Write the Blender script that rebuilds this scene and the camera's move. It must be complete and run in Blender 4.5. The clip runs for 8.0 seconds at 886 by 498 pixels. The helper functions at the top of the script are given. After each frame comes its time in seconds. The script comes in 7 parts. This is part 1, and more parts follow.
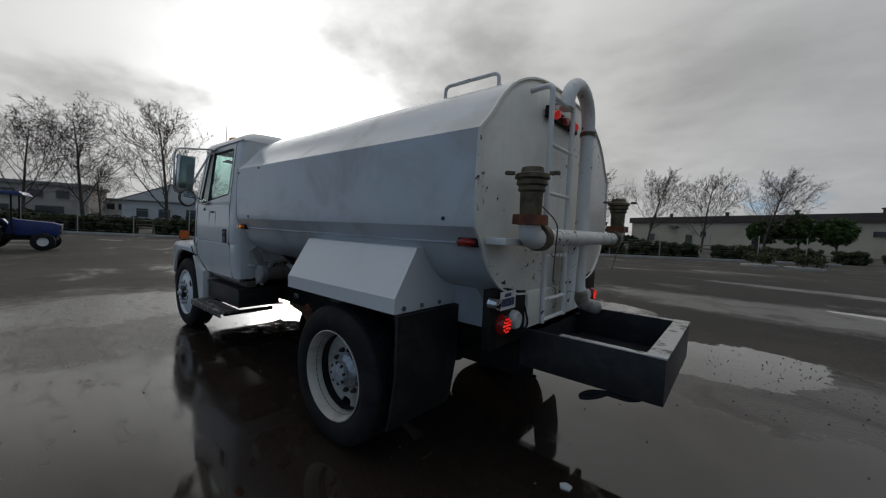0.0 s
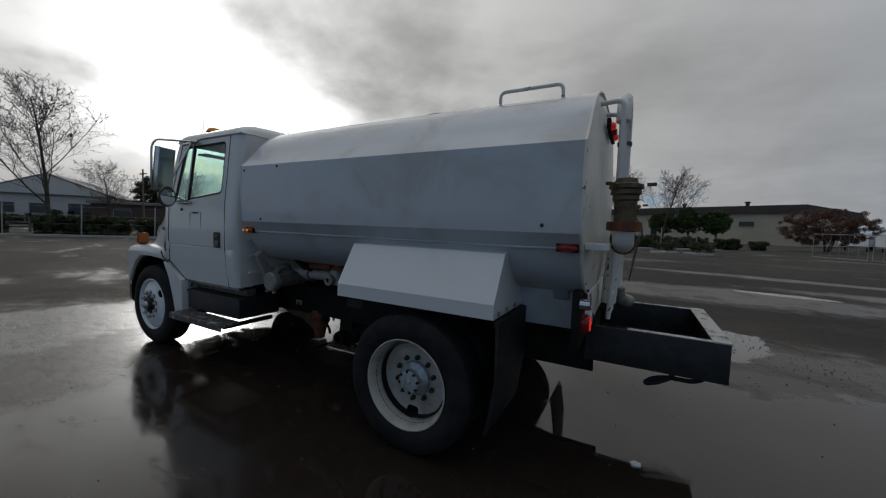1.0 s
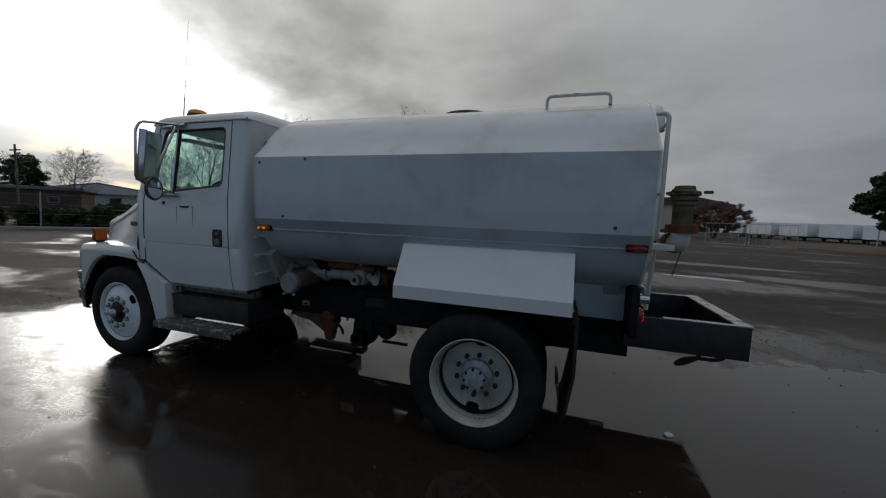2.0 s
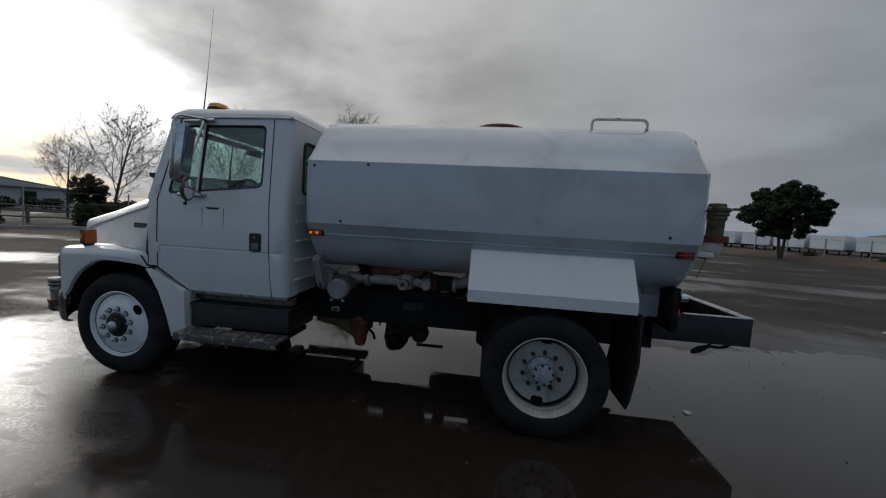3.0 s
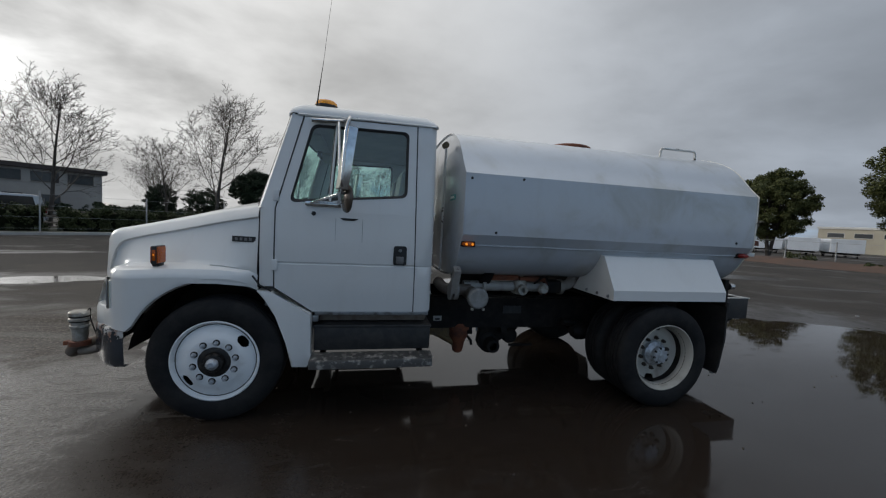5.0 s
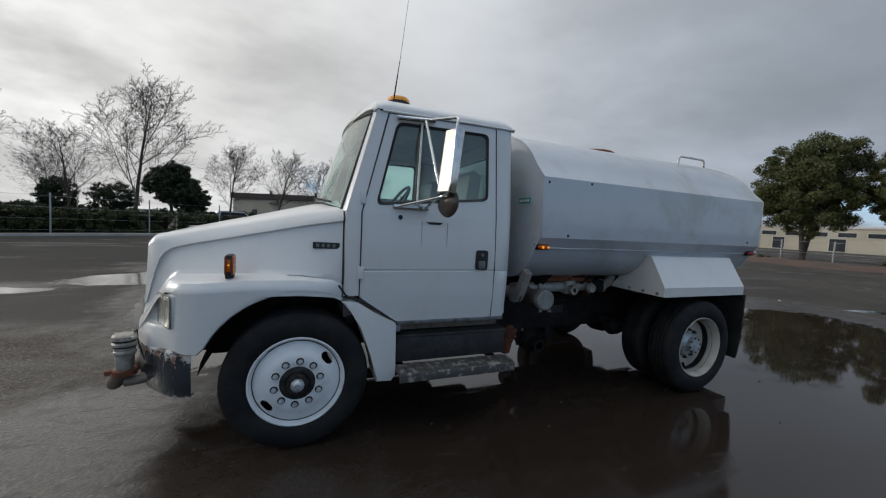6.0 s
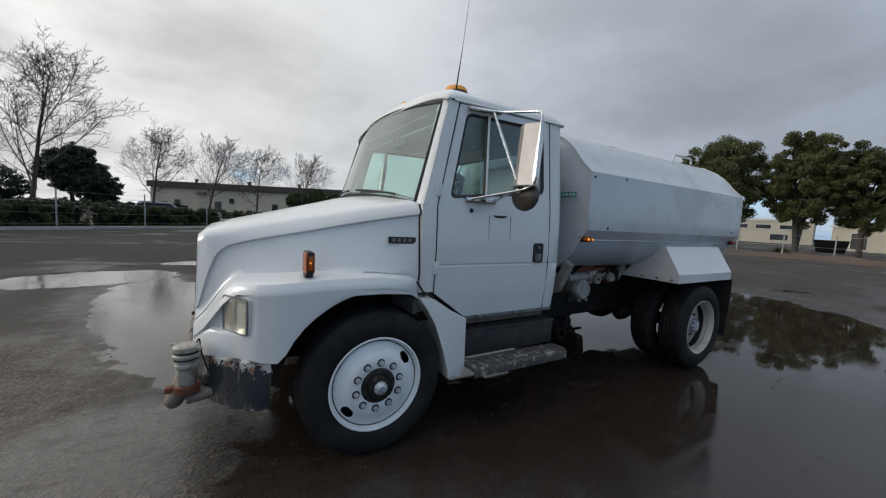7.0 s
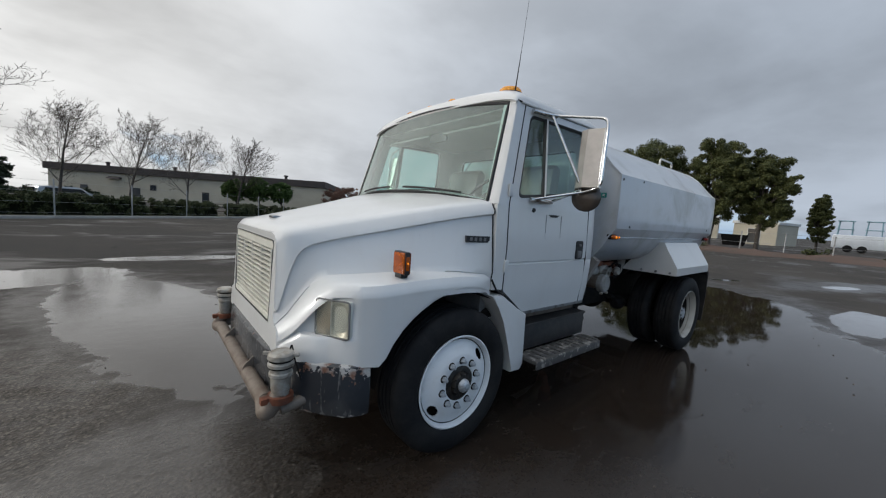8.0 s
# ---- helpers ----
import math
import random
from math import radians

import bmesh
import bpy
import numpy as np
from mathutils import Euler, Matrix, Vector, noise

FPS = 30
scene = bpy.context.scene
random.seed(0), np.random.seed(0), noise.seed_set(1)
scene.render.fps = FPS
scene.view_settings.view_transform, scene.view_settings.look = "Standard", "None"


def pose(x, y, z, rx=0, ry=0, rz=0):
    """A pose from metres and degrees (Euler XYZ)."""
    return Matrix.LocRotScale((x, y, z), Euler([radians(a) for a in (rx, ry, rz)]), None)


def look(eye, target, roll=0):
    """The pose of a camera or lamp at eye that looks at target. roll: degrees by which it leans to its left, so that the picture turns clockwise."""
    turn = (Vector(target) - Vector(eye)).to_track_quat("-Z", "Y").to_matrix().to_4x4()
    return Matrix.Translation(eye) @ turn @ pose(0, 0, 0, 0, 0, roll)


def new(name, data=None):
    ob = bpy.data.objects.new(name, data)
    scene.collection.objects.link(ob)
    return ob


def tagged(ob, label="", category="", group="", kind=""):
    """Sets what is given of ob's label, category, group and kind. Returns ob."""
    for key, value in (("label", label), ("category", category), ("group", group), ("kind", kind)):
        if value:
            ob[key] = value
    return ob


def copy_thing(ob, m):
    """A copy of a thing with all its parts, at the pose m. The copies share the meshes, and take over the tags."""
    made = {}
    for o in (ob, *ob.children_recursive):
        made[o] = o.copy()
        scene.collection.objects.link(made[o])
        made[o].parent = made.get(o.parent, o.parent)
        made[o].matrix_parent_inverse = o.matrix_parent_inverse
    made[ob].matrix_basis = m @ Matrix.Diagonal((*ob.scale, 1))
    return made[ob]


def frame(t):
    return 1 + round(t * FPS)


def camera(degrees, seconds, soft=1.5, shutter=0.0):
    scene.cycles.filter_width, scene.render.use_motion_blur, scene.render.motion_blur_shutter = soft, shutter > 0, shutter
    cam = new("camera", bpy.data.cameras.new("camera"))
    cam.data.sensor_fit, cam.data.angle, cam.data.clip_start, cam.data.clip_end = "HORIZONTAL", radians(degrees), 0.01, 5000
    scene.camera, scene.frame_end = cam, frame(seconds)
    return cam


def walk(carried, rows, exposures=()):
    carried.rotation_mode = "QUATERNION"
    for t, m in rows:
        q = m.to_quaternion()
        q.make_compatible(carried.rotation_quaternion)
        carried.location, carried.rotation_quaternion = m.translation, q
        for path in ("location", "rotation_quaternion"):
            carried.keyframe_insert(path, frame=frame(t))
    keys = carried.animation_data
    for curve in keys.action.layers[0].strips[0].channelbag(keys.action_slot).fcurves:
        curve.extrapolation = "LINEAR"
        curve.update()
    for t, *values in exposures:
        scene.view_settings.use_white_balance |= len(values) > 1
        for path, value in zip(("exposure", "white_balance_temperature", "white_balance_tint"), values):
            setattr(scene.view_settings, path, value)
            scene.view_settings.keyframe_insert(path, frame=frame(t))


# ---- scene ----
# the camera walks round the parked truck, from its tail to its nose
cam = camera(102.0, 8.0, 1.2)
PATH = [
    (0, (2.022, -2.588, 1.460), (0.755, -1.043, 1.352), 2.55),
    (0.5, (1.624, -2.905, 1.480), (0.505, -1.252, 1.371), 2.15),
    (1, (1.264, -3.119, 1.501), (0.320, -1.360, 1.370), 1.94),
    (1.5, (0.878, -3.279, 1.553), (0.106, -1.443, 1.376), 1.71),
    (3, (-0.457, -3.818, 1.556), (-0.710, -1.841, 1.396), 3.22),
    (3.5, (-1.005, -3.901, 1.558), (-1.092, -1.910, 1.391), 3.18),
    (4, (-1.578, -3.961, 1.552), (-1.499, -1.970, 1.387), 3.46),
    (4.5, (-2.125, -3.958, 1.556), (-1.879, -1.978, 1.404), 3.41),
    (6, (-3.715, -3.517, 1.545), (-2.975, -1.664, 1.407), 3.06),
    (6.5, (-4.178, -3.303, 1.531), (-3.300, -1.512, 1.388), 3.29),
    (7, (-4.507, -3.094, 1.510), (-3.482, -1.385, 1.343), 3.04),
    (7.5, (-4.892, -2.834, 1.500), (-3.738, -1.211, 1.318), 3.71),
    (8, (-5.215, -2.633, 1.506), (-3.940, -1.104, 1.314), 3.78),
]
EXPOSURES = [(0.0, -0.52), (1.5, -0.78), (3.5, -0.54), (4.5, -0.22), (6.5, 0.19), (8.0, 0.30)]
walk(cam, [(t, look(eye, target, roll)) for t, eye, target, roll in PATH], EXPOSURES)

# ---- sky and sun ----
SUN_AZ, SUN_EL = 152.0, 16.0
sun_dir = Vector((math.cos(radians(SUN_EL)) * math.cos(radians(SUN_AZ)), math.cos(radians(SUN_EL)) * math.sin(radians(SUN_AZ)), math.sin(radians(SUN_EL))))
sun = new("sun", bpy.data.lights.new("sun", "SUN"))
sun.data.energy, sun.data.angle, sun.data.color = 0.55, radians(11), (1.0, 0.95, 0.88)
sun.matrix_world = look((0, 0, 0), -sun_dir)


class Nodes:
    """A short way to write node trees."""

    def __init__(self, tree):
        self.tree = tree
        tree.nodes.clear()

    def add(self, kind, **inputs):
        node = self.tree.nodes.new(kind)
        for key, value in inputs.items():
            self.put(node, key, value)
        return node

    def put(self, node, key, value):
        key = int(key[1:]) if key[0] == "i" and key[1:].isdigit() else key.replace("_", " ")
        socket = node.inputs[key]
        if isinstance(value, bpy.types.NodeSocket):
            self.tree.links.new(value, socket)
        elif isinstance(value, (tuple, list)) and len(value) == 3 and socket.type == "RGBA":
            socket.default_value = (*value, 1)
        else:
            socket.default_value = value

    def math(self, op, a, b=0.0, c=0.0, clamp=False):
        node = self.add("ShaderNodeMath", i0=a, i1=b, i2=c)
        node.operation, node.use_clamp = op, clamp
        return node.outputs[0]

    def vec(self, op, a, b=(0, 0, 0)):
        node = self.tree.nodes.new("ShaderNodeVectorMath")
        node.operation = op
        self.put(node, "i0", a)
        self.put(node, "i1", b)
        return node.outputs["Value"] if op in ("DOT_PRODUCT", "LENGTH") else node.outputs[0]

    def noise(self, where, scale, detail=4.0, rough=0.55, distort=0.0):
        node = self.add("ShaderNodeTexNoise", Vector=where, Scale=scale, Detail=detail, Roughness=rough, Distortion=distort)
        return node.outputs[0]

    def span(self, value, low, high, to_low=0.0, to_high=1.0):
        node = self.add("ShaderNodeMapRange", i0=value, i1=low, i2=high, i3=to_low, i4=to_high)
        node.interpolation_type = "SMOOTHSTEP"
        return node.outputs[0]

    def mix(self, how, a, b):
        node = self.tree.nodes.new("ShaderNodeMix")
        node.data_type = "RGBA"
        self.put(node, "i0", how)
        self.put(node, "i6", a)
        self.put(node, "i7", b)
        return node.outputs[2]


world = bpy.data.worlds.new("overcast_sky")
scene.world = world
world.use_nodes = True
n = Nodes(world.node_tree)
way = n.add("ShaderNodeTexCoord").outputs["Generated"]
way = n.vec("NORMALIZE", way)
parts = n.add("ShaderNodeSeparateXYZ", Vector=way)
up = n.math("MAXIMUM", parts.outputs["Z"], 0.0)
# clouds lie on a flat layer overhead, so they draw out towards the horizon
flat = n.math("ADD", up, 0.26)
layer = n.add("ShaderNodeCombineXYZ", X=n.math("DIVIDE", parts.outputs["X"], flat), Y=n.math("DIVIDE", parts.outputs["Y"], flat), Z=up)
broad = n.noise(layer.outputs[0], 0.6, 5.0, 0.5, 0.4)
fine = n.noise(layer.outputs[0], 1.7, 6.0, 0.55, 0.2)
gaps = n.noise(n.vec("ADD", layer.outputs[0], (3.7, 1.3, 0.0)), 0.62, 5.0, 0.55, 0.4)
bulk = n.math("ADD", n.math("MULTIPLY", broad, 0.65), n.math("MULTIPLY", fine, 0.35))
wisps = n.noise(n.vec("MULTIPLY", layer.outputs[0], (1.0, 1.35, 1.0)), 3.0, 6.0, 0.55, 0.3)
bulk = n.math("ADD", bulk, n.math("MULTIPLY", n.math("SUBTRACT", wisps, 0.5), 0.10))
shade = n.span(bulk, 0.36, 0.64, 0.80, 1.18)
height = n.math("ADD", n.math("MULTIPLY", n.math("POWER", up, 3.0), 0.70), n.span(up, 0.03, 0.30, 0.52, 0.42))
toward = n.vec("DOT_PRODUCT", way, tuple(sun_dir))
near_sun = n.math("MAXIMUM", toward, 0.0)
veil = n.span(bulk, 0.41, 0.58, 0.22, 1.35)
# the cloud is thin round the sun and in a gap just beside it
thin_dir = tuple(Vector((math.cos(radians(11)) * math.cos(radians(136)), math.cos(radians(11)) * math.sin(radians(136)), math.sin(radians(11)))))
near_gap = n.math("MAXIMUM", n.vec("DOT_PRODUCT", way, thin_dir), 0.0)
glow = n.math("ADD", n.math("MULTIPLY", n.math("POWER", near_sun, 220.0), 4.5), n.math("MULTIPLY", n.math("POWER", near_sun, 50.0), 1.3))
glow = n.math("ADD", glow, n.math("MULTIPLY", n.math("POWER", near_gap, 130.0), 1.1))
glow = n.math("ADD", glow, n.math("MULTIPLY", n.math("POWER", near_sun, 4.0), 0.50))
cloud = n.math("ADD", n.math("MULTIPLY", n.math("MULTIPLY", shade, n.span(toward, -0.75, 0.55, 0.78, 1.24)), height), n.math("MULTIPLY", n.math("MULTIPLY", glow, veil), n.span(up, 0.06, 0.17, 0.22, 1.0)))
# the unseen southern sky is dimmed to darken the truck's near side
cloud = n.math("MULTIPLY", cloud, n.span(parts.outputs["Y"], -0.75, -0.05, 0.78, 1.0))
cloud_colour = n.add("ShaderNodeVectorMath")
cloud_colour.operation = "SCALE"
tint = n.mix(n.span(toward, -0.7, 0.75), (0.82, 0.93, 1.09), (0.985, 0.985, 0.975))
n.put(cloud_colour, "i0", tint)
n.put(cloud_colour, "Scale", cloud)
sky = n.add("ShaderNodeTexSky")
sky.sky_type, sky.sun_disc, sky.sun_elevation, sky.sun_rotation = "NISHITA", False, radians(SUN_EL), radians(90 - SUN_AZ)
clear = n.add("ShaderNodeVectorMath")
clear.operation = "SCALE"
n.put(clear, "i0", n.mix(0.6, sky.outputs[0], (1.7, 3.2, 5.6)))
n.put(clear, "Scale", 0.135)
cover = n.span(n.math("ADD", gaps, n.math("MULTIPLY", up, 0.75)), 0.40, 0.50)
# cloud also thinned in the unseen south, so blue light tints the near side
cover = n.math("MULTIPLY", cover, n.span(parts.outputs["Y"], -0.80, -0.10, 0.30, 1.0))
both = n.mix(cover, clear.outputs[0], cloud_colour.outputs[0])
back = n.add("ShaderNodeBackground", Color=both, Strength=1.0)
n.tree.links.new(back.outputs[0], n.add("ShaderNodeOutputWorld").inputs[0])

# ---- materials ----
def material(name):
    mat = bpy.data.materials.new(name)
    mat.use_nodes = True
    nodes = Nodes(mat.node_tree)
    out = nodes.add("ShaderNodeOutputMaterial")
    bsdf = nodes.add("ShaderNodeBsdfPrincipled")
    nodes.tree.links.new(bsdf.outputs[0], out.inputs[0])
    return mat, nodes, bsdf


def bump(nodes, bsdf, height, strength, distance):
    nodes.put(bsdf, "Normal", nodes.add("ShaderNodeBump", Height=height, Strength=strength, Distance=distance).outputs[0])


def surface(name, colour, second, rough=0.5, metal=0.0, scale=6.0, fine=60.0, spread=(0.4, 0.68), relief=0.15, depth=0.004, coat=0.0, rough_spread=0.12, shine=0.5):
    """Two colours that blend in broad stains, with a finer grain in colour, gloss and relief."""
    mat, nodes, bsdf = material(name)
    where = nodes.add("ShaderNodeTexCoord").outputs["Object"]
    stain = nodes.span(nodes.noise(where, scale, 5.0, 0.6, 0.3), *spread)
    grain = nodes.noise(where, fine, 3.0, 0.6)
    base = nodes.mix(stain, colour, second)
    base = nodes.mix(nodes.span(grain, 0.35, 0.75, 0.0, 0.28), base, tuple(0.55 * c for c in colour))
    nodes.put(bsdf, "Base Color", base)
    nodes.put(bsdf, "Metallic", metal)
    nodes.put(bsdf, "Roughness", nodes.math("ADD", rough - rough_spread / 2, nodes.math("MULTIPLY", grain, rough_spread), clamp=True))
    nodes.put(bsdf, "Specular IOR Level", shine)
    nodes.put(bsdf, "Coat Weight", coat)
    nodes.put(bsdf, "Coat Roughness", 0.12)
    if relief:
        bump(nodes, bsdf, grain, relief, depth)
    return mat


def paint(name, colour, dirt, rough=0.32, dirt_amount=0.35, chips=0.0, chip_colour=(0.06, 0.035, 0.02), streaks=0.3, coat=0.12):
    """Old gloss paint: faint streaks that run down, road film, and chips through to primer or rust."""
    mat, nodes, bsdf = material(name)
    where = nodes.add("ShaderNodeTexCoord").outputs["Object"]
    long = nodes.vec("MULTIPLY", where, (9.0, 9.0, 0.7))
    run = nodes.span(nodes.noise(long, 1.0, 4.0, 0.6), 0.5, 0.78, 0.0, streaks)
    film = nodes.span(nodes.noise(where, 2.2, 5.0, 0.62, 0.5), 0.42, 0.75, 0.0, dirt_amount)
    speck = nodes.noise(where, 55.0, 3.0, 0.6)
    base = nodes.mix(nodes.math("MAXIMUM", run, film), colour, dirt)
    base = nodes.mix(nodes.span(speck, 0.66, 0.78, 0.0, 0.3), base, dirt)
    gloss = nodes.math("ADD", nodes.math("MULTIPLY", film, 0.5), rough, clamp=True)
    if chips:
        flake = nodes.math("MULTIPLY", nodes.noise(where, 26.0, 5.0, 0.66), nodes.span(nodes.noise(where, 2.6, 2.0), 0.36, 0.62, 0.80, 1.04))
        worn = nodes.span(flake, 0.66 - chips, 0.675 - chips)
        base = nodes.mix(worn, base, chip_colour)
        gloss = nodes.math("ADD", gloss, nodes.math("MULTIPLY", worn, 0.3), clamp=True)
        bump(nodes, bsdf, worn, -0.25, 0.002)
    nodes.put(bsdf, "Base Color", base)
    nodes.put(bsdf, "Roughness", gloss)
    nodes.put(bsdf, "Coat Weight", coat)
    nodes.put(bsdf, "Coat Roughness", 0.07)
    return mat


def lens_material(name, colour, glow):
    mat, nodes, bsdf = material(name)
    where = nodes.add("ShaderNodeTexCoord").outputs["Object"]
    ribs = nodes.add("ShaderNodeTexVoronoi", Vector=where, Scale=70.0).outputs[0]
    nodes.put(bsdf, "Base Color", nodes.mix(nodes.span(ribs, 0.1, 0.5), colour, tuple(0.5 * c for c in colour)))
    nodes.put(bsdf, "Roughness", 0.18)
    nodes.put(bsdf, "Emission Color", colour)
    nodes.put(bsdf, "Emission Strength", glow)
    bump(nodes, bsdf, ribs, 0.3, 0.002)
    return mat


def glass_material(name, tint, haze=0.07):
    """A thin tinted pane: clear with a mirror-like face, and a pale film for dust and painted sky sheen."""
    mat = bpy.data.materials.new(name)
    mat.use_nodes = True
    nodes = Nodes(mat.node_tree)
    out = nodes.add("ShaderNodeOutputMaterial")
    clear = nodes.add("ShaderNodeBsdfTransparent", Color=tint)
    shine = nodes.add("ShaderNodeBsdfGlossy", Color=(1, 1, 1), Roughness=0.03)
    facing = nodes.add("ShaderNodeLayerWeight", Blend=0.5).outputs["Facing"]
    edge = nodes.math("ADD", 0.075, nodes.math("MULTIPLY", nodes.math("POWER", facing, 5.0), 0.9), clamp=True)
    where = nodes.add("ShaderNodeTexCoord").outputs["Object"]
    # besides dust, this pale diffuse film paints the sky's reflection onto the pane
    dust_sheen = nodes.span(nodes.noise(where, 3.0, 6.0, 0.6), 0.25, 0.8, haze * 0.45, haze)
    film = nodes.add("ShaderNodeBsdfDiffuse", Color=(0.60, 0.68, 0.62))
    pane = nodes.add("ShaderNodeMixShader", i0=edge, i1=clear.outputs[0], i2=shine.outputs[0])
    sheened_pane = nodes.add("ShaderNodeMixShader", i0=dust_sheen, i1=pane.outputs[0], i2=film.outputs[0])
    nodes.tree.links.new(sheened_pane.outputs[0], out.inputs[0])
    return mat


WHITE = paint("white_cab_paint", (0.67, 0.665, 0.645), (0.44, 0.41, 0.36), 0.28, 0.16, streaks=0.10, coat=0.55)
TANK = paint("white_tank_paint", (0.48, 0.505, 0.535), (0.35, 0.335, 0.295), 0.30, 0.65, streaks=0.14, coat=0.8)
TANK_END = paint("chipped_tank_paint", (0.78, 0.75, 0.67), (0.46, 0.40, 0.31), 0.5, 0.35, chips=0.042)
PIPE_BROWN = surface("dull_brown_pipe", (0.19, 0.155, 0.125), (0.12, 0.085, 0.06), 0.6, 0.2, 12.0, 60.0, relief=0.3)
PIPE_WHITE = paint("chipped_pipe_paint", (0.68, 0.67, 0.63), (0.36, 0.32, 0.26), 0.5, 0.4, chips=0.055)
# pipe paint with dirt, darkened further for the shade under the tank
PIPE_DIRTY_SHADED = paint("dirty_shaded_pipe_paint", (0.36, 0.34, 0.31), (0.15, 0.12, 0.10), 0.55, 0.6, chips=0.05)
GRILLE = paint("cream_grille_plastic", (0.70, 0.68, 0.60), (0.40, 0.36, 0.28), 0.45, 0.3)
BLACK = surface("black_frame_paint", (0.009, 0.008, 0.008), (0.022, 0.018, 0.015), 0.68, 0.0, 7.0, 50.0, shine=0.18)
BOX_BLACK = surface("worn_black_box", (0.014, 0.014, 0.015), (0.035, 0.032, 0.03), 0.45, 0.0, 9.0, 60.0)
LIP = surface("scuffed_steel_lip", (0.50, 0.49, 0.46), (0.10, 0.09, 0.08), 0.5, 0.2, 11.0, 70.0, (0.5, 0.62))


def bumper_material():
    """Black paint, scraped down the face and flaked to primer and rust along the upper lip."""
    mat, nodes, bsdf = material("flaking_bumper_paint")
    where = nodes.add("ShaderNodeTexCoord").outputs["Object"]
    split = nodes.add("ShaderNodeSeparateXYZ", Vector=where)
    corner = nodes.span(nodes.math("ABSOLUTE", split.outputs["Y"]), 0.74, 0.86)
    lip = nodes.math("MULTIPLY", nodes.span(split.outputs["Z"], 0.58, 0.70, 0.0, 0.27), corner)
    foot = nodes.span(split.outputs["Z"], 0.43, 0.50, 0.10, 0.0)
    flake = nodes.noise(where, 11.0, 7.0, 0.68)
    scrape = nodes.noise(nodes.vec("MULTIPLY", where, (34.0, 34.0, 5.0)), 1.0, 4.0, 0.6)
    flaked = nodes.span(nodes.math("ADD", flake, nodes.math("ADD", lip, foot)), 0.655, 0.675)
    scraped = nodes.span(nodes.math("ADD", scrape, nodes.math("MULTIPLY", foot, 0.8)), 0.62, 0.70, 0.0, 0.7)
    under = nodes.mix(nodes.span(nodes.noise(where, 9.0, 4.0), 0.42, 0.58), (0.20, 0.085, 0.045), (0.52, 0.49, 0.45))
    base = nodes.mix(nodes.span(nodes.noise(where, 4.0, 4.0), 0.4, 0.7), (0.028, 0.031, 0.036), (0.075, 0.076, 0.078))
    base = nodes.mix(scraped, base, (0.20, 0.19, 0.17))
    nodes.put(bsdf, "Base Color", nodes.mix(flaked, base, under))
    nodes.put(bsdf, "Roughness", nodes.math("ADD", 0.24, nodes.math("MULTIPLY", nodes.math("MAXIMUM", flaked, scraped), 0.4)))
    bump(nodes, bsdf, flaked, -0.3, 0.002)
    return mat


BUMPER = bumper_material()
RUBBER = surface("tyre_rubber", (0.010, 0.010, 0.011), (0.022, 0.021, 0.020), 0.72, 0.0, 5.0, 90.0, relief=0.3, shine=0.2)
FLAP = surface("mudflap_rubber", (0.014, 0.014, 0.015), (0.03, 0.029, 0.028), 0.6, 0.0, 4.0, 40.0, shine=0.25)
RIM = paint("white_wheel_paint", (0.72, 0.73, 0.73), (0.32, 0.27, 0.22), 0.42, 0.35)
RIM_OLD = paint("rusty_wheel_paint", (0.47, 0.44, 0.38), (0.17, 0.13, 0.10), 0.55, 0.75)
STEEL = surface("bare_steel", (0.36, 0.37, 0.38), (0.16, 0.15, 0.14), 0.38, 0.9, 14.0, 80.0)
CHROME = surface("stainless_steel", (0.66, 0.66, 0.66), (0.5, 0.5, 0.49), 0.16, 1.0, 8.0, 40.0, relief=0.03)
MIRROR_BACK = surface("satin_mirror_back", (0.50, 0.46, 0.42), (0.45, 0.41, 0.37), 0.36, 0.45, 3.0, 12.0, relief=0.0, rough_spread=0.04)
# the ground's brown reflection in the polished back is put into its colour
BROWN_REFLECTION = surface("mirror_back_brown_reflection", (0.10, 0.08, 0.065), (0.075, 0.06, 0.05), 0.22, 0.35, 4.0, 20.0, relief=0.0)
GREASE = surface("greasy_hub", (0.012, 0.011, 0.010), (0.05, 0.042, 0.034), 0.5, 0.3, 22.0, 90.0)
OCHRE = surface("ochre_brown_casting", (0.13, 0.085, 0.035), (0.07, 0.045, 0.025), 0.7, 0.1, 12.0, 60.0, relief=0.3)
RUST = surface("rusty_iron", (0.20, 0.06, 0.025), (0.085, 0.03, 0.018), 0.75, 0.1, 12.0, 60.0, relief=0.4)
NUT_RUST = surface("rusty_nut", (0.055, 0.04, 0.03), (0.03, 0.022, 0.018), 0.7, 0.2, 20.0, 70.0)
HUB_STEEL = surface("pale_hub_steel", (0.50, 0.53, 0.56), (0.30, 0.30, 0.30), 0.42, 0.5, 26.0, 90.0)
STEEL_DULL = surface("dull_grey_cap", (0.27, 0.27, 0.26), (0.19, 0.18, 0.165), 0.55, 0.2, 10.0, 70.0)
BRASS = surface("weathered_bronze", (0.15, 0.12, 0.07), (0.055, 0.045, 0.03), 0.6, 0.5, 14.0, 70.0, relief=0.3)
GREY_CAST = surface("grey_cast_alloy", (0.40, 0.38, 0.34), (0.22, 0.19, 0.15), 0.5, 0.35, 14.0, 70.0, relief=0.25)
STEP = surface("worn_step_plate", (0.09, 0.085, 0.08), (0.42, 0.39, 0.35), 0.55, 0.3, 16.0, 60.0, (0.5, 0.66), relief=0.4)
GLASS = glass_material("green_tinted_glass", (0.70, 0.90, 0.86), 0.10)
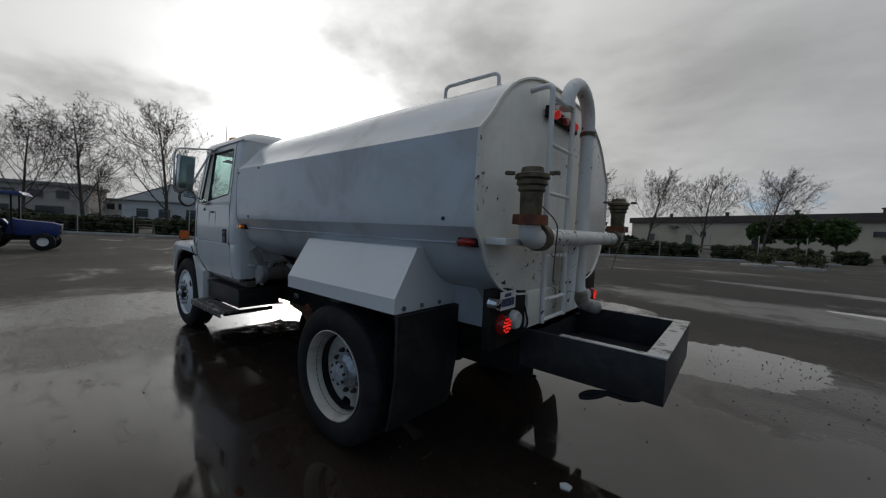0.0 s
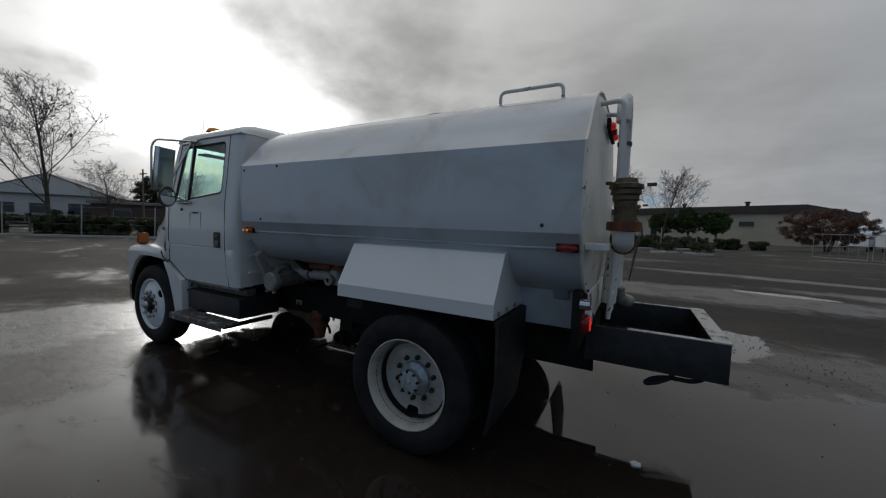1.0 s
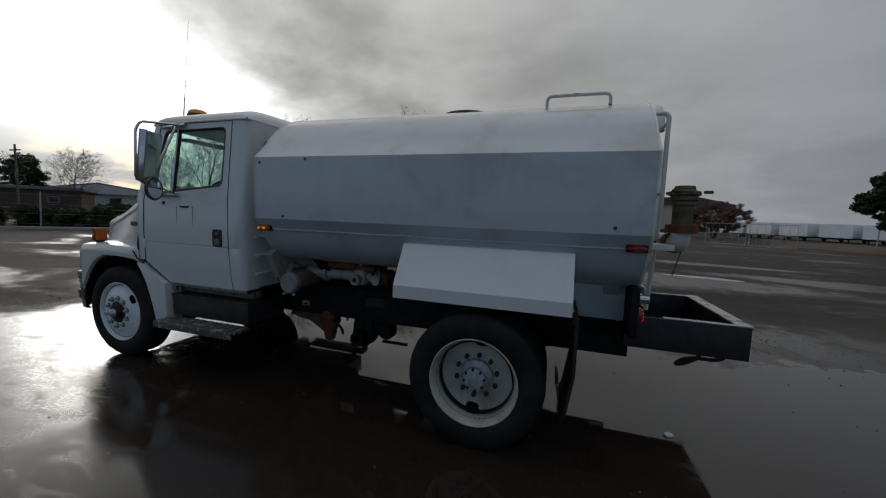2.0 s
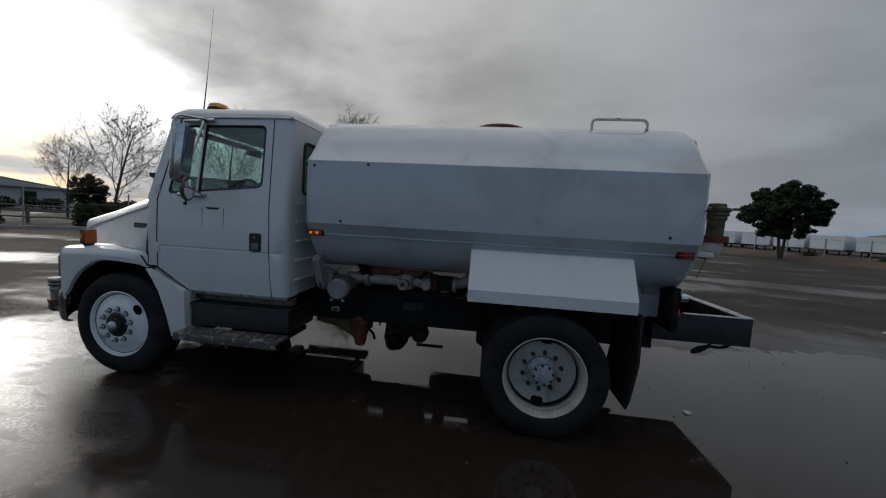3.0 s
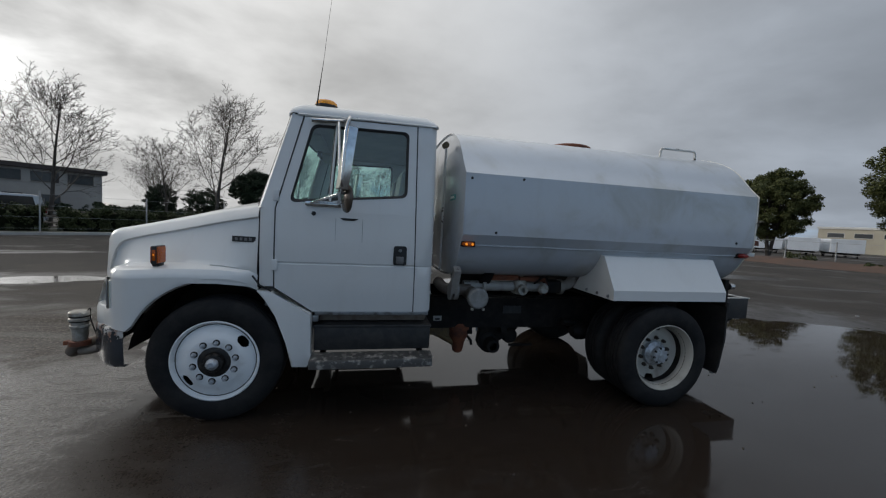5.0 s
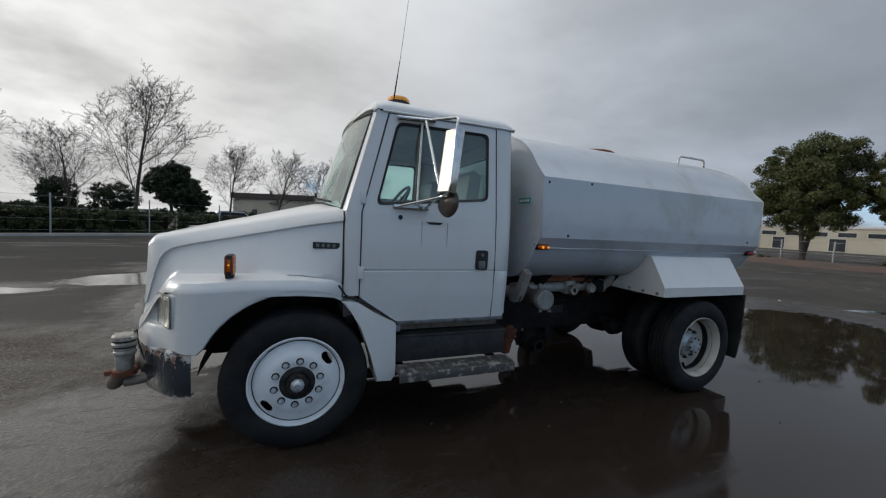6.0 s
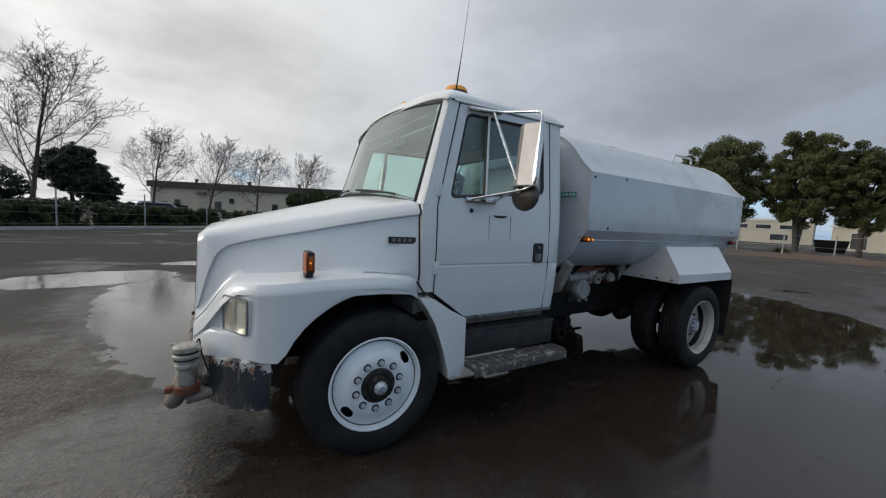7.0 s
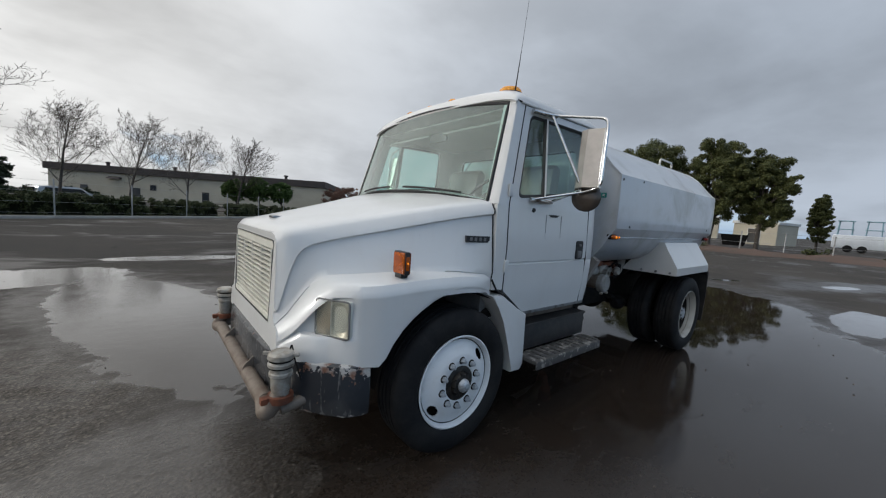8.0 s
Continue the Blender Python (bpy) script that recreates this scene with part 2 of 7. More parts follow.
# heavier film here: the sky mirrored in the windscreen is painted as haze
SCREEN_GLASS = glass_material("sky_sheen_windscreen", (0.70, 0.92, 0.86), 0.34)
CLEAR = glass_material("lamp_glass", (0.92, 0.92, 0.90))
MIRROR = surface("mirror_glass", (0.85, 0.86, 0.86), (0.8, 0.8, 0.8), 0.03, 1.0, relief=0.0, rough_spread=0.02)
SEAT = surface("grey_seat_vinyl", (0.28, 0.27, 0.255), (0.36, 0.345, 0.325), 0.6, 0.0, 6.0, 80.0)
TRIM = surface("grey_cab_trim", (0.13, 0.128, 0.125), (0.19, 0.185, 0.18), 0.6, 0.0, 6.0, 80.0)
SEAL = surface("black_rubber_seal", (0.01, 0.01, 0.01), (0.02, 0.02, 0.02), 0.6)
RED_LIT = lens_material("red_lamp_lit", (1.0, 0.03, 0.02), 0.9)
RED_DIM = lens_material("red_lamp_dim", (0.26, 0.012, 0.01), 0.06)
RED_CLEAR = lens_material("red_clearance_lens", (0.85, 0.03, 0.02), 0.30)
AMBER_LIT = lens_material("amber_lamp_lit", (0.52, 0.11, 0.008), 0.06)
AMBER_BULB = lens_material("amber_bulb", (1.0, 0.30, 0.02), 0.8)
AMBER_DIM = lens_material("amber_lamp", (0.90, 0.36, 0.02), 0.12)
WHITE_LENS = surface("clear_lamp_lens", (0.62, 0.62, 0.60), (0.45, 0.45, 0.43), 0.2, 0.0, 20.0, 120.0)
REFLECTOR = surface("lamp_reflector", (0.75, 0.72, 0.62), (0.6, 0.56, 0.46), 0.38, 0.7, 10.0, 50.0)
TURN = surface("dull_indicator_lens", (0.42, 0.34, 0.24), (0.30, 0.26, 0.21), 0.3, 0.1, 14.0, 90.0)
DECAL = surface("green_decal", (0.02, 0.26, 0.22), (0.03, 0.20, 0.18), 0.5)
BADGE = surface("badge_black", (0.02, 0.02, 0.022), (0.03, 0.03, 0.03), 0.4)
SILVER = surface("badge_silver", (0.22, 0.22, 0.22), (0.16, 0.16, 0.16), 0.4, 0.5)
PLATE = surface("licence_plate", (0.72, 0.72, 0.70), (0.6, 0.6, 0.57), 0.45)
PLATE_INK = surface("licence_ink", (0.04, 0.05, 0.12), (0.05, 0.06, 0.12), 0.5)
BARK = surface("grey_bark", (0.075, 0.063, 0.052), (0.04, 0.033, 0.028), 0.85, 0.0, 3.0, 40.0, relief=0.5, depth=0.02)
CONCRETE = surface("pale_concrete", (0.40, 0.39, 0.36), (0.30, 0.29, 0.27), 0.85, 0.0, 1.2, 30.0)
PEBBLE = surface("dark_pebbles", (0.06, 0.048, 0.038), (0.16, 0.135, 0.105), 0.8, 0.0, 9.0, 60.0)
GALV = surface("galvanised_post", (0.38, 0.38, 0.37), (0.26, 0.25, 0.24), 0.5, 0.4, 5.0, 60.0)


def leaf_material(name, low, high):
    mat, nodes, bsdf = material(name)
    each = nodes.add("ShaderNodeNewGeometry").outputs["Random Per Island"]
    where = nodes.add("ShaderNodeTexCoord").outputs["Object"]
    broad = nodes.noise(where, 0.9, 3.0)
    nodes.put(bsdf, "Base Color", nodes.mix(nodes.math("MULTIPLY", nodes.math("ADD", each, broad), 0.5), low, high))
    nodes.put(bsdf, "Roughness", 0.6)
    nodes.put(bsdf, "Specular IOR Level", 0.2)
    return mat


# near-black, standing in for the shade deep inside the hedge
HEDGE_SHADE_CORE = surface("hedge_inner_shade", (0.010, 0.012, 0.006), (0.018, 0.018, 0.010), 0.95, 0.0, 6.0, 40.0, relief=0.6, depth=0.03, shine=0.05)
LEAF = leaf_material("evergreen_leaf", (0.026, 0.038, 0.014), (0.125, 0.130, 0.045))
LEAF_DARK = leaf_material("cypress_leaf", (0.010, 0.018, 0.010), (0.035, 0.05, 0.022))
LEAF_LIGHT = leaf_material("garden_tree_leaf", (0.03, 0.06, 0.015), (0.10, 0.15, 0.04))
LEAF_HEDGE = leaf_material("hedge_leaf", (0.024, 0.034, 0.014), (0.085, 0.092, 0.036))
LEAF_RED = leaf_material("bare_shrub_twig", (0.10, 0.05, 0.035), (0.18, 0.10, 0.07))


# ---- ground material: worn asphalt, damp patches and standing water ----
def pool_mask(nodes, where, pools):
    best = None
    for x, y, rx, ry, turn in pools:
        node = nodes.add("ShaderNodeMapping", Vector=where, Location=(x, y, 0), Rotation=(0, 0, radians(turn)), Scale=(rx, ry, 1))
        node.vector_type = "TEXTURE"
        inside = nodes.math("SUBTRACT", 1.0, nodes.vec("LENGTH", node.outputs[0]))
        best = inside if best is None else nodes.math("MAXIMUM", best, inside)
    return best


POOLS = [
    (-5.15, 3.2, 1.0, 3.3, 13), (-6.8, 6.3, 1.5, 1.0, 20), (-4.6, 8.3, 1.6, 0.45, 0),
    (1.95, 2.95, 1.35, 0.85, 35), (0.2, 5.3, 1.0, 0.7, -30), (9.0, 0.4, 0.75, 0.25, -35),
    (11.8, -2.1, 0.9, 0.3, -20), (4.8, 9.0, 1.2, 0.30, -12), (-9.4, 4.6, 1.8, 0.5, 15), (5.2, -2.7, 1.6, 0.5, 0),
]
DAMP = [
    (-0.5, -1.4, 6.2, 4.6, 0), (-3.6, -1.6, 4.4, 3.2, 0), (2.6, 1.6, 2.8, 2.4, 20), (4.6, 0.3, 4.6, 3.6, 20), (3.0, 8.0, 5.0, 1.7, 0),
    (-5.3, 3.6, 1.6, 3.8, 13), (-11.0, 4.4, 4.0, 1.2, 15), (12, -2, 4, 1.2, -20), (10, 9, 6, 1.2, -15), (5.0, 13.5, 5.0, 0.7, -10), (-14.0, 9.0, 3.5, 0.7, 20),
]

# one still sheet of brown water lies under and round the truck
SHEET = [(-1.5, -0.9, 3.1, 3.3, 0), (1.3, -0.9, 2.7, 2.5, 0), (-2.2, -2.7, 2.9, 1.7, 5), (4.0, -0.2, 3.0, 2.0, 10)]
# a thin film of water over the grit on the sunward side
FILM = [(-3.2, -2.4, 3.6, 1.5, 8), (-5.2, -1.2, 1.7, 1.7, 20), (-0.9, -3.1, 2.6, 1.5, 0)]

ASPHALT, n, bsdf = material("wet_asphalt")
where = n.add("ShaderNodeTexCoord").outputs["Object"]
wobble = n.noise(where, 0.75, 6.0, 0.62)
wobble_fine = n.noise(where, 4.5, 4.0, 0.6)
edge = n.math("ADD", n.math("MULTIPLY", n.math("SUBTRACT", wobble, 0.5), 0.95), n.math("MULTIPLY", n.math("SUBTRACT", wobble_fine, 0.5), 0.42))
pool = n.span(n.math("ADD", pool_mask(n, where, POOLS), edge), 0.06, 0.13)
damp = n.span(n.math("ADD", pool_mask(n, where, DAMP), n.math("MULTIPLY", edge, 1.1)), -0.05, 0.40)
streaky = n.noise(n.vec("MULTIPLY", where, (0.55, 1.0, 1.0)), 0.42, 6.0, 0.62, 0.6)
damp = n.math("MAXIMUM", damp, n.span(streaky, 0.52, 0.66, 0.0, 0.85))
sheet = n.span(n.math("ADD", pool_mask(n, where, SHEET), n.math("MULTIPLY", edge, 0.6)), 0.02, 0.10)
film = n.span(n.math("ADD", pool_mask(n, where, FILM), edge), -0.05, 0.30)
# the water shoals onto grit by the front wheel
shallow = n.span(n.math("ADD", pool_mask(n, where, [(-4.0, -2.0, 1.5, 1.3, 0)]), edge), 0.0, 0.35)
# grit and tyre scuffs break the film
scuffs = n.noise(n.vec("MULTIPLY", where, (1.0, 2.6, 1.0)), 2.6, 8.0, 0.74, 0.8)
film = n.math("MULTIPLY", film, n.span(scuffs, 0.36, 0.50, 0.45, 1.0))
stones = n.add("ShaderNodeTexVoronoi", Vector=where, Scale=42.0).outputs[0]
grit = n.noise(where, 48.0, 5.0, 0.72)
patch = n.span(n.noise(where, 0.22, 4.0, 0.6, 0.4), 0.42, 0.6)
silt = n.span(n.noise(where, 1.1, 6.0, 0.66, 0.6), 0.46, 0.72)
fresh = n.span(n.math("ADD", pool_mask(n, where, [(3.0, 10.5, 11.0, 7.5, -10), (-10.0, 14.0, 9.0, 9.0, 0)]), edge), -0.05, 0.35)
base = n.mix(patch, (0.044, 0.039, 0.034), (0.068, 0.060, 0.051))
base = n.mix(n.math("MULTIPLY", fresh, 0.7), base, (0.026, 0.024, 0.022))
gravel = n.span(n.math("ADD", pool_mask(n, where, [(-5.3, -2.2, 2.8, 2.6, 10), (-6.5, 0.6, 1.6, 2.4, 0)]), edge), -0.1, 0.5)
base = n.mix(n.math("MULTIPLY", n.math("MAXIMUM", n.math("MULTIPLY", silt, 0.35), n.math("MULTIPLY", gravel, 0.8)), 1.0), base, (0.098, 0.083, 0.067))
base = n.mix(n.span(grit, 0.46, 0.62, 0.0, 0.8), base, (0.028, 0.025, 0.022))
base = n.mix(n.span(n.noise(where, 40.0, 3.0, 0.6), 0.61, 0.66, 0.0, 0.6), base, (0.24, 0.215, 0.18))
# loose stones, pale and dark, on the gravel
loose = n.add("ShaderNodeTexVoronoi", Vector=where, Scale=58.0)
pick = n.add("ShaderNodeSeparateColor", Color=loose.outputs["Color"])
base = n.mix(n.math("MULTIPLY", gravel, n.span(pick.outputs[0], 0.80, 0.86, 0.0, 0.50)), base, (0.23, 0.20, 0.165))
base = n.mix(n.math("MULTIPLY", gravel, n.span(pick.outputs[1], 0.70, 0.76, 0.0, 0.75)), base, (0.026, 0.022, 0.018))
crack_warp = n.vec("ADD", where, n.vec("MULTIPLY", n.add("ShaderNodeTexNoise", Vector=where, Scale=1.3, Detail=5.0).outputs[1], (1.2, 1.2, 0.0)))
cracks = n.add("ShaderNodeTexVoronoi", Vector=crack_warp, Scale=0.42)
cracks.feature = "DISTANCE_TO_EDGE"
crack = n.math("MULTIPLY", n.span(cracks.outputs[0], 0.001, 0.008, 1.0, 0.0), n.span(n.noise(where, 0.33, 2.0), 0.48, 0.58))
base = n.mix(n.math("MULTIPLY", crack, 0.8), base, (0.016, 0.015, 0.014))
wet_base = n.mix(n.math("MAXIMUM", damp, pool), base, n.mix(n.math("ADD", n.math("SUBTRACT", 0.76, n.math("MULTIPLY", gravel, 0.35)), n.math("MULTIPLY", pool, 0.22)), base, (0.023, 0.017, 0.013)))
n.put(bsdf, "Base Color", n.mix(n.math("MULTIPLY", sheet, n.span(scuffs, 0.40, 0.62, 0.94, 0.70)), wet_base, (0.024, 0.017, 0.0125)))
dry_rough = n.math("ADD", 0.72, n.math("MULTIPLY", grit, 0.25))
rough = n.mix(damp, dry_rough, n.math("ADD", 0.34, n.math("MULTIPLY", silt, 0.22)))
rough = n.mix(film, rough, n.math("ADD", 0.10, n.math("MULTIPLY", grit, 0.34)))
rough = n.mix(pool, rough, n.math("ADD", n.math("MULTIPLY", wobble_fine, 0.17), n.math("MULTIPLY", silt, 0.12)))
still = n.math("ADD", 0.030, n.math("ADD", n.math("MULTIPLY", silt, 0.05), n.span(scuffs, 0.52, 0.64, 0.0, 0.14)))
rough = n.mix(sheet, rough, n.math("ADD", still, n.math("ADD", n.math("MULTIPLY", n.math("MULTIPLY", film, grit), 0.16), n.math("MULTIPLY", n.math("MULTIPLY", shallow, grit), 0.38))))
n.put(bsdf, "Roughness", rough)
open_water = n.math("MAXIMUM", n.math("MULTIPLY", pool, 0.75), n.math("MULTIPLY", film, 0.8))
n.put(bsdf, "Coat Weight", n.math("MAXIMUM", sheet, n.math("MAXIMUM", open_water, n.math("MULTIPLY", damp, 0.24))))
n.put(bsdf, "Coat Roughness", rough)
n.put(bsdf, "Coat IOR", n.span(sheet, 0.0, 1.0, 1.36, 1.50))
n.put(bsdf, "IOR", n.math("ADD", 1.25, n.math("MULTIPLY", n.math("MAXIMUM", damp, pool), 0.10)))
n.put(bsdf, "Specular IOR Level", n.span(sheet, 0.0, 1.0, 0.5, 0.0))
relief = n.math("ADD", n.math("MULTIPLY", stones, 0.6), n.math("ADD", n.math("MULTIPLY", grit, 0.4), n.math("MULTIPLY", crack, -1.5)))
calm = n.span(n.math("MAXIMUM", pool, n.math("MULTIPLY", n.math("MULTIPLY", sheet, n.span(scuffs, 0.47, 0.62, 0.95, 0.45)), n.span(shallow, 0.0, 1.0, 0.92, 0.55))), 0.0, 1.0, 1.0, 0.0)
relief = n.math("MULTIPLY", relief, n.math("MULTIPLY", calm, n.math("ADD", n.span(damp, 0.0, 1.0, 1.0, 0.62), n.math("MULTIPLY", gravel, 0.5))))
ripple = n.math("ADD", n.math("MULTIPLY", n.noise(where, 7.0, 4.0, 0.55), 0.40), n.math("MULTIPLY", n.noise(where, 38.0, 2.0, 0.5), n.span(wobble, 0.42, 0.62, 0.02, 0.16)))
ripple = n.math("MULTIPLY", ripple, n.span(sheet, 0.0, 1.0, 1.0, 0.95))
bump(n, bsdf, n.math("ADD", relief, ripple), 0.6, 0.009)

DIRT = surface("red_brown_dirt", (0.105, 0.06, 0.04), (0.07, 0.05, 0.038), 0.9, 0.0, 0.5, 22.0, relief=0.6, depth=0.03)
VERGE = surface("rough_verge", (0.06, 0.055, 0.035), (0.035, 0.045, 0.02), 0.95, 0.0, 0.8, 25.0, relief=0.6, depth=0.04)

# ---- mesh helpers ----
def part(name, bm, mat, parent, label="", smooth=True, at=None):
    """Links a bmesh as one mesh object under a thing or a part."""
    mesh = bpy.data.meshes.new(name)
    bmesh.ops.recalc_face_normals(bm, faces=bm.faces)
    bm.to_mesh(mesh)
    bm.free()
    mesh.materials.append(mat)
    if smooth:
        for face in mesh.polygons:
            face.use_smooth = True
        mesh.set_sharp_from_angle(angle=radians(38))
    ob = new(name, mesh)
    ob.parent = parent
    if at is not None:
        ob.matrix_basis = at
    return tagged(ob, label)


def again(ob, parent, m, label=""):
    """The same mesh once more, as an object of its own."""
    made = new(ob.name.split(".")[0], ob.data)
    made.parent = parent
    made.matrix_basis = m
    return tagged(made, label)


def empty(name, label, category, m=None, group="", kind=""):
    ob = new(name)
    if m is not None:
        ob.matrix_basis = m
    return tagged(ob, label, category, group, kind)


def add_box(bm, low, high, bevel=0.0, m=None):
    size = [h - l for l, h in zip(low, high)]
    made = bmesh.ops.create_cube(bm, size=1.0)["verts"]
    move = Matrix.Translation([(l + h) / 2 for l, h in zip(low, high)]) @ Matrix.Diagonal((*size, 1))
    bmesh.ops.transform(bm, matrix=(m @ move) if m is not None else move, verts=made)
    if bevel:
        edges = {e for v in made for e in v.link_edges}
        bmesh.ops.bevel(bm, geom=list(edges), offset=bevel, segments=2, affect="EDGES", profile=0.6)
    return bm


def box(low, high, bevel=0.0, m=None):
    return add_box(bmesh.new(), low, high, bevel, m)


def add_prism(bm, outline, axis, a, b, bevel=0.0):
    """An outline, as pairs in the two other axes (in x, y, z order), drawn out along an axis from a to b."""
    def spot(p, d):
        return {"x": (d, p[0], p[1]), "y": (p[0], d, p[1]), "z": (p[0], p[1], d)}[axis]
    one = [bm.verts.new(spot(p, a)) for p in outline]
    two = [bm.verts.new(spot(p, b)) for p in outline]
    k = len(outline)
    faces = [bm.faces.new(one), bm.faces.new(two[::-1])]
    faces += [bm.faces.new((one[i], one[(i + 1) % k], two[(i + 1) % k], two[i])) for i in range(k)]
    if bevel:
        edges = {e for f in faces[:2] for e in f.edges}
        bmesh.ops.bevel(bm, geom=list(edges), offset=bevel, segments=2, affect="EDGES", profile=0.6)
    return bm


def prism(outline, axis, a, b, bevel=0.0):
    return add_prism(bmesh.new(), outline, axis, a, b, bevel)


def add_lathe(bm, profile, steps=40, m=None, closed=False):
    """Pairs of (radius, height) turned round z."""
    rings = []
    for r, h in profile:
        if r < 1e-6:
            rings.append([bm.verts.new((0, 0, h))])
        else:
            rings.append([bm.verts.new((r * math.cos(2 * math.pi * i / steps), r * math.sin(2 * math.pi * i / steps), h)) for i in range(steps)])
    pairs = list(zip(rings, rings[1:])) + ([(rings[-1], rings[0])] if closed else [])
    for p, q in pairs:
        for i in range(steps):
            j = (i + 1) % steps
            if len(p) == 1 and len(q) == 1:
                continue
            if len(p) == 1:
                bm.faces.new((p[0], q[i], q[j]))
            elif len(q) == 1:
                bm.faces.new((p[i], p[j], q[0]))
            else:
                bm.faces.new((p[i], p[j], q[j], q[i]))
    if m is not None:
        bmesh.ops.transform(bm, matrix=m, verts=[v for ring in rings for v in ring])
    return bm


def lathe(profile, steps=40, m=None, closed=False):
    return add_lathe(bmesh.new(), profile, steps, m, closed)


def add_rod(bm, points, radius, steps=10, ends=True, radii=None):
    """A round bar or pipe through the points."""
    pts = [Vector(p) for p in points]
    rings, side = [], None
    for i, p in enumerate(pts):
        along = (pts[min(i + 1, len(pts) - 1)] - pts[max(i - 1, 0)]).normalized()
        if side is None:
            side = along.orthogonal().normalized()
        side = (side - along * side.dot(along)).normalized()
        other = along.cross(side)
        r = radii[i] if radii else radius
        rings.append([bm.verts.new(p + r * (math.cos(2 * math.pi * k / steps) * side + math.sin(2 * math.pi * k / steps) * other)) for k in range(steps)])
    for a, b in zip(rings, rings[1:]):
        for k in range(steps):
            bm.faces.new((a[k], a[(k + 1) % steps], b[(k + 1) % steps], b[k]))
    if ends:
        bm.faces.new(rings[0][::-1])
        bm.faces.new(rings[-1])
    return bm


def rod(points, radius, steps=10, ends=True, radii=None):
    return add_rod(bmesh.new(), points, radius, steps, ends, radii)


def bent(points, radius, steps=5):
    """The points of a bar with its inner corners rounded."""
    pts = [Vector(p) for p in points]
    out = [pts[0]]
    for a, b, c in zip(pts, pts[1:], pts[2:]):
        u, v = (a - b), (c - b)
        r = min(radius, u.length * 0.49, v.length * 0.49)
        p, q = b + u.normalized() * r, b + v.normalized() * r
        for k in range(steps + 1):
            s = k / steps
            out.append((1 - s) ** 2 * p + 2 * s * (1 - s) * b + s * s * q)
    return out + [pts[-1]]


def add_loft(bm, rows, close_ends=False, loop=False):
    """Faces between rows of points that have equal counts."""
    made = [[bm.verts.new(p) for p in row] for row in rows]
    for a, b in zip(made, made[1:]):
        k = len(a)
        for i in range(k if loop else k - 1):
            j = (i + 1) % k
            bm.faces.new((a[i], a[j], b[j], b[i]))
    if close_ends:
        bm.faces.new(made[0][::-1])
        bm.faces.new(made[-1])
    return made


def thicken(bm, depth, centre=(-2.7, 0, 1.3)):
    """Gives a skin its thickness, on the side that looks to the centre."""
    depth, hub = abs(depth), Vector(centre)
    bmesh.ops.recalc_face_normals(bm, faces=bm.faces)
    old = list(bm.verts)
    facing = sum((f.calc_center_median() - hub).normalized().dot(f.normal) * f.calc_area() for f in bm.faces)
    if facing < 0:
        bmesh.ops.reverse_faces(bm, faces=bm.faces)
    bm.normal_update()
    rims = [e for e in bm.edges if len(e.link_faces) == 1]
    shell = {v: bm.verts.new(v.co - v.normal * depth) for v in old}
    skin = list(bm.faces)
    for f in skin:
        bm.faces.new([shell[v] for v in reversed(f.verts)])
    for e in rims:
        loop = e.link_loops[0]
        p, q = loop.vert, loop.link_loop_next.vert
        bm.faces.new((q, p, shell[p], shell[q]))
    return bm


def rounded(corners, radius, per=6):
    """A closed outline with rounded corners, as points in the plane."""
    out, k = [], len(corners)
    for i in range(k):
        a, b, c = (Vector(corners[(i + d) % k]) for d in (-1, 0, 1))
        u, v = a - b, c - b
        r = min(radius, u.length * 0.45, v.length * 0.45)
        p, q = b + u.normalized() * r, b + v.normalized() * r
        for s in range(per + 1):
            s /= per
            out.append(tuple((1 - s) ** 2 * p + 2 * s * (1 - s) * b + s * s * q))
    return out


def ease(x, pairs):
    """A value read off a row of (x, value) pairs, straight between them."""
    for (a, u), (b, v) in zip(pairs, pairs[1:]):
        if x <= b:
            return u + (v - u) * max(0.0, (x - a) / (b - a))
    return pairs[-1][1]


def mirrored(bm):
    """The same mesh on the other side of the truck."""
    bmesh.ops.transform(bm, matrix=Matrix.Diagonal((1, -1, 1, 1)), verts=bm.verts)
    bmesh.ops.reverse_faces(bm, faces=bm.faces)
    return bm

# ---- ground ----
bm = bmesh.new()
steps = [-900, -300, -120, -60, -40, -25, -15, -8, 0, 8, 15, 25, 40, 60, 120, 300, 900]
rows = [[bm.verts.new((x, y, 0)) for x in steps] for y in steps]
for a, b in zip(rows, rows[1:]):
    for i in range(len(steps) - 1):
        bm.faces.new((a[i], a[i + 1], b[i + 1], b[i]))
ground = part("ground", bm, ASPHALT, None, "worn wet asphalt yard with puddles, cracks and gritty patches", False)
tagged(ground, "", "ground", "", "structure")

# ---- the water truck: nose to -x, left side to -y, rear axle at x = 0 ----
truck = empty("water_truck", "white conventional-cab water truck with a steel tank, parked on wet asphalt", "truck")
WHEEL_R, FRONT_X = 0.462, -3.71

# tank
TANK_HALF = [(0.0, 2.455), (0.30, 2.445), (0.55, 2.40), (0.76, 2.31), (0.90, 2.20), (1.005, 2.075), (1.108, 1.972), (1.114, 1.73), (1.108, 1.480), (1.046, 1.392), (0.985, 1.285), (0.89, 1.185), (0.76, 1.115), (0.50, 1.075), (0.0, 1.06)]


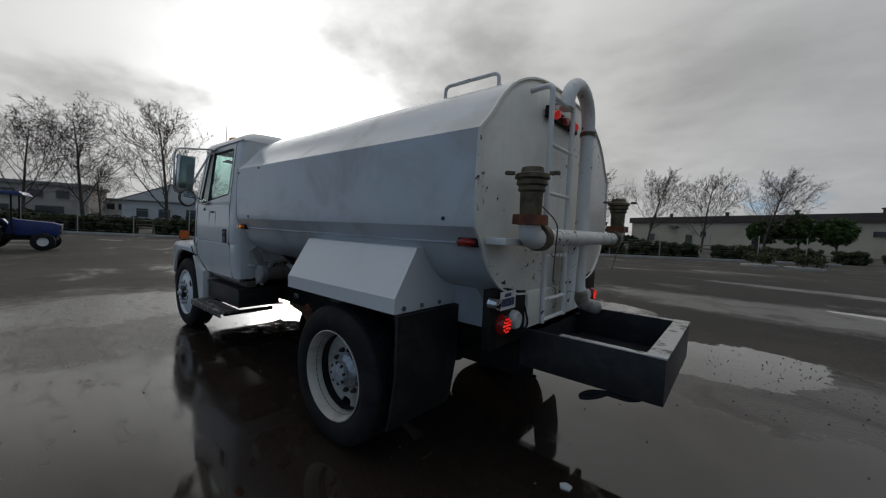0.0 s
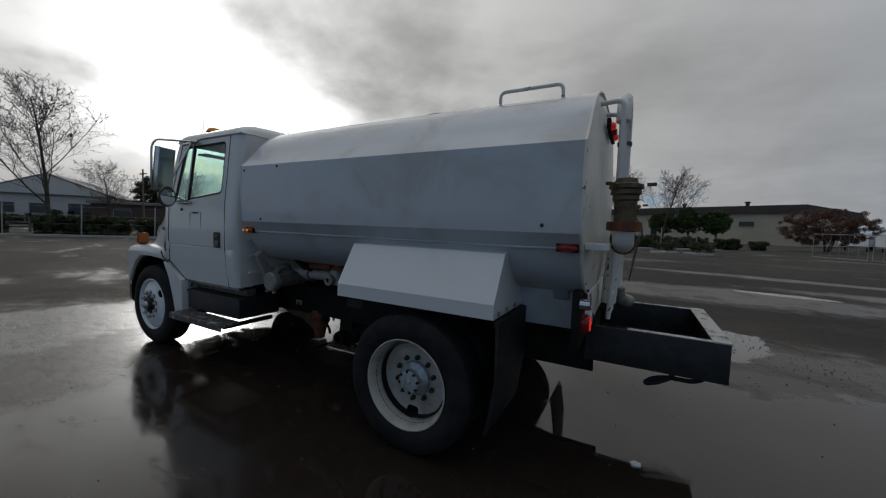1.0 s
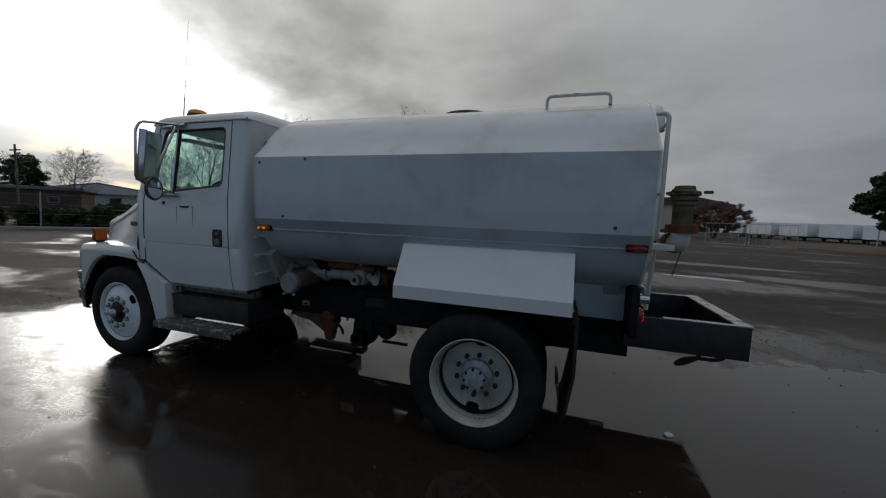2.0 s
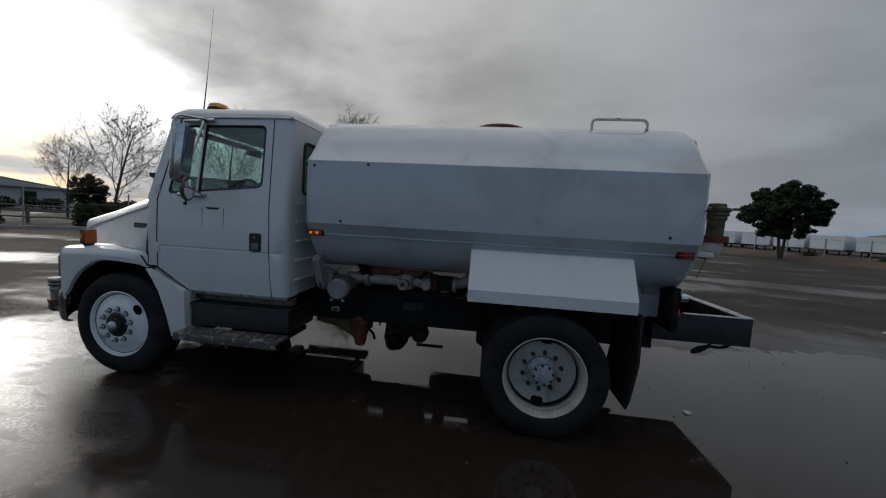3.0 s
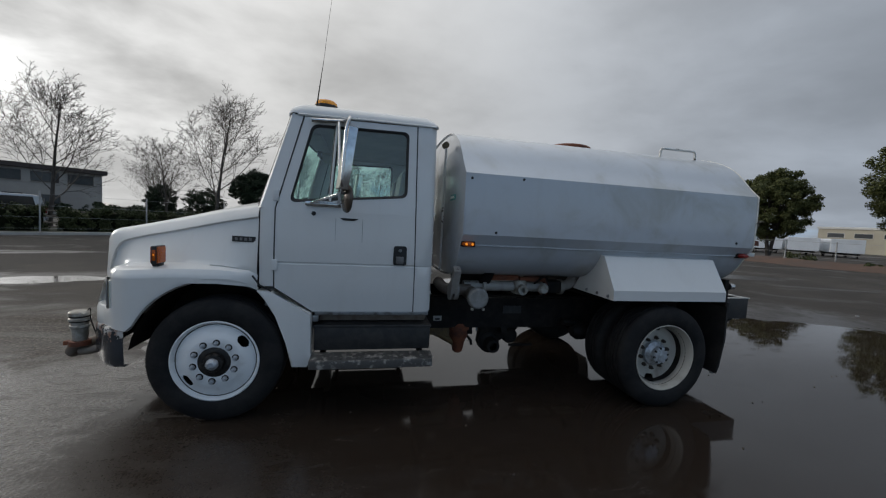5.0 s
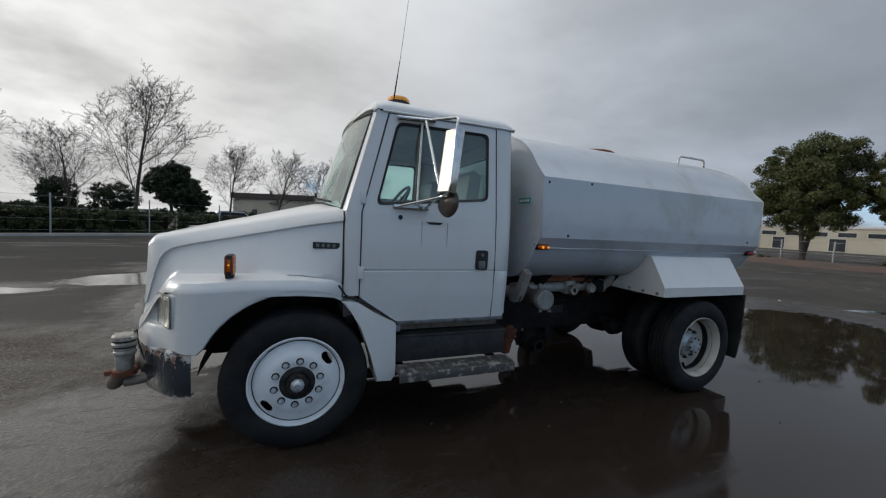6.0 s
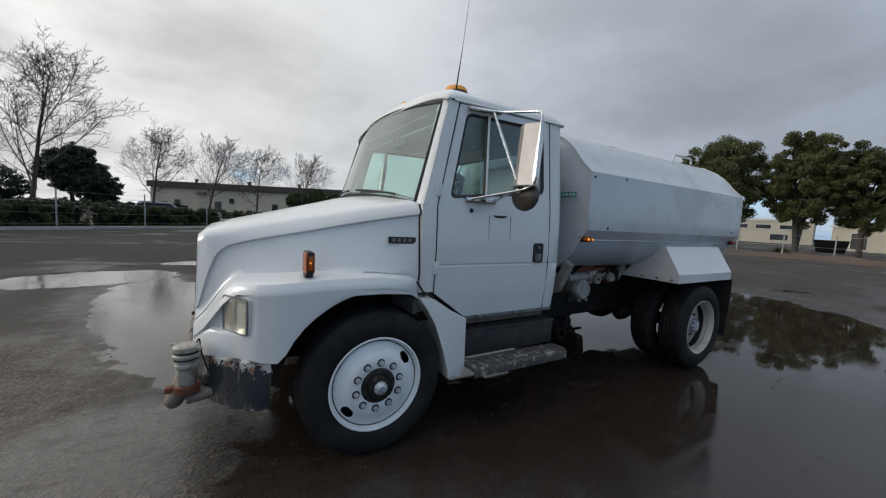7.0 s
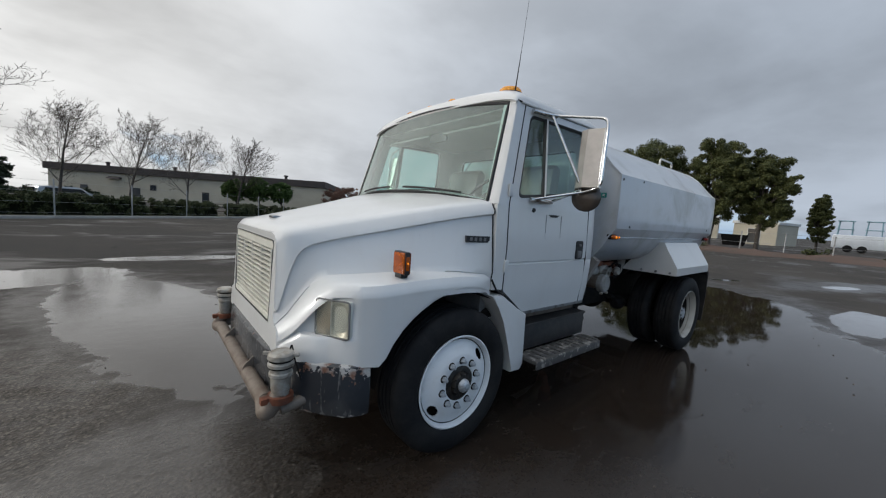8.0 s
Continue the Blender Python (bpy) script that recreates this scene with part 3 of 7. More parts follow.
def smoothed(pts, per=3):
    """More points along a soft curve through the given ones."""
    out = []
    for i in range(len(pts) - 1):
        a, b, c, d = (Vector(pts[min(max(i + k, 0), len(pts) - 1)]) for k in (-1, 0, 1, 2))
        for s in range(per):
            s /= per
            out.append(tuple(0.5 * (2 * b + (c - a) * s + (2 * a - 5 * b + 4 * c - d) * s * s + (3 * b - a - 3 * c + d) * s ** 3)))
    return out + [pts[-1]]


TANK_HALF = smoothed(TANK_HALF[:7]) + TANK_HALF[7:8] + smoothed(TANK_HALF[8:])
TANK_RING = [(-y, z) for y, z in TANK_HALF] + [(y, z) for y, z in TANK_HALF[-2:0:-1]]
TANK_A, TANK_B = -1.91, 1.01


def tank_rows(xs, grow=0.0):
    return [[(x, y * (1 + grow), 1.75 + (z - 1.75) * (1 + grow)) for y, z in TANK_RING] for x in xs]


bm = bmesh.new()
add_loft(bm, tank_rows([TANK_A, -1.2, -0.4, 0.4, TANK_B]), False, True)
tank = part("tank", bm, TANK, truck, "dull white steel water tank with faded patches")
tank.data.set_sharp_from_angle(angle=radians(13))
for name, x, sign in (("front_head", TANK_A, -1), ("rear_head", TANK_B, 1)):
    bm = bmesh.new()
    shapes = []
    for k, out in ((0.985, 0.0), (0.94, 0.035), (0.75, 0.075), (0.4, 0.10)):
        shapes.append([(x + sign * (out * 0.45 - 0.012), y * k, 1.75 + (z - 1.75) * k) for y, z in TANK_RING])
    made = add_loft(bm, shapes, False, True)
    bm.faces.new(made[-1])
    part(name, bm, TANK_END if sign > 0 else TANK, tank, "chipped cream-white dished tank end" if sign > 0 else "")
    rim = [[(x + sign * d, y * k, 1.75 + (z - 1.75) * k) for y, z in TANK_RING] for d, k in ((-0.010, 1.003), (0.004, 1.003), (0.006, 0.990), (-0.012, 0.985))]
    bm = bmesh.new()
    add_loft(bm, rim + [rim[0]], False, True)
    part("end_flange", bm, TANK_END if sign > 0 else TANK, tank)
for sign in (-1, 1):
    part("weld_seam", rod([(x, sign * 1.048, 1.392 + 0.002 * math.sin(9 * x)) for x in np.linspace(TANK_A, TANK_B, 30)], 0.007, 6), TANK, tank)
bm = lathe([(0, 0.05), (0.24, 0.045), (0.265, 0.03), (0.27, 0.0), (0.25, -0.05), (0, -0.05)], 36, pose(-0.42, 0, 2.47))
part("manhole_lid", bm, RUST, tank, "rusty red manhole lid on the tank roof")
for y in (-0.58,):
    hoop = bent([(0.335, y, 2.37), (0.335, y, 2.475), (0.775, y, 2.475), (0.775, y, 2.37)], 0.045)
    part("roof_rail", rod(hoop, 0.0125, 10), PIPE_WHITE, truck, "grey tube grab rail on the tank roof")
# little chips in the tank side
for x, z in ((-1.632, 1.503), (-1.86, 1.93), (-1.42, 1.95), (0.80, 1.52)):
    part("paint_chip", lathe([(0, 0.002), (0.011, 0.001), (0.012, -0.004)], 8, pose(x, -1.112, z, 90, 0, 0)), SEAL, tank)
part("hazard_decal", box((TANK_A - 0.064, -1.02, 1.755), (TANK_A - 0.058, -0.86, 1.80)), DECAL, truck, "small green decal with unreadable lettering", False)
for k in range(4):
    part("decal_bar", box((TANK_A - 0.068, -1.005 + 0.036 * k, 1.768), (TANK_A - 0.064, -0.985 + 0.036 * k, 1.788)), TANK_END, truck, "", False)
# sight gauge rod on the front head
part("sight_gauge", rod([(TANK_A - 0.075, -0.62, 1.12), (TANK_A - 0.075, -0.62, 2.28)], 0.010, 8), PIPE_WHITE, truck, "thin level gauge pipe on the tank front")
part("gauge_valve", lathe([(0, 0.03), (0.028, 0.028), (0.03, -0.03), (0, -0.032)], 12, pose(TANK_A - 0.08, -0.62, 2.27, 90)), BRASS, truck)
# saddle and supports
for x in (-1.55, -0.2, 0.86):
    part("tank_saddle", prism([(-0.80, 1.13), (-0.46, 0.83), (0.46, 0.83), (0.80, 1.13), (0.5, 1.09), (-0.5, 1.09)], "x", x - 0.05, x + 0.05, 0.006), TANK if x > 0.5 else BLACK, truck)
part("skirt_plate", box((0.55, -0.70, 0.86), (1.0, -0.66, 1.14), 0.004), TANK, truck)
part("skirt_plate", box((0.55, 0.66, 0.86), (1.0, 0.70, 1.14), 0.004), TANK, truck)

# mudguards over the rear wheels
for sign in (-1, 1):
    bm = bmesh.new()
    outer = [(-1.075, 1.345), (-1.238, 1.065), (-1.238, 0.978)]
    skin = [[(x, y, z) for y, z in [(-0.93, 1.36)] + outer] for x in (-0.588, -0.2, 0.2, 0.588)]
    add_loft(bm, skin)
    for x in (-0.588, 0.588):
        end = [bm.verts.new((x, y, z)) for y, z in [(-0.72, 1.10), (-0.93, 1.36)] + outer + [(-0.62, 0.978)]]
        bm.faces.new(end)
    bmesh.ops.remove_doubles(bm, verts=bm.verts, dist=0.0005)
    thicken(bm, 0.006, (0, -0.9, 1.0))
    if sign > 0:
        mirrored(bm)
    guard = part("rear_mudguard", bm, WHITE, truck, "folded white sheet-steel mudguard over the rear wheels", False)
    for x in (-0.594, 0.594):
        for y in (-1.17, -1.02, -0.86):
            part("bolt_head", lathe([(0, 0.008), (0.013, 0.006), (0.014, -0.004)], 8, pose(x, -sign * y if sign > 0 else y, 1.005, 0, 90 if x > 0 else -90, 0)), STEEL, guard)
    flap = prism([(0.605, 0.975), (0.63, 0.975), (0.628, 0.62), (0.59, 0.36), (0.565, 0.30), (0.553, 0.31), (0.575, 0.37), (0.610, 0.62)], "y", sign * 1.245, sign * 0.70, 0.003)
    part("mudflap", flap, FLAP, truck, "long black rubber mudflap")
    part("flap_bar", box((0.592, min(sign * 1.24, sign * 0.68), 0.93), (0.612, max(sign * 1.24, sign * 0.68), 0.978), 0.003), BLACK, truck)

# chassis
for sign in (-1, 1):
    rail = [(sign * 0.43, 0.82), (sign * 0.36, 0.82), (sign * 0.36, 0.812), (sign * 0.422, 0.812), (sign * 0.422, 0.518), (sign * 0.36, 0.518), (sign * 0.36, 0.51), (sign * 0.43, 0.51)]
    part("frame_rail", prism(rail, "x", -4.35, 1.05), BLACK, truck, "black steel chassis rail")
    part("spring_pack", rod([(-0.62, sign * 0.52, 0.60), (-0.3, sign * 0.52, 0.545), (0, sign * 0.52, 0.53), (0.3, sign * 0.52, 0.545), (0.62, sign * 0.52, 0.60)], 0.035, 8), BLACK, truck)
    part("spring_pack", rod([(-4.3, sign * 0.40, 0.56), (-4.0, sign * 0.40, 0.50), (FRONT_X, sign * 0.40, 0.48), (-3.4, sign * 0.40, 0.50), (-3.1, sign * 0.40, 0.56)], 0.03, 8), BLACK, truck)
for x in (-4.2, -3.0, -2.0, -0.9, 0.3, 0.95):
    part("crossmember", box((x - 0.05, -0.42, 0.58), (x + 0.05, 0.42, 0.79), 0.008), BLACK, truck)
axle = part("rear_axle", rod([(0, -1.0, 0.455), (0, -0.30, 0.455), (0, 0.30, 0.455), (0, 1.0, 0.455)], 0.075, 14), BLACK, truck)
part("differential", lathe([(0, 0.24), (0.10, 0.22), (0.19, 0.12), (0.21, 0.0), (0.18, -0.12), (0.08, -0.26), (0, -0.28)], 22, pose(0.0, 0.05, 0.46, 0, 90, 0)), BLACK, axle)
part("front_axle", rod([(FRONT_X, -0.86, 0.46), (FRONT_X, -0.5, 0.40), (FRONT_X, 0, 0.38), (FRONT_X, 0.5, 0.40), (FRONT_X, 0.86, 0.46)], 0.055, 10), BLACK, truck)
part("drive_shaft", rod([(-2.2, 0, 0.62), (-0.3, 0.03, 0.49)], 0.05, 12), BLACK, truck)
part("gearbox", lathe([(0, 0.5), (0.12, 0.49), (0.15, 0.3), (0.20, 0.1), (0.26, 0.0), (0.26, -0.2), (0, -0.22)], 18, pose(-2.7, 0, 0.62, 0, 90, 0)), BLACK, truck)
part("engine_block", box((-4.15, -0.36, 0.48), (-3.1, 0.36, 1.20), 0.05), BLACK, truck)
part("oil_sump", box((-3.9, -0.2, 0.38), (-3.2, 0.2, 0.50), 0.03), BLACK, truck)
part("exhaust_muffler", rod([(-1.1, 0.62, 0.52), (-1.05, 0.62, 0.52), (-0.45, 0.62, 0.52), (-0.40, 0.62, 0.52)], 0.12, 18, True, [0.08, 0.12, 0.12, 0.08]), BLACK, truck)
part("air_tank", rod([(-1.02, 0.40, 0.42), (-0.97, 0.40, 0.42), (-0.5, 0.40, 0.42), (-0.45, 0.40, 0.42)], 0.11, 16, True, [0.06, 0.11, 0.11, 0.06]), BLACK, truck)
# water pump under the frame, rusty with caked paint
pump = part("water_pump", lathe([(0, 0.10), (0.075, 0.10), (0.10, 0.04), (0.105, -0.02), (0.085, -0.06), (0.068, -0.11), (0.058, -0.17), (0.05, -0.20), (0.03, -0.215), (0, -0.22)], 20, pose(-1.70, -0.36, 0.45)), RUST, truck, "rust-orange tapered pump housing under the frame")
part("pump_flange", lathe([(0, 0.016), (0.115, 0.016), (0.115, -0.016), (0, -0.016)], 20, pose(-1.70, -0.36, 0.50)), RUST, pump)
part("pump_elbow", rod(bent([(-2.12, -0.36, 0.50), (-1.98, -0.36, 0.47), (-1.84, -0.36, 0.40), (-1.72, -0.36, 0.33)], 0.10), 0.040, 12), OCHRE, pump, "ochre-brown elbow")
part("pump_web", prism([(-2.10, 0.44), (-1.98, 0.43), (-1.80, 0.40), (-1.80, 0.52), (-2.10, 0.52)], "y", -0.40, -0.33, 0.01), OCHRE, pump)
part("pump_lug", box((-2.16, -0.40, 0.455), (-2.08, -0.32, 0.50), 0.01), RUST, pump)
part("pump_arm", rod(bent([(-1.62, -0.36, 0.42), (-1.56, -0.36, 0.36), (-1.55, -0.36, 0.31)], 0.03), 0.014, 8), BLACK, pump)
gear = part("gear_housing", lathe([(0.040, 0.16), (0.066, 0.16), (0.075, 0.13), (0.075, 0.05), (0.11, 0.03), (0.115, -0.08), (0.10, -0.14), (0, -0.15), (0, 0.06), (0.038, 0.07)], 24, pose(-1.34, -0.30, 0.315, 90, 0, 0)), BLACK, truck, "black cast housing with a hollow end")
part("housing_neck", prism([(-1.47, 0.31), (-1.25, 0.31), (-1.02, 0.46), (-1.0, 0.56), (-1.44, 0.56)], "y", -0.32, -0.22, 0.02), BLACK, gear)
part("housing_lobe", lathe([(0, 0.06), (0.07, 0.055), (0.085, 0.03), (0.085, -0.06), (0, -0.07)], 20, pose(-1.10, -0.27, 0.38, 90, 0, 0)), BLACK, gear)
part("shift_bar", box((-1.12, -0.34, 0.275), (-0.85, -0.31, 0.30), 0.006), BLACK, gear)
part("hanger_bolt", rod([(-1.50, -0.36, 0.46), (-1.50, -0.36, 0.56)], 0.012, 8), STEEL, gear)
for x in (-1.60, -1.22):
    part("rail_hanger", box((x - 0.035, -0.425, 0.44), (x + 0.035, -0.375, 0.52), 0.008), BLACK, truck)
part("rail_tag", box((-1.985, -0.44, 0.585), (-1.90, -0.432, 0.635), 0.003), PIPE_DIRTY_SHADED, truck)
part("tag_slot", box((-1.965, -0.443, 0.595), (-1.92, -0.440, 0.612)), BLACK, truck, "", False)
part("air_tank", lathe([(0, 0.30), (0.10, 0.29), (0.12, 0.25), (0.12, -0.25), (0.10, -0.29), (0, -0.30)], 20, pose(-2.1, 0.30, 0.50, 0, 90, 0)), BLACK, truck, "black air tank inside the frame")
for k, (x, z) in enumerate(((-1.62, 0.585), (-1.42, 0.60), (-1.30, 0.59))):
    part("rail_bracket", box((x - 0.04, -0.42, z - 0.05), (x + 0.05, -0.33, z + 0.05), 0.010), BLACK, truck)
# piping along the tank's left flank
line = part("suction_pipe", rod(bent([(-1.75, -0.62, 0.98), (-0.95, -0.62, 0.98), (-0.62, -0.62, 1.00), (-0.56, -0.60, 1.16)], 0.12), 0.050, 14), PIPE_DIRTY_SHADED, truck, "dirty chipped suction pipe, its paint also darkened for the shade under the tank")
for x, r in ((-1.55, 0.075), (-1.18, 0.08), (-0.92, 0.085), (-0.74, 0.075)):
    part("pipe_flange", lathe([(0, 0.018), (r, 0.018), (r, -0.018), (0, -0.018)], 20, pose(x, -0.62, 0.98, 0, 90, 0)), RUST if r > 0.08 else GREY_CAST, line)
part("gate_valve", lathe([(0, 0.13), (0.03, 0.13), (0.03, 0.06), (0.07, 0.05), (0.075, -0.08), (0, -0.09)], 16, pose(-1.18, -0.64, 1.0)), GREY_CAST, line)
part("valve_cap", lathe([(0, 0.03), (0.04, 0.03), (0.055, 0.0), (0.03, -0.04)], 16, pose(-0.98, -0.74, 0.98, 90, 0, 0)), GREY_CAST, line)
part("rusty_manifold", box((-1.52, -0.70, 1.045), (-1.22, -0.62, 1.10), 0.016), RUST, line, "flaking rust-red manifold bar")
part("rusty_manifold", box((-1.21, -0.70, 1.04), (-0.94, -0.62, 1.085), 0.014), RUST, line, "flaking rust-red manifold bar")
part("control_cable", rod(bent([(-0.95, -0.72, 1.08), (-0.92, -0.76, 1.00), (-0.97, -0.76, 0.93), (-1.05, -0.74, 0.90)], 0.04), 0.009, 7), BLACK, line)
fill = part("fill_pipe", rod([(-1.70, -0.60, 0.925), (-1.70, -0.93, 0.925)], 0.064, 18), PIPE_BROWN, truck, "rusty hose connection")
part("fill_cap", lathe([(0, 0.026), (0.060, 0.030), (0.078, 0.028), (0.090, 0.014), (0.090, -0.034), (0.066, -0.04)], 32, pose(-1.70, -0.95, 0.925, 90, 0, 0)), STEEL_DULL, fill, "round grey cast cap on the fill pipe")
part("fill_collar", lathe([(0.065, 0.03), (0.09, 0.03), (0.09, -0.03), (0.065, -0.03)], 22, pose(-1.86, -0.72, 0.955, 0, 90, 0), True), PIPE_DIRTY_SHADED, fill)
part("fill_elbow", rod(bent([(-1.70, -0.70, 0.955), (-1.95, -0.70, 0.955), (-1.98, -0.55, 1.0)], 0.1), 0.052, 12), PIPE_BROWN, fill)
for s in (-0.05, 0.05):
    part("cap_ear", box((-1.70 + s - 0.010, -0.975, 0.822), (-1.70 + s + 0.010, -0.945, 0.842), 0.004), GREY_CAST, fill)
part("front_bracket", prism([(-0.98, 1.16), (-0.92, 1.20), (-0.80, 0.95), (-0.88, 0.95)], "x", TANK_A - 0.02, TANK_A + 0.04), PIPE_DIRTY_SHADED, truck)
part("valve_body", box((-0.90, -0.70, 0.93), (-0.76, -0.56, 1.05), 0.02), BLACK, line)
part("valve_port", lathe([(0.022, 0.05), (0.048, 0.05), (0.052, 0.0), (0, -0.01), (0.02, 0.0)], 16, pose(-1.19, -0.70, 0.965, 90, 0, 0)), GREY_CAST, line)
part("valve_lever", rod([(-1.05, -0.68, 1.02), (-1.0, -0.72, 1.08), (-0.98, -0.74, 1.10)], 0.010, 8), BLACK, line)
for x in (-1.90, -1.86):
    part("hose_flange", lathe([(0, 0.008), (0.075, 0.008), (0.075, -0.008), (0, -0.008)], 20, pose(x - 0.02, -0.80, 0.955, 0, 90, 0)), PIPE_DIRTY_SHADED, fill)
part("conduit", rod(bent([(-2.3, -0.5, 0.84), (-1.5, -0.47, 0.86), (0.2, -0.47, 0.84), (0.9, -0.47, 0.84)], 0.1), 0.014, 6), BLACK, truck)
part("brake_chamber", lathe([(0, 0.09), (0.07, 0.09), (0.085, 0.02), (0.085, -0.05), (0.05, -0.10), (0, -0.1)], 18, pose(-0.42, -0.55, 0.5, 0, 90, 0)), BLACK, truck)
part("maker_plate", box((-1.25, -0.436, 0.66), (-1.05, -0.432, 0.74)), BOX_BLACK, truck, "", False)

# open black box on the tail
box_thing = part("tail_box", box((1.0, -0.53, 0.626), (1.79, -0.515, 0.865), 0.003), BOX_BLACK, truck, "open black steel box behind the tank with a scuffed lip")
part("box_side", box((1.0, 0.515, 0.626), (1.79, 0.53, 0.865), 0.003), BOX_BLACK, box_thing)
part("box_end", box((1.752, -0.515, 0.622), (1.79, 0.515, 0.862), 0.003), BOX_BLACK, box_thing)
part("box_front", box((1.0, -0.515, 0.626), (1.02, 0.515, 0.862), 0.003), BOX_BLACK, box_thing)
part("box_floor", box((1.02, -0.515, 0.63), (1.752, 0.515, 0.645)), BOX_BLACK, box_thing)
part("box_lip", box((1.70, -0.54, 0.866), (1.795, 0.54, 0.876), 0.002), LIP, box_thing, "paint worn to pale steel")
part("box_lip", box((1.25, -0.538, 0.867), (1.70, -0.49, 0.873), 0.002), LIP, box_thing)
part("box_lip", box((1.05, 0.49, 0.867), (1.70, 0.538, 0.873), 0.002), LIP, box_thing)
hook = bent([(1.52, -0.45, 0.64), (1.52, -0.45, 0.585), (1.44, -0.46, 0.535), (1.36, -0.47, 0.515), (1.41, -0.46, 0.56), (1.5, -0.45, 0.58), (1.62, -0.44, 0.575), (1.68, -0.44, 0.60), (1.68, -0.44, 0.64)], 0.03)
part("tow_strap", rod(hook, 0.014, 7), FLAP, box_thing, "black strap hanging under the box")

# lamps and gear on the tail
rear = TANK_B + 0.03
part("rear_sill", box((0.94, -0.49, 0.80), (1.02, 0.49, 1.09), 0.01), TANK_END, truck, "chipped cream rear sill panel")
for sign in (-1, 1):
    holder = part("lamp_bracket", box((0.955, min(sign * 0.92, sign * 0.50), 0.80), (1.005, max(sign * 0.92, sign * 0.50), 1.14), 0.006), BLACK, truck)
    stop = part("tail_lamp", lathe([(0, 0.03), (0.045, 0.028), (0.056, 0.012), (0.058, -0.02), (0, -0.02)], 26, pose(1.02, sign * 0.80, 0.935, 0, 90, 0)), RED_DIM, truck, "round red tail lamp, lit")
    for ring, count in ((0.0, 1), (0.018, 6), (0.037, 10)):
        for k in range(count):
            a = 2 * math.pi * k / count
            part("diode", lathe([(0, 0.006), (0.006, 0.003), (0.007, -0.002)], 8, pose(1.049, sign * 0.80 + ring * math.cos(a), 0.935 + ring * math.sin(a), 0, 90, 0)), RED_LIT, stop)
    part("reverse_lamp", lathe([(0, 0.028), (0.045, 0.026), (0.056, 0.01), (0.058, -0.02), (0, -0.02)], 26, pose(1.02, sign * 0.66, 0.94, 0, 90, 0)), WHITE_LENS, truck, "round clear reversing lamp")
plate = part("licence_plate", box((1.034, -0.87, 1.025), (1.040, -0.70, 1.13), 0.002), PLATE, truck, "small white licence plate with dark bars", False)
for k in range(6):
    part("plate_bar", box((1.040, -0.858 + 0.024 * k, 1.045), (1.043, -0.840 + 0.024 * k, 1.09)), PLATE_INK, plate, "", False)
part("plate_bar", box((1.040, -0.83, 1.100), (1.043, -0.76, 1.118)), PLATE_INK, plate, "", False)
part("plate_lamp", lathe([(0, 0.03), (0.03, 0.025), (0.035, -0.03), (0, -0.03)], 16, pose(1.03, -0.915, 1.07, 0, 90, 0)), CHROME, truck)
part("rear_cable", rod(bent([(1.0, -0.5, 1.0), (1.06, -0.55, 0.9), (1.04, -0.62, 0.84), (0.98, -0.66, 0.9)], 0.05), 0.006, 6), BLACK, truck)
bar = part("lamp_bar", box((rear + 0.005, -0.46, 2.185), (rear + 0.03, 0.05, 2.255), 0.004), BLACK, truck, "black bar with three red clearance lamps")
for y in (-0.36, -0.2, -0.04):
    part("clearance_lamp", lathe([(0, 0.03), (0.03, 0.024), (0.04, 0.0), (0, -0.002)], 16, pose(rear + 0.03, y, 2.22, 0, 90, 0) @ Matrix.Diagonal((0.7, 1.25, 1, 1))), RED_CLEAR if y != -0.2 else RED_DIM, bar, "oval red clearance lamp")
# ladder
ladder = part("ladder", rod(bent([(TANK_B - 0.04, -0.60, 2.30), (rear + 0.11, -0.60, 2.315), (rear + 0.11, -0.60, 1.7), (rear + 0.09, -0.52, 0.92)], 0.05), 0.0155, 10), PIPE_WHITE, truck, "chipped white tube ladder up the tank end")
part("ladder_side", rod(bent([(TANK_B - 0.04, -0.27, 2.335), (rear + 0.11, -0.27, 2.315), (rear + 0.11, -0.27, 1.7), (rear + 0.09, -0.19, 0.92)], 0.05), 0.0155, 10), PIPE_WHITE, ladder)
for z, d in ((2.25, 0.0), (1.98, 0.0), (1.70, 0.0), (1.33, 0.04), (1.06, 0.068), (0.935, 0.08)):
    part("rung", rod([(rear + 0.11 - d * 0.25, -0.60 + d, z), (rear + 0.11 - d * 0.25, -0.27 + d, z)], 0.0125, 8), PIPE_WHITE, ladder)
# overflow pipe with its gooseneck
goose = []
for k in range(13):
    a = math.pi * (1 - k / 12)
    goose.append((rear + 0.10, -0.15 + 0.21 * math.cos(a), 2.245 + 0.20 * math.sin(a)))
goose += [(rear + 0.10, 0.06, 2.15), (rear + 0.10, 0.06, 1.6), (rear + 0.10, 0.07, 1.10), (rear + 0.12, 0.09, 1.0)]
over = part("overflow_pipe", rod(goose, 0.046, 18), PIPE_WHITE, truck, "thick white overflow pipe with a gooseneck top")
for z in (2.18, 1.45):
    part("pipe_clamp", lathe([(0.046, 0.014), (0.053, 0.014), (0.053, -0.014), (0.046, -0.014)], 18, pose(rear + 0.10, 0.06, z), True), BRASS, over)
part("pipe_elbow", rod(bent([(rear + 0.12, 0.06, 1.06), (rear + 0.13, 0.08, 0.97), (rear + 0.20, 0.20, 0.93)], 0.05), 0.05, 12), GREY_CAST, over)
part("down_pipe", rod([(rear + 0.09, -0.10, 1.42), (rear + 0.06, -0.06, 0.95)], 0.055, 14), PIPE_WHITE, truck, "white feed pipe")
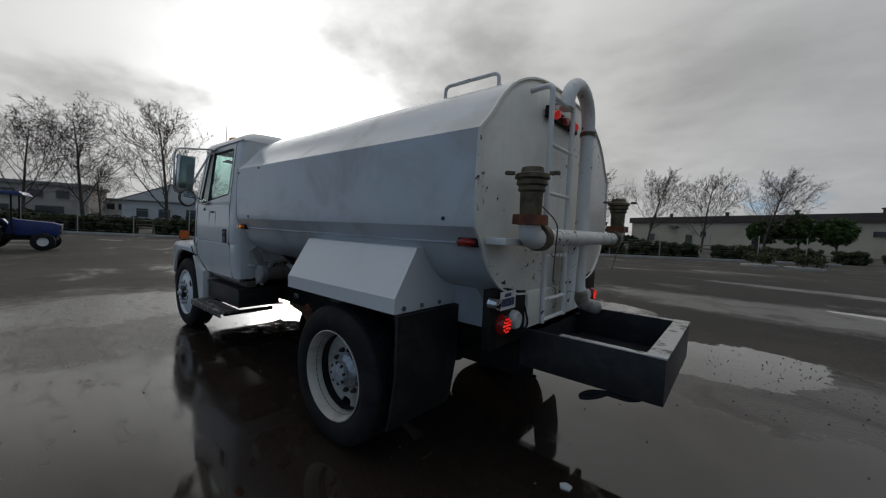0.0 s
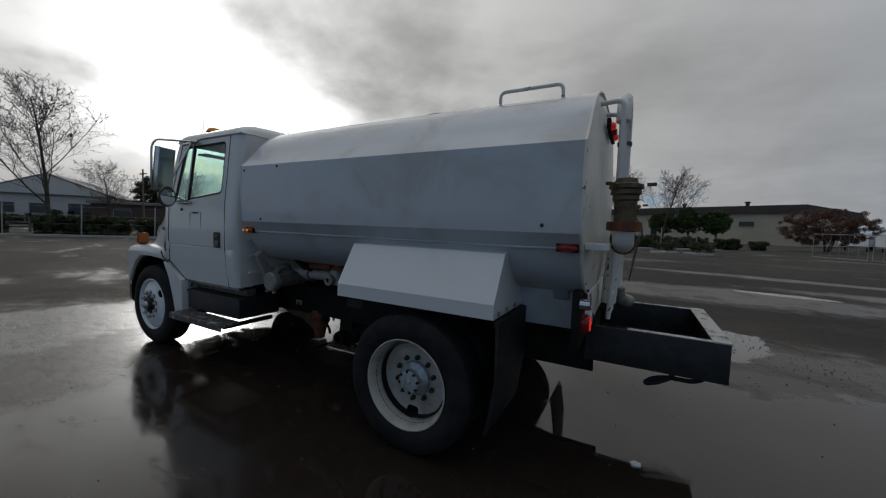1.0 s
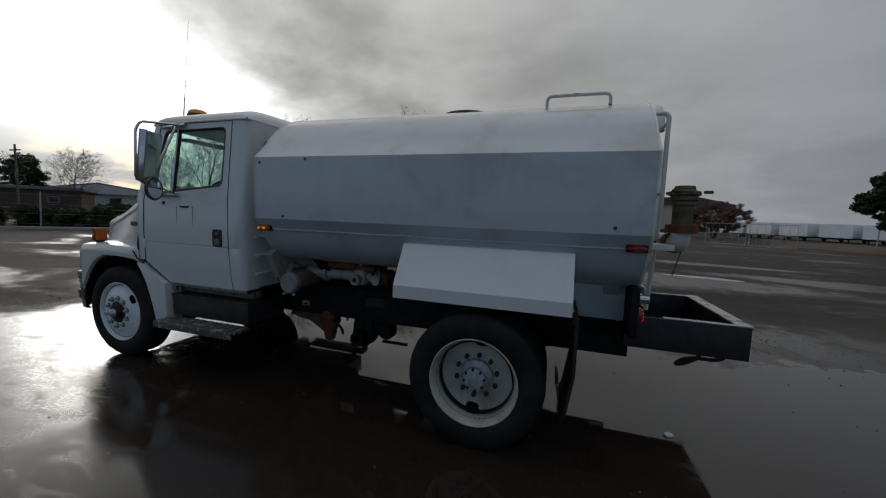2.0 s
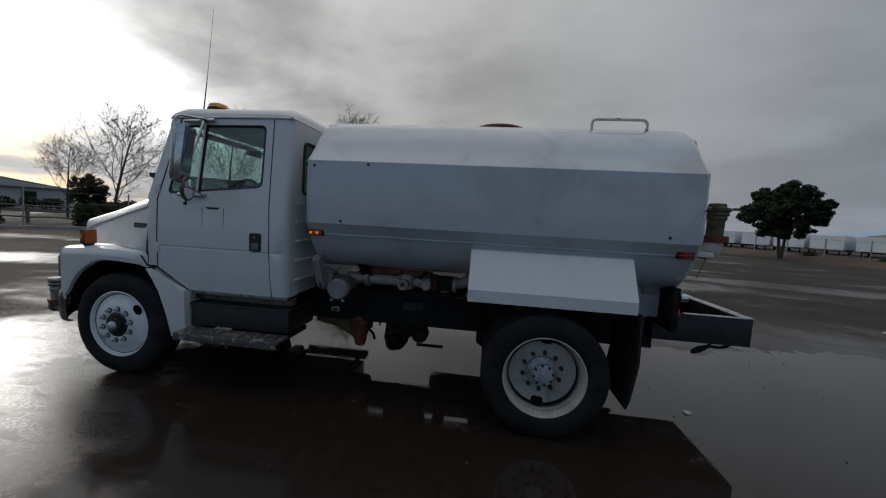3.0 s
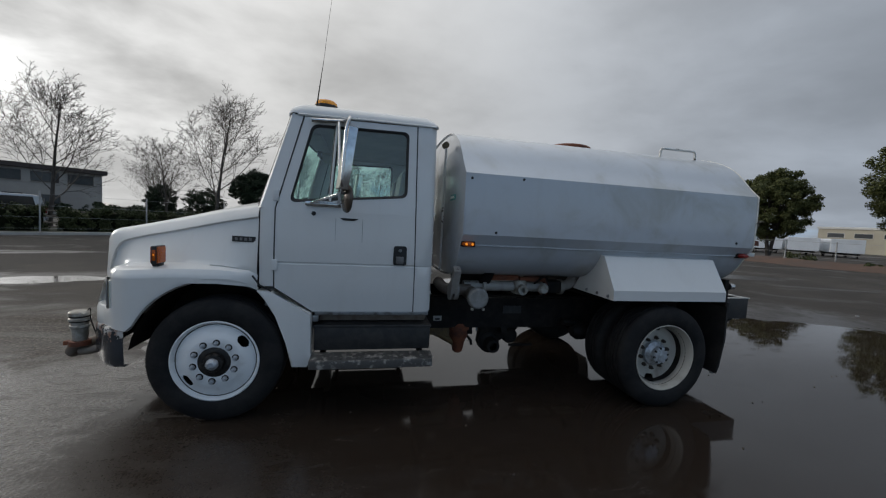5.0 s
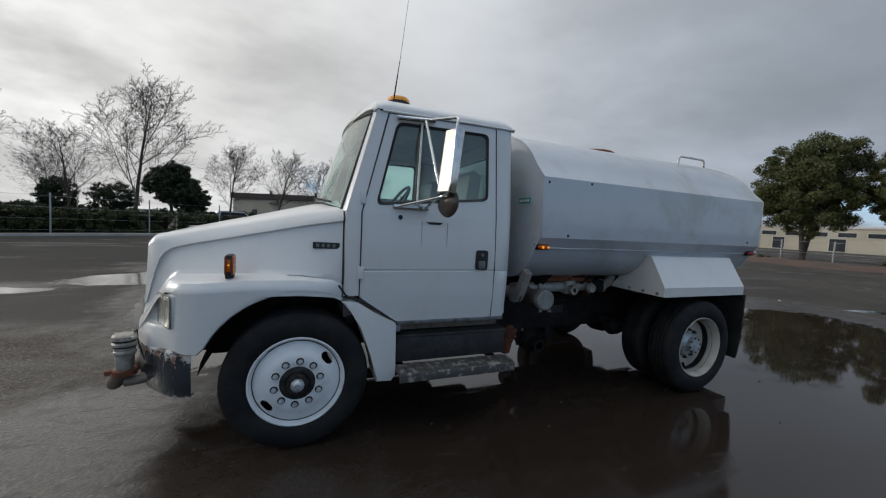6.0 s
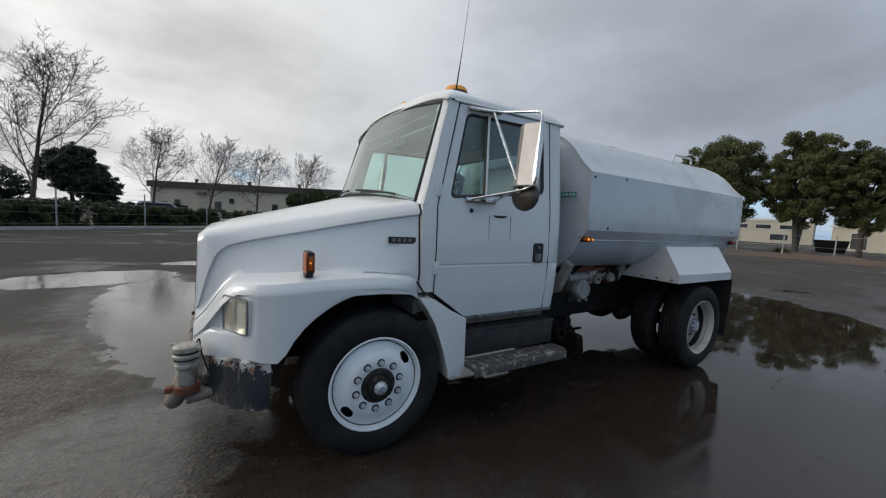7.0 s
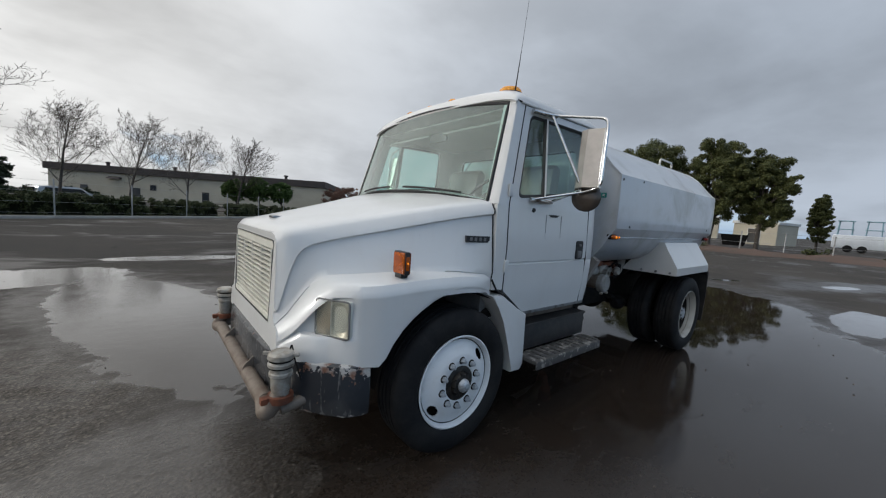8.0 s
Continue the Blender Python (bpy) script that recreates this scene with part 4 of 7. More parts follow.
bar2 = part("spray_bar", rod([(1.20, -0.86, 1.445), (1.20, 0.76, 1.445)], 0.048, 18), PIPE_WHITE, truck, "white spray bar across the tank end")
for y, sign in ((-0.90, -1), (0.79, 1)):
    head = part("spray_head", lathe([(0, 0.295), (0.07, 0.29), (0.078, 0.265), (0.112, 0.256), (0.116, 0.236), (0.098, 0.228), (0.104, 0.205), (0.086, 0.196), (0.09, 0.176), (0.075, 0.165), (0.071, 0.05), (0.068, 0.03)], 28, pose(1.20, y, 1.50) @ Matrix.Diagonal((0.76, 0.76, 1, 1))), BRASS, truck, "weathered bronze spray head on the tank end")
    part("head_collar", lathe([(0.05, 0.03), (0.088, 0.028), (0.09, -0.02), (0.05, -0.024)], 22, pose(1.20, y, 1.525), True), RUST, head)
    part("head_elbow", rod(bent([(1.20, y, 1.55), (1.20, y, 1.435), (1.20, y - sign * 0.12, 1.435)], 0.09), 0.056, 14), PIPE_WHITE, head)
    part("head_joint", lathe([(0.048, 0.035), (0.072, 0.03), (0.072, -0.03), (0.048, -0.035)], 18, pose(1.20, y - sign * 0.12, 1.44, 90), True), BRASS, head)
    for k in range(3):
        a = 2.1 * k + 0.4
        part("head_lug", box((-0.015, 0.10, 0.0), (0.015, 0.145, 0.018), 0.004, pose(1.20, y, 1.745, 0, 0, math.degrees(a))), BRASS, head)
    part("head_hose", rod(bent([(1.24, y - sign * 0.05, 1.60), (1.30, y - sign * 0.12, 1.52), (1.27, y - sign * 0.18, 1.40), (1.24, y - sign * 0.24, 1.2)], 0.05), 0.004, 6), PIPE_BROWN, head)
part("bar_bracket", box((rear - 0.02, -1.03, 1.395), (rear + 0.10, -0.83, 1.43), 0.004), PIPE_WHITE, truck)
for x, mat, word in ((0.935, RED_DIM, "oval red side marker lamp"), (-1.851, AMBER_LIT, "oval amber side marker lamp, lit")):
    for sign in (-1, 1):
        mark = part("marker_base", box((x - 0.06, min(sign * 1.03, sign * 1.075), 1.376), (x + 0.06, max(sign * 1.03, sign * 1.075), 1.424), 0.008), BLACK, truck)
        part("side_marker", lathe([(0, 0.045), (0.02, 0.042), (0.034, 0.02), (0.036, -0.005), (0, -0.006)], 18, pose(x, sign * 1.072, 1.40, 90 * -sign, 0, 0) @ Matrix.Diagonal((1.6, 0.62, 0.9, 1))), mat, truck, word)
        if mat is AMBER_LIT:
            for d in (-0.025, 0.025):
                part("marker_bulb", lathe([(0, 0.006), (0.010, 0.004), (0.011, -0.004)], 10, pose(x + d, sign * 1.108, 1.40, 90 * -sign, 0, 0)), AMBER_BULB, mark)

# ---- wheels ----
TYRE = [(0.297, -0.105), (0.315, -0.122), (0.36, -0.13), (0.41, -0.126), (0.437, -0.112), (0.452, -0.10), (0.460, -0.088)]
TYRE += [(0.461, -0.066), (0.450, -0.063), (0.450, -0.055), (0.462, -0.052), (0.462, -0.024), (0.450, -0.021), (0.450, -0.013), (0.462, -0.010), (0.462, 0.010)]
TYRE = TYRE + [(r, -h) for r, h in TYRE[::-1][1:]]


def cut_holes(bm, inner, outer, angles, half):
    """Takes the faces of a turned disc away where the hand holes are."""
    gone = []
    for face in bm.faces:
        c = face.calc_center_median()
        r, a = math.hypot(c.x, c.y), math.degrees(math.atan2(c.y, c.x))
        for want in angles:
            off = (a - want + 180) % 360 - 180
            mid = (r - (inner + outer) / 2) / ((outer - inner) / 2)
            if abs(mid) < 1 and abs(off) < half * math.sqrt(1 - mid * mid * 0.8):
                gone.append(face)
    bmesh.ops.delete(bm, geom=list(set(gone)), context="FACES")
    return bm


def wheel(name, m, front, label):
    if front:
        disc = [(0.300, 0.118), (0.292, 0.122), (0.283, 0.112), (0.276, 0.092), (0.268, 0.090), (0.258, 0.098), (0.246, 0.104), (0.236, 0.108), (0.226, 0.112), (0.216, 0.116), (0.206, 0.121), (0.186, 0.130), (0.178, 0.133), (0.10, 0.133), (0.085, 0.125)]
        holes, nut_h = (38, 218), 0.133
    else:
        disc = [(0.300, 0.118), (0.293, 0.121), (0.284, 0.108), (0.272, 0.07), (0.262, 0.02), (0.256, -0.02), (0.248, -0.026), (0.238, -0.028), (0.228, -0.030), (0.218, -0.032), (0.208, -0.034), (0.180, -0.03), (0.10, -0.03), (0.085, -0.04)]
        holes, nut_h = (-95, 85), -0.03
    fine_disc = [disc[0]]
    for (r0, h0), (r1, h1) in zip(disc, disc[1:]):
        cuts = 3 if 0.20 < r1 < 0.27 else 1
        fine_disc += [(r0 + (r1 - r0) * k / cuts, h0 + (h1 - h0) * k / cuts) for k in range(1, cuts + 1)]
    bm = cut_holes(lathe(fine_disc, 180), 0.207, 0.262, holes, 12.0)
    bmesh.ops.solidify(bm, geom=list(bm.faces), thickness=0.009)
    rim = part(name, bm, RIM if front else RIM_OLD, truck, label, at=m)
    part("hub_ring", lathe([(0.075, 0.006), (0.106, 0.004), (0.113, -0.002), (0.075, -0.004)], 36, pose(0, 0, nut_h), True), GREASE, rim)
    part("barrel", lathe([(0.296, 0.105), (0.27, 0.06), (0.262, -0.06), (0.296, -0.105), (0.29, -0.108), (0.25, -0.06), (0.25, 0.03)], 48), BLACK, rim)
    part("tyre", lathe(TYRE, 84, None, True), RUBBER, rim, "worn black truck tyre, wet at the foot")
    part("wheel_brake", lathe([(0, 0.0), (0.21, 0.0), (0.22, -0.02), (0.22, -0.12), (0, -0.12)], 30, pose(0, 0, -0.02 if front else -0.05)), BLACK, rim)
    hub = [(0.0, 0.075), (0.030, 0.072), (0.036, 0.06), (0.040, 0.045), (0.062, 0.04), (0.068, 0.03), (0.072, 0.0), (0.088, -0.01), (0.09, -0.03)]
    lift = 0.125 if front else 0.03
    if not front:
        hub = [(0.0, 0.046), (0.012, 0.046), (0.014, 0.040), (0.060, 0.040), (0.074, 0.036), (0.078, 0.022), (0.078, 0.0), (0.088, -0.012), (0.112, -0.03), (0.118, -0.06)]
    part("hub", lathe(hub, 30, pose(0, 0, lift)), GREASE if front else HUB_STEEL, rim, "greasy black hub" if front else "bare pale steel hub end")
    if front:
        part("hub_cap", lathe([(0.0, 0.014), (0.010, 0.014), (0.011, 0.009), (0.019, 0.009), (0.020, 0.014), (0.026, 0.012), (0.034, 0.0), (0.040, -0.006), (0.042, -0.02)], 28, pose(0, 0, lift + 0.066)), HUB_STEEL, rim, "pale steel grease cap")
    nut = None
    for k in range(10):
        a = 2 * math.pi * (k + 0.35) / 10
        spot = pose(0.143 * math.cos(a), 0.143 * math.sin(a), nut_h)
        if nut is None:
            nut = part("lug_nut", lathe([(0, 0.038), (0.009, 0.036), (0.009, 0.026), (0.016, 0.024), (0.018, 0.0)], 6), HUB_STEEL if front else NUT_RUST, rim, at=spot)
        else:
            again(nut, rim, spot)
    if front:
        ring = None
        for k in range(10):
            a = 2 * math.pi * (k + 0.35) / 10
            place = pose(0.143 * math.cos(a), 0.143 * math.sin(a), nut_h)
            if ring is None:
                ring = part("nut_seat", lathe([(0, 0.004), (0.022, 0.004), (0.025, 0.0)], 14), GREASE, rim, at=place)
            else:
                again(ring, rim, place)
        part("rim_groove", lathe([(0.268, 0.0915), (0.274, 0.0915), (0.274, 0.088), (0.268, 0.088)], 60, None, True), GREASE, rim)
    stud = None
    for k in range(8):
        a = 2 * math.pi * (k + 0.2) / 8
        ring_r = 0.061 if front else 0.069
        spot = pose(ring_r * math.cos(a), ring_r * math.sin(a), lift + 0.028)
        if stud is None:
            stud = part("hub_bolt", lathe([(0, 0.016), (0.010, 0.015), (0.011, 0.0)], 6), GREASE, rim, at=spot)
        else:
            again(stud, rim, spot)
    return rim


wheel("front_wheel", pose(FRONT_X, -0.94, WHEEL_R, 90, 0, 0), True, "white steel disc front wheel with ten nuts")
wheel("front_wheel", pose(FRONT_X, 0.94, WHEEL_R, -90, 0, 0), True, "white steel disc front wheel with ten nuts")
wheel("rear_wheel", pose(0, -1.118, WHEEL_R, 90, 0, 0), False, "deep-dished cream rear wheel, rust stained")
wheel("rear_wheel", pose(0, 1.118, WHEEL_R, -90, 0, 0), False, "deep-dished cream rear wheel, rust stained")
for sign in (-1, 1):
    part("inner_tyre", lathe(TYRE, 64, pose(0, sign * 0.80, WHEEL_R, 90, 0, 0), True), RUBBER, truck, "inner twin tyre")
    part("inner_rim", lathe([(0.298, 0.11), (0.26, 0.05), (0.25, -0.05), (0.298, -0.11)], 40, pose(0, sign * 0.80, WHEEL_R, 90, 0, 0)), BLACK, truck)

# ---- cab ----
CAB_SIDE = [(0.70, 0.99), (0.82, 1.005), (1.0, 1.035), (1.3, 1.046), (1.6, 1.036), (1.75, 1.022), (2.33, 0.962)]


def side_y(z):
    return -ease(z, CAB_SIDE)


def side_ring(outer, inner, steps=4, push=0.0):
    rows = []
    for k in range(steps + 1):
        s = k / steps
        rows.append([(x1 + (x2 - x1) * s, side_y(z1 + (z2 - z1) * s) - push, z1 + (z2 - z1) * s) for (x1, z1), (x2, z2) in zip(outer, inner)])
    return rows


WINDOW = rounded([(-3.235, 1.652), (-2.362, 1.742), (-2.362, 2.262), (-3.095, 2.250)], 0.05)
DOOR_TOP = rounded([(-3.325, 1.60), (-2.292, 1.60), (-2.300, 2.315), (-3.150, 2.300)], 0.004)


def door_left_x(z):
    return -3.325 + 0.27 * max(0.0, (1.01 - z) / 0.19)


def build_door(sign):
    def fin(bm):
        return mirrored(bm) if sign > 0 else bm
    bm = bmesh.new()
    add_loft(bm, side_ring(DOOR_TOP, WINDOW), False, True)
    rows = []
    for z, push in [(0.82, 0), (0.88, 0), (0.95, 0), (1.01, 0), (1.08, 0), (1.15, 0), (1.188, 0), (1.194, -0.007), (1.202, -0.007), (1.208, 0), (1.30, 0), (1.40, 0), (1.50, 0), (1.60, 0)]:
        a, b = door_left_x(z), -2.275 - 0.017 * (z - 0.82) / 0.78
        rows.append([(a + (b - a) * k / 8, side_y(z) - push, z) for k in range(9)])
    add_loft(bm, rows)
    thicken(bm, -0.03)
    door = part("cab_door", fin(bm), WHITE, truck, "closed white cab door with a vent window")
    bm = bmesh.new()
    inset = [(-2.80 + (x + 2.80) * 0.955, 1.96 + (z - 1.96) * 0.93) for x, z in WINDOW]
    add_loft(bm, [[(x, side_y(z) - 0.004, z) for x, z in WINDOW], [(x, side_y(z) + 0.006, z) for x, z in inset]], False, True)
    part("window_seal", fin(thicken(bm, -0.012)), SEAL, door)
    bm = bmesh.new()
    add_loft(bm, [[(x, side_y(z) + 0.010, z) for x, z in WINDOW], [(-2.80 + (x + 2.80) * 0.4, side_y(z) + 0.012, 1.96 + (z - 1.96) * 0.4) for x, z in WINDOW], [(-2.80, side_y(1.96) + 0.012, 1.96)] * len(WINDOW)], False, True)
    bmesh.ops.remove_doubles(bm, verts=bm.verts, dist=0.0005)
    pane = part("window_pane", fin(bm), GLASS, door, "green-tinted side glass")
    pane.visible_shadow = False
    part("vent_divider", fin(rod([(-2.945, side_y(1.68) - 0.001, 1.675), (-2.915, side_y(2.25) - 0.001, 2.255)], 0.018, 8)), SEAL, door)
    part("vent_post", fin(rod([(-2.945, side_y(1.68) - 0.012, 1.675), (-2.915, side_y(2.25) - 0.012, 2.255)], 0.010, 8)), WHITE, door)
    part("handle_recess", fin(prism(rounded([(-2.452, 1.205), (-2.348, 1.205), (-2.348, 1.358), (-2.452, 1.358)], 0.022), "y", side_y(1.28) - 0.007, side_y(1.28) + 0.02)), SEAL, door, "black recessed pull handle")
    part("door_handle", fin(box((-2.43, side_y(1.28) - 0.014, 1.215), (-2.37, side_y(1.28) - 0.002, 1.275), 0.008)), TRIM, door)
    part("door_lock", fin(lathe([(0, 0.01), (0.012, 0.009), (0.013, -0.002)], 14, pose(-2.40, side_y(1.32) - 0.006, 1.322, 90))), STEEL, door)
    part("grab_slot", fin(prism([(-2.87, 1.555), (-2.73, 1.555), (-2.76, 1.537), (-2.84, 1.537)], "y", side_y(1.55) - 0.004, side_y(1.55) + 0.01)), SEAL, door)
    for line in ([(-3.06, 0.82), (-3.33, 1.01), (-3.33, 1.3), (-3.33, 1.60), (-3.155, 2.312)], [(-2.271, 0.82), (-2.279, 1.2), (-2.288, 1.60), (-2.296, 2.315)]):
        part("door_gap", fin(rod([(x, side_y(z) - 0.0005, z) for x, z in line], 0.0045, 6)), SEAL, door)
    for x in (-2.90, -2.70):
        part("decal_line", fin(box((x, side_y(1.45) - 0.0025, 1.36), (x + 0.003, side_y(1.45) + 0.006, 1.55))), GALV, door, "", False)
    for z in (1.655, 1.14):
        part("door_hinge", fin(box((-3.345, side_y(z) - 0.014, z), (-3.305, side_y(z) + 0.004, z + 0.085), 0.006)), WHITE, door)
    part("mirror_socket", fin(lathe([(0, 0.012), (0.014, 0.01), (0.018, -0.004)], 14, pose(-3.06, side_y(1.58), 1.578, 90))), SEAL, door)
    return door


for sign in (-1, 1):
    build_door(sign)

cab = part("cab_shell", box((-3.40, -0.93, 0.79), (-2.17, 0.93, 0.86), 0.02), BLACK, truck, "white steel cab body")
for sign in (-1, 1):
    def fin(bm, sign=sign):
        return mirrored(bm) if sign > 0 else bm
    # strip behind the door and the rounded back corner
    rows = []
    for z in (0.82, 0.95, 1.1, 1.188, 1.195, 1.202, 1.4, 1.6, 1.8, 2.0, 2.2, 2.33):
        y, x0, dent = side_y(z), -2.267 - 0.017 * (z - 0.82) / 0.78, 0.006 if abs(z - 1.195) < 0.001 else 0.0
        rows.append([(x0, y + dent, z), (-2.19, y + dent, z), (-2.155, y + 0.012, z), (-2.135, y + 0.035, z), (-2.128, y + 0.07, z), (-2.128, y + 0.16, z)])
    bm = bmesh.new()
    add_loft(bm, rows)
    part("cab_corner", fin(thicken(bm, -0.02)), WHITE, cab)
    # cowl strip and windscreen pillar
    bm = bmesh.new()
    add_loft(bm, [[(-3.436, side_y(z) + 0.16, z), (-3.438, side_y(z) + 0.03, z), (-3.432, side_y(z) + 0.012, z), (-3.39, side_y(z), z), (-3.334, side_y(z), z)] for z in (1.02, 1.18, 1.196, 1.3, 1.45, 1.60)])
    part("cowl_side", fin(thicken(bm, -0.02)), WHITE, cab)
    bm = bmesh.new()
    rows = []
    for s in np.linspace(0, 1, 7):
        z = 1.60 + 0.72 * s
        y = side_y(z)
        rows.append([(-3.452 + 0.200 * s, y + 0.11, z + 0.01), (-3.452 + 0.200 * s, y + 0.03, z), (-3.432 + 0.195 * s, y + 0.004, z), (-3.334 + 0.178 * s, y, z), (-3.334 + 0.178 * s, y + 0.05, z)])
    add_loft(bm, rows)
    part("screen_pillar", fin(thicken(bm, -0.012)), WHITE, cab)
    # drip rail over the door
    part("roof_gap", fin(rod([(-3.22, side_y(2.33) - 0.001, 2.318), (-2.7, side_y(2.33) - 0.003, 2.326), (-2.13, side_y(2.33), 2.328)], 0.007, 6)), SEAL, cab)
    part("drip_rail", fin(rod([(-3.20, side_y(2.33) - 0.006, 2.312), (-2.7, side_y(2.33) - 0.008, 2.322), (-2.14, side_y(2.33) - 0.004, 2.326)], 0.009, 6)), WHITE, cab)
    part("sill_trim", fin(box((-3.04, -0.985, 0.785), (-2.14, -0.93, 0.818), 0.006)), STEEL, cab)


def screen_x(u, s):
    return -3.452 - 0.15 * (1 - u * u) + s * (0.200 + 0.05 * (1 - u * u))


def screen_point(u, s):
    y = u * (0.965 - 0.055 * s)
    return (screen_x(u, s), y, 1.605 + 0.07 * (1 - u * u) + s * (0.70 - 0.015 * (1 - u * u)))


us = np.linspace(-0.985, 0.985, 17)
bm = bmesh.new()
add_loft(bm, [[screen_point(u, s) for u in us] for s in np.linspace(0.0, 1.0, 8)])
screen = part("windscreen", bm, SCREEN_GLASS, cab, "curved green-tinted windscreen with wipers parked")
screen.visible_shadow = False
edge_line = [screen_point(u, 0.0) for u in us] + [screen_point(0.985, s) for s in np.linspace(0.1, 0.9, 6)] + [screen_point(u, 1.0) for u in us[::-1]] + [screen_point(-0.985, s) for s in np.linspace(0.9, 0.0, 7)]
part("screen_seal", rod(edge_line, 0.013, 6), SEAL, cab)
for y0, y1 in ((-0.15, -0.75), (0.62, 0.05)):
    wiper = [(screen_x(y / 0.96, 0.05) - 0.02, y, 1.605 + 0.07 * (1 - (y / 0.96) ** 2) + 0.035) for y in np.linspace(y0, y1, 7)]
    part("wiper", rod(wiper, 0.008, 6), SEAL, cab)

# roof
bm = bmesh.new()
rows = []
for s in (0.0, 0.02, 0.05, 0.1, 0.2, 0.4, 0.6, 0.8, 0.92, 0.97, 0.99, 1.0):
    row = []
    for v in np.linspace(-1, 1, 31):
        u = math.copysign(1 - (1 - abs(v)) ** 2, v)
        front_x = screen_x(u, 1.0) - 0.012
        x = front_x + (-2.124 - front_x) * s
        lift = min(1.0, (s / 0.10) ** 0.5) * (min(1.0, ((1 - s) / 0.06) ** 0.5) if s < 1 else 0.0)
        crown = 0.115 * (1 - abs(u) ** 9) ** 0.5 + 0.022 * (1 - u * u)
        top = crown * (0.30 + 0.70 * lift) if s < 0.5 else crown * (0.05 + 0.95 * lift)
        row.append((x, u * 0.968, 2.322 + top - (0.02 if s == 0.0 else 0.0)))
    rows.append(row)
add_loft(bm, rows)
part("cab_roof", thicken(bm, -0.02), WHITE, cab, "white cab roof with rounded edges")
part("roof_lining", box((-3.22, -0.90, 2.285), (-2.16, 0.90, 2.30)), SEAT, cab)
# back wall with its window
hole = rounded([(-0.80, 1.72), (0.80, 1.72), (0.78, 2.17), (-0.78, 2.17)], 0.06)
wall = rounded([(-0.98, 0.83), (0.98, 0.83), (0.90, 2.33), (-0.90, 2.33)], 0.01)
bm = bmesh.new()
add_loft(bm, [[(-2.13, y, z) for y, z in wall], [(-2.13, y, z) for y, z in hole]], False, True)
part("cab_back", thicken(bm, 0.02), WHITE, cab)
for z in (0.95, 1.12, 1.29, 1.46, 1.62):
    part("back_rib", box((-2.136, -0.90, z), (-2.108, 0.90, z + 0.02), 0.004), WHITE, cab)
bm = bmesh.new()
bm.faces.new([bm.verts.new((-2.14, y, z)) for y, z in hole])
part("rear_pane", bm, GLASS, cab, "green-tinted rear window").visible_shadow = False
part("rear_seal", rod([(-2.125, y, z) for y, z in hole + hole[:1]], 0.012, 6), SEAL, cab)
part("firewall", box((-3.42, -0.92, 0.84), (-3.36, 0.92, 1.60), 0.01), TRIM, cab)
# inside
part("dashboard", prism([(-3.40, 1.30), (-3.40, 1.62), (-3.12, 1.60), (-3.02, 1.50), (-3.06, 1.28)], "y", -0.90, 0.90, 0.02), TRIM, cab, "dark moulded dashboard")
for y in (-0.48, 0.48):
    seat = part("seat_cushion", box((-2.95, y - 0.25, 1.12), (-2.48, y + 0.25, 1.26), 0.05), SEAT, cab, "grey vinyl cab seat")
    part("seat_back", prism([(-2.50, 1.20), (-2.36, 1.20), (-2.26, 1.98), (-2.33, 2.02), (-2.39, 1.98)], "y", y - 0.24, y + 0.24, 0.04), SEAT, seat)
    part("seat_base", box((-2.85, y - 0.18, 0.86), (-2.5, y + 0.18, 1.12), 0.02), TRIM, seat)
tilt = pose(-2.98, -0.48, 1.66, 0, -58, 0)
part("steering_wheel", lathe([(0.218 + 0.014 * math.cos(a), 0.014 * math.sin(a)) for a in np.linspace(0, 2 * math.pi, 9)[:-1]], 36, tilt, True), SEAL, cab, "black steering wheel")
part("steering_hub", lathe([(0, 0.02), (0.06, 0.015), (0.065, -0.03), (0, -0.04)], 18, tilt), SEAL, cab)
for a in (90, 210, 330):
    part("steering_spoke", box((0.04, -0.015, -0.012), (0.215, 0.015, 0.006), 0.004, tilt @ pose(0, 0, 0, 0, 0, a)), SEAL, cab)
part("steering_column", rod([(-3.00, -0.48, 1.65), (-3.30, -0.48, 1.38)], 0.04, 10), TRIM, cab)
part("inside_mirror", box((-3.17, -0.12, 2.15), (-3.15, 0.12, 2.23), 0.008), SEAL, cab)
part("sun_visor", box((-3.20, -0.80, 2.20), (-3.05, -0.10, 2.22), 0.008), SEAT, cab)
part("sun_visor", box((-3.20, 0.10, 2.20), (-3.05, 0.80, 2.22), 0.008), SEAT, cab)

# beacon, antenna, roof lamps
beacon = part("beacon_base", lathe([(0, 0.02), (0.09, 0.02), (0.095, 0.0), (0.10, -0.03)], 26, pose(-3.03, -0.70, 2.447)), SEAL, truck)
part("beacon_dome", lathe([(0, 0.055), (0.04, 0.052), (0.07, 0.042), (0.085, 0.026), (0.09, 0.0)], 28, pose(-3.03, -0.70, 2.462)), AMBER_DIM, truck, "low amber beacon dome on the cab roof")
part("antenna", rod([(-3.10, -0.80, 2.40), (-3.09, -0.80, 2.46), (-3.05, -0.80, 2.8), (-3.0, -0.80, 3.3)], 0.004, 6, True, [0.008, 0.006, 0.0016, 0.0012]), BLACK, truck, "thin black whip antenna")
for y in (-0.3, 0.0, 0.3):
    part("roof_lamp", lathe([(0, 0.02), (0.02, 0.018), (0.035, 0.0), (0.036, -0.01)], 16, pose(-3.27, y, 2.425) @ Matrix.Diagonal((1, 1.5, 1, 1))), AMBER_DIM, truck, "small amber roof lamp")

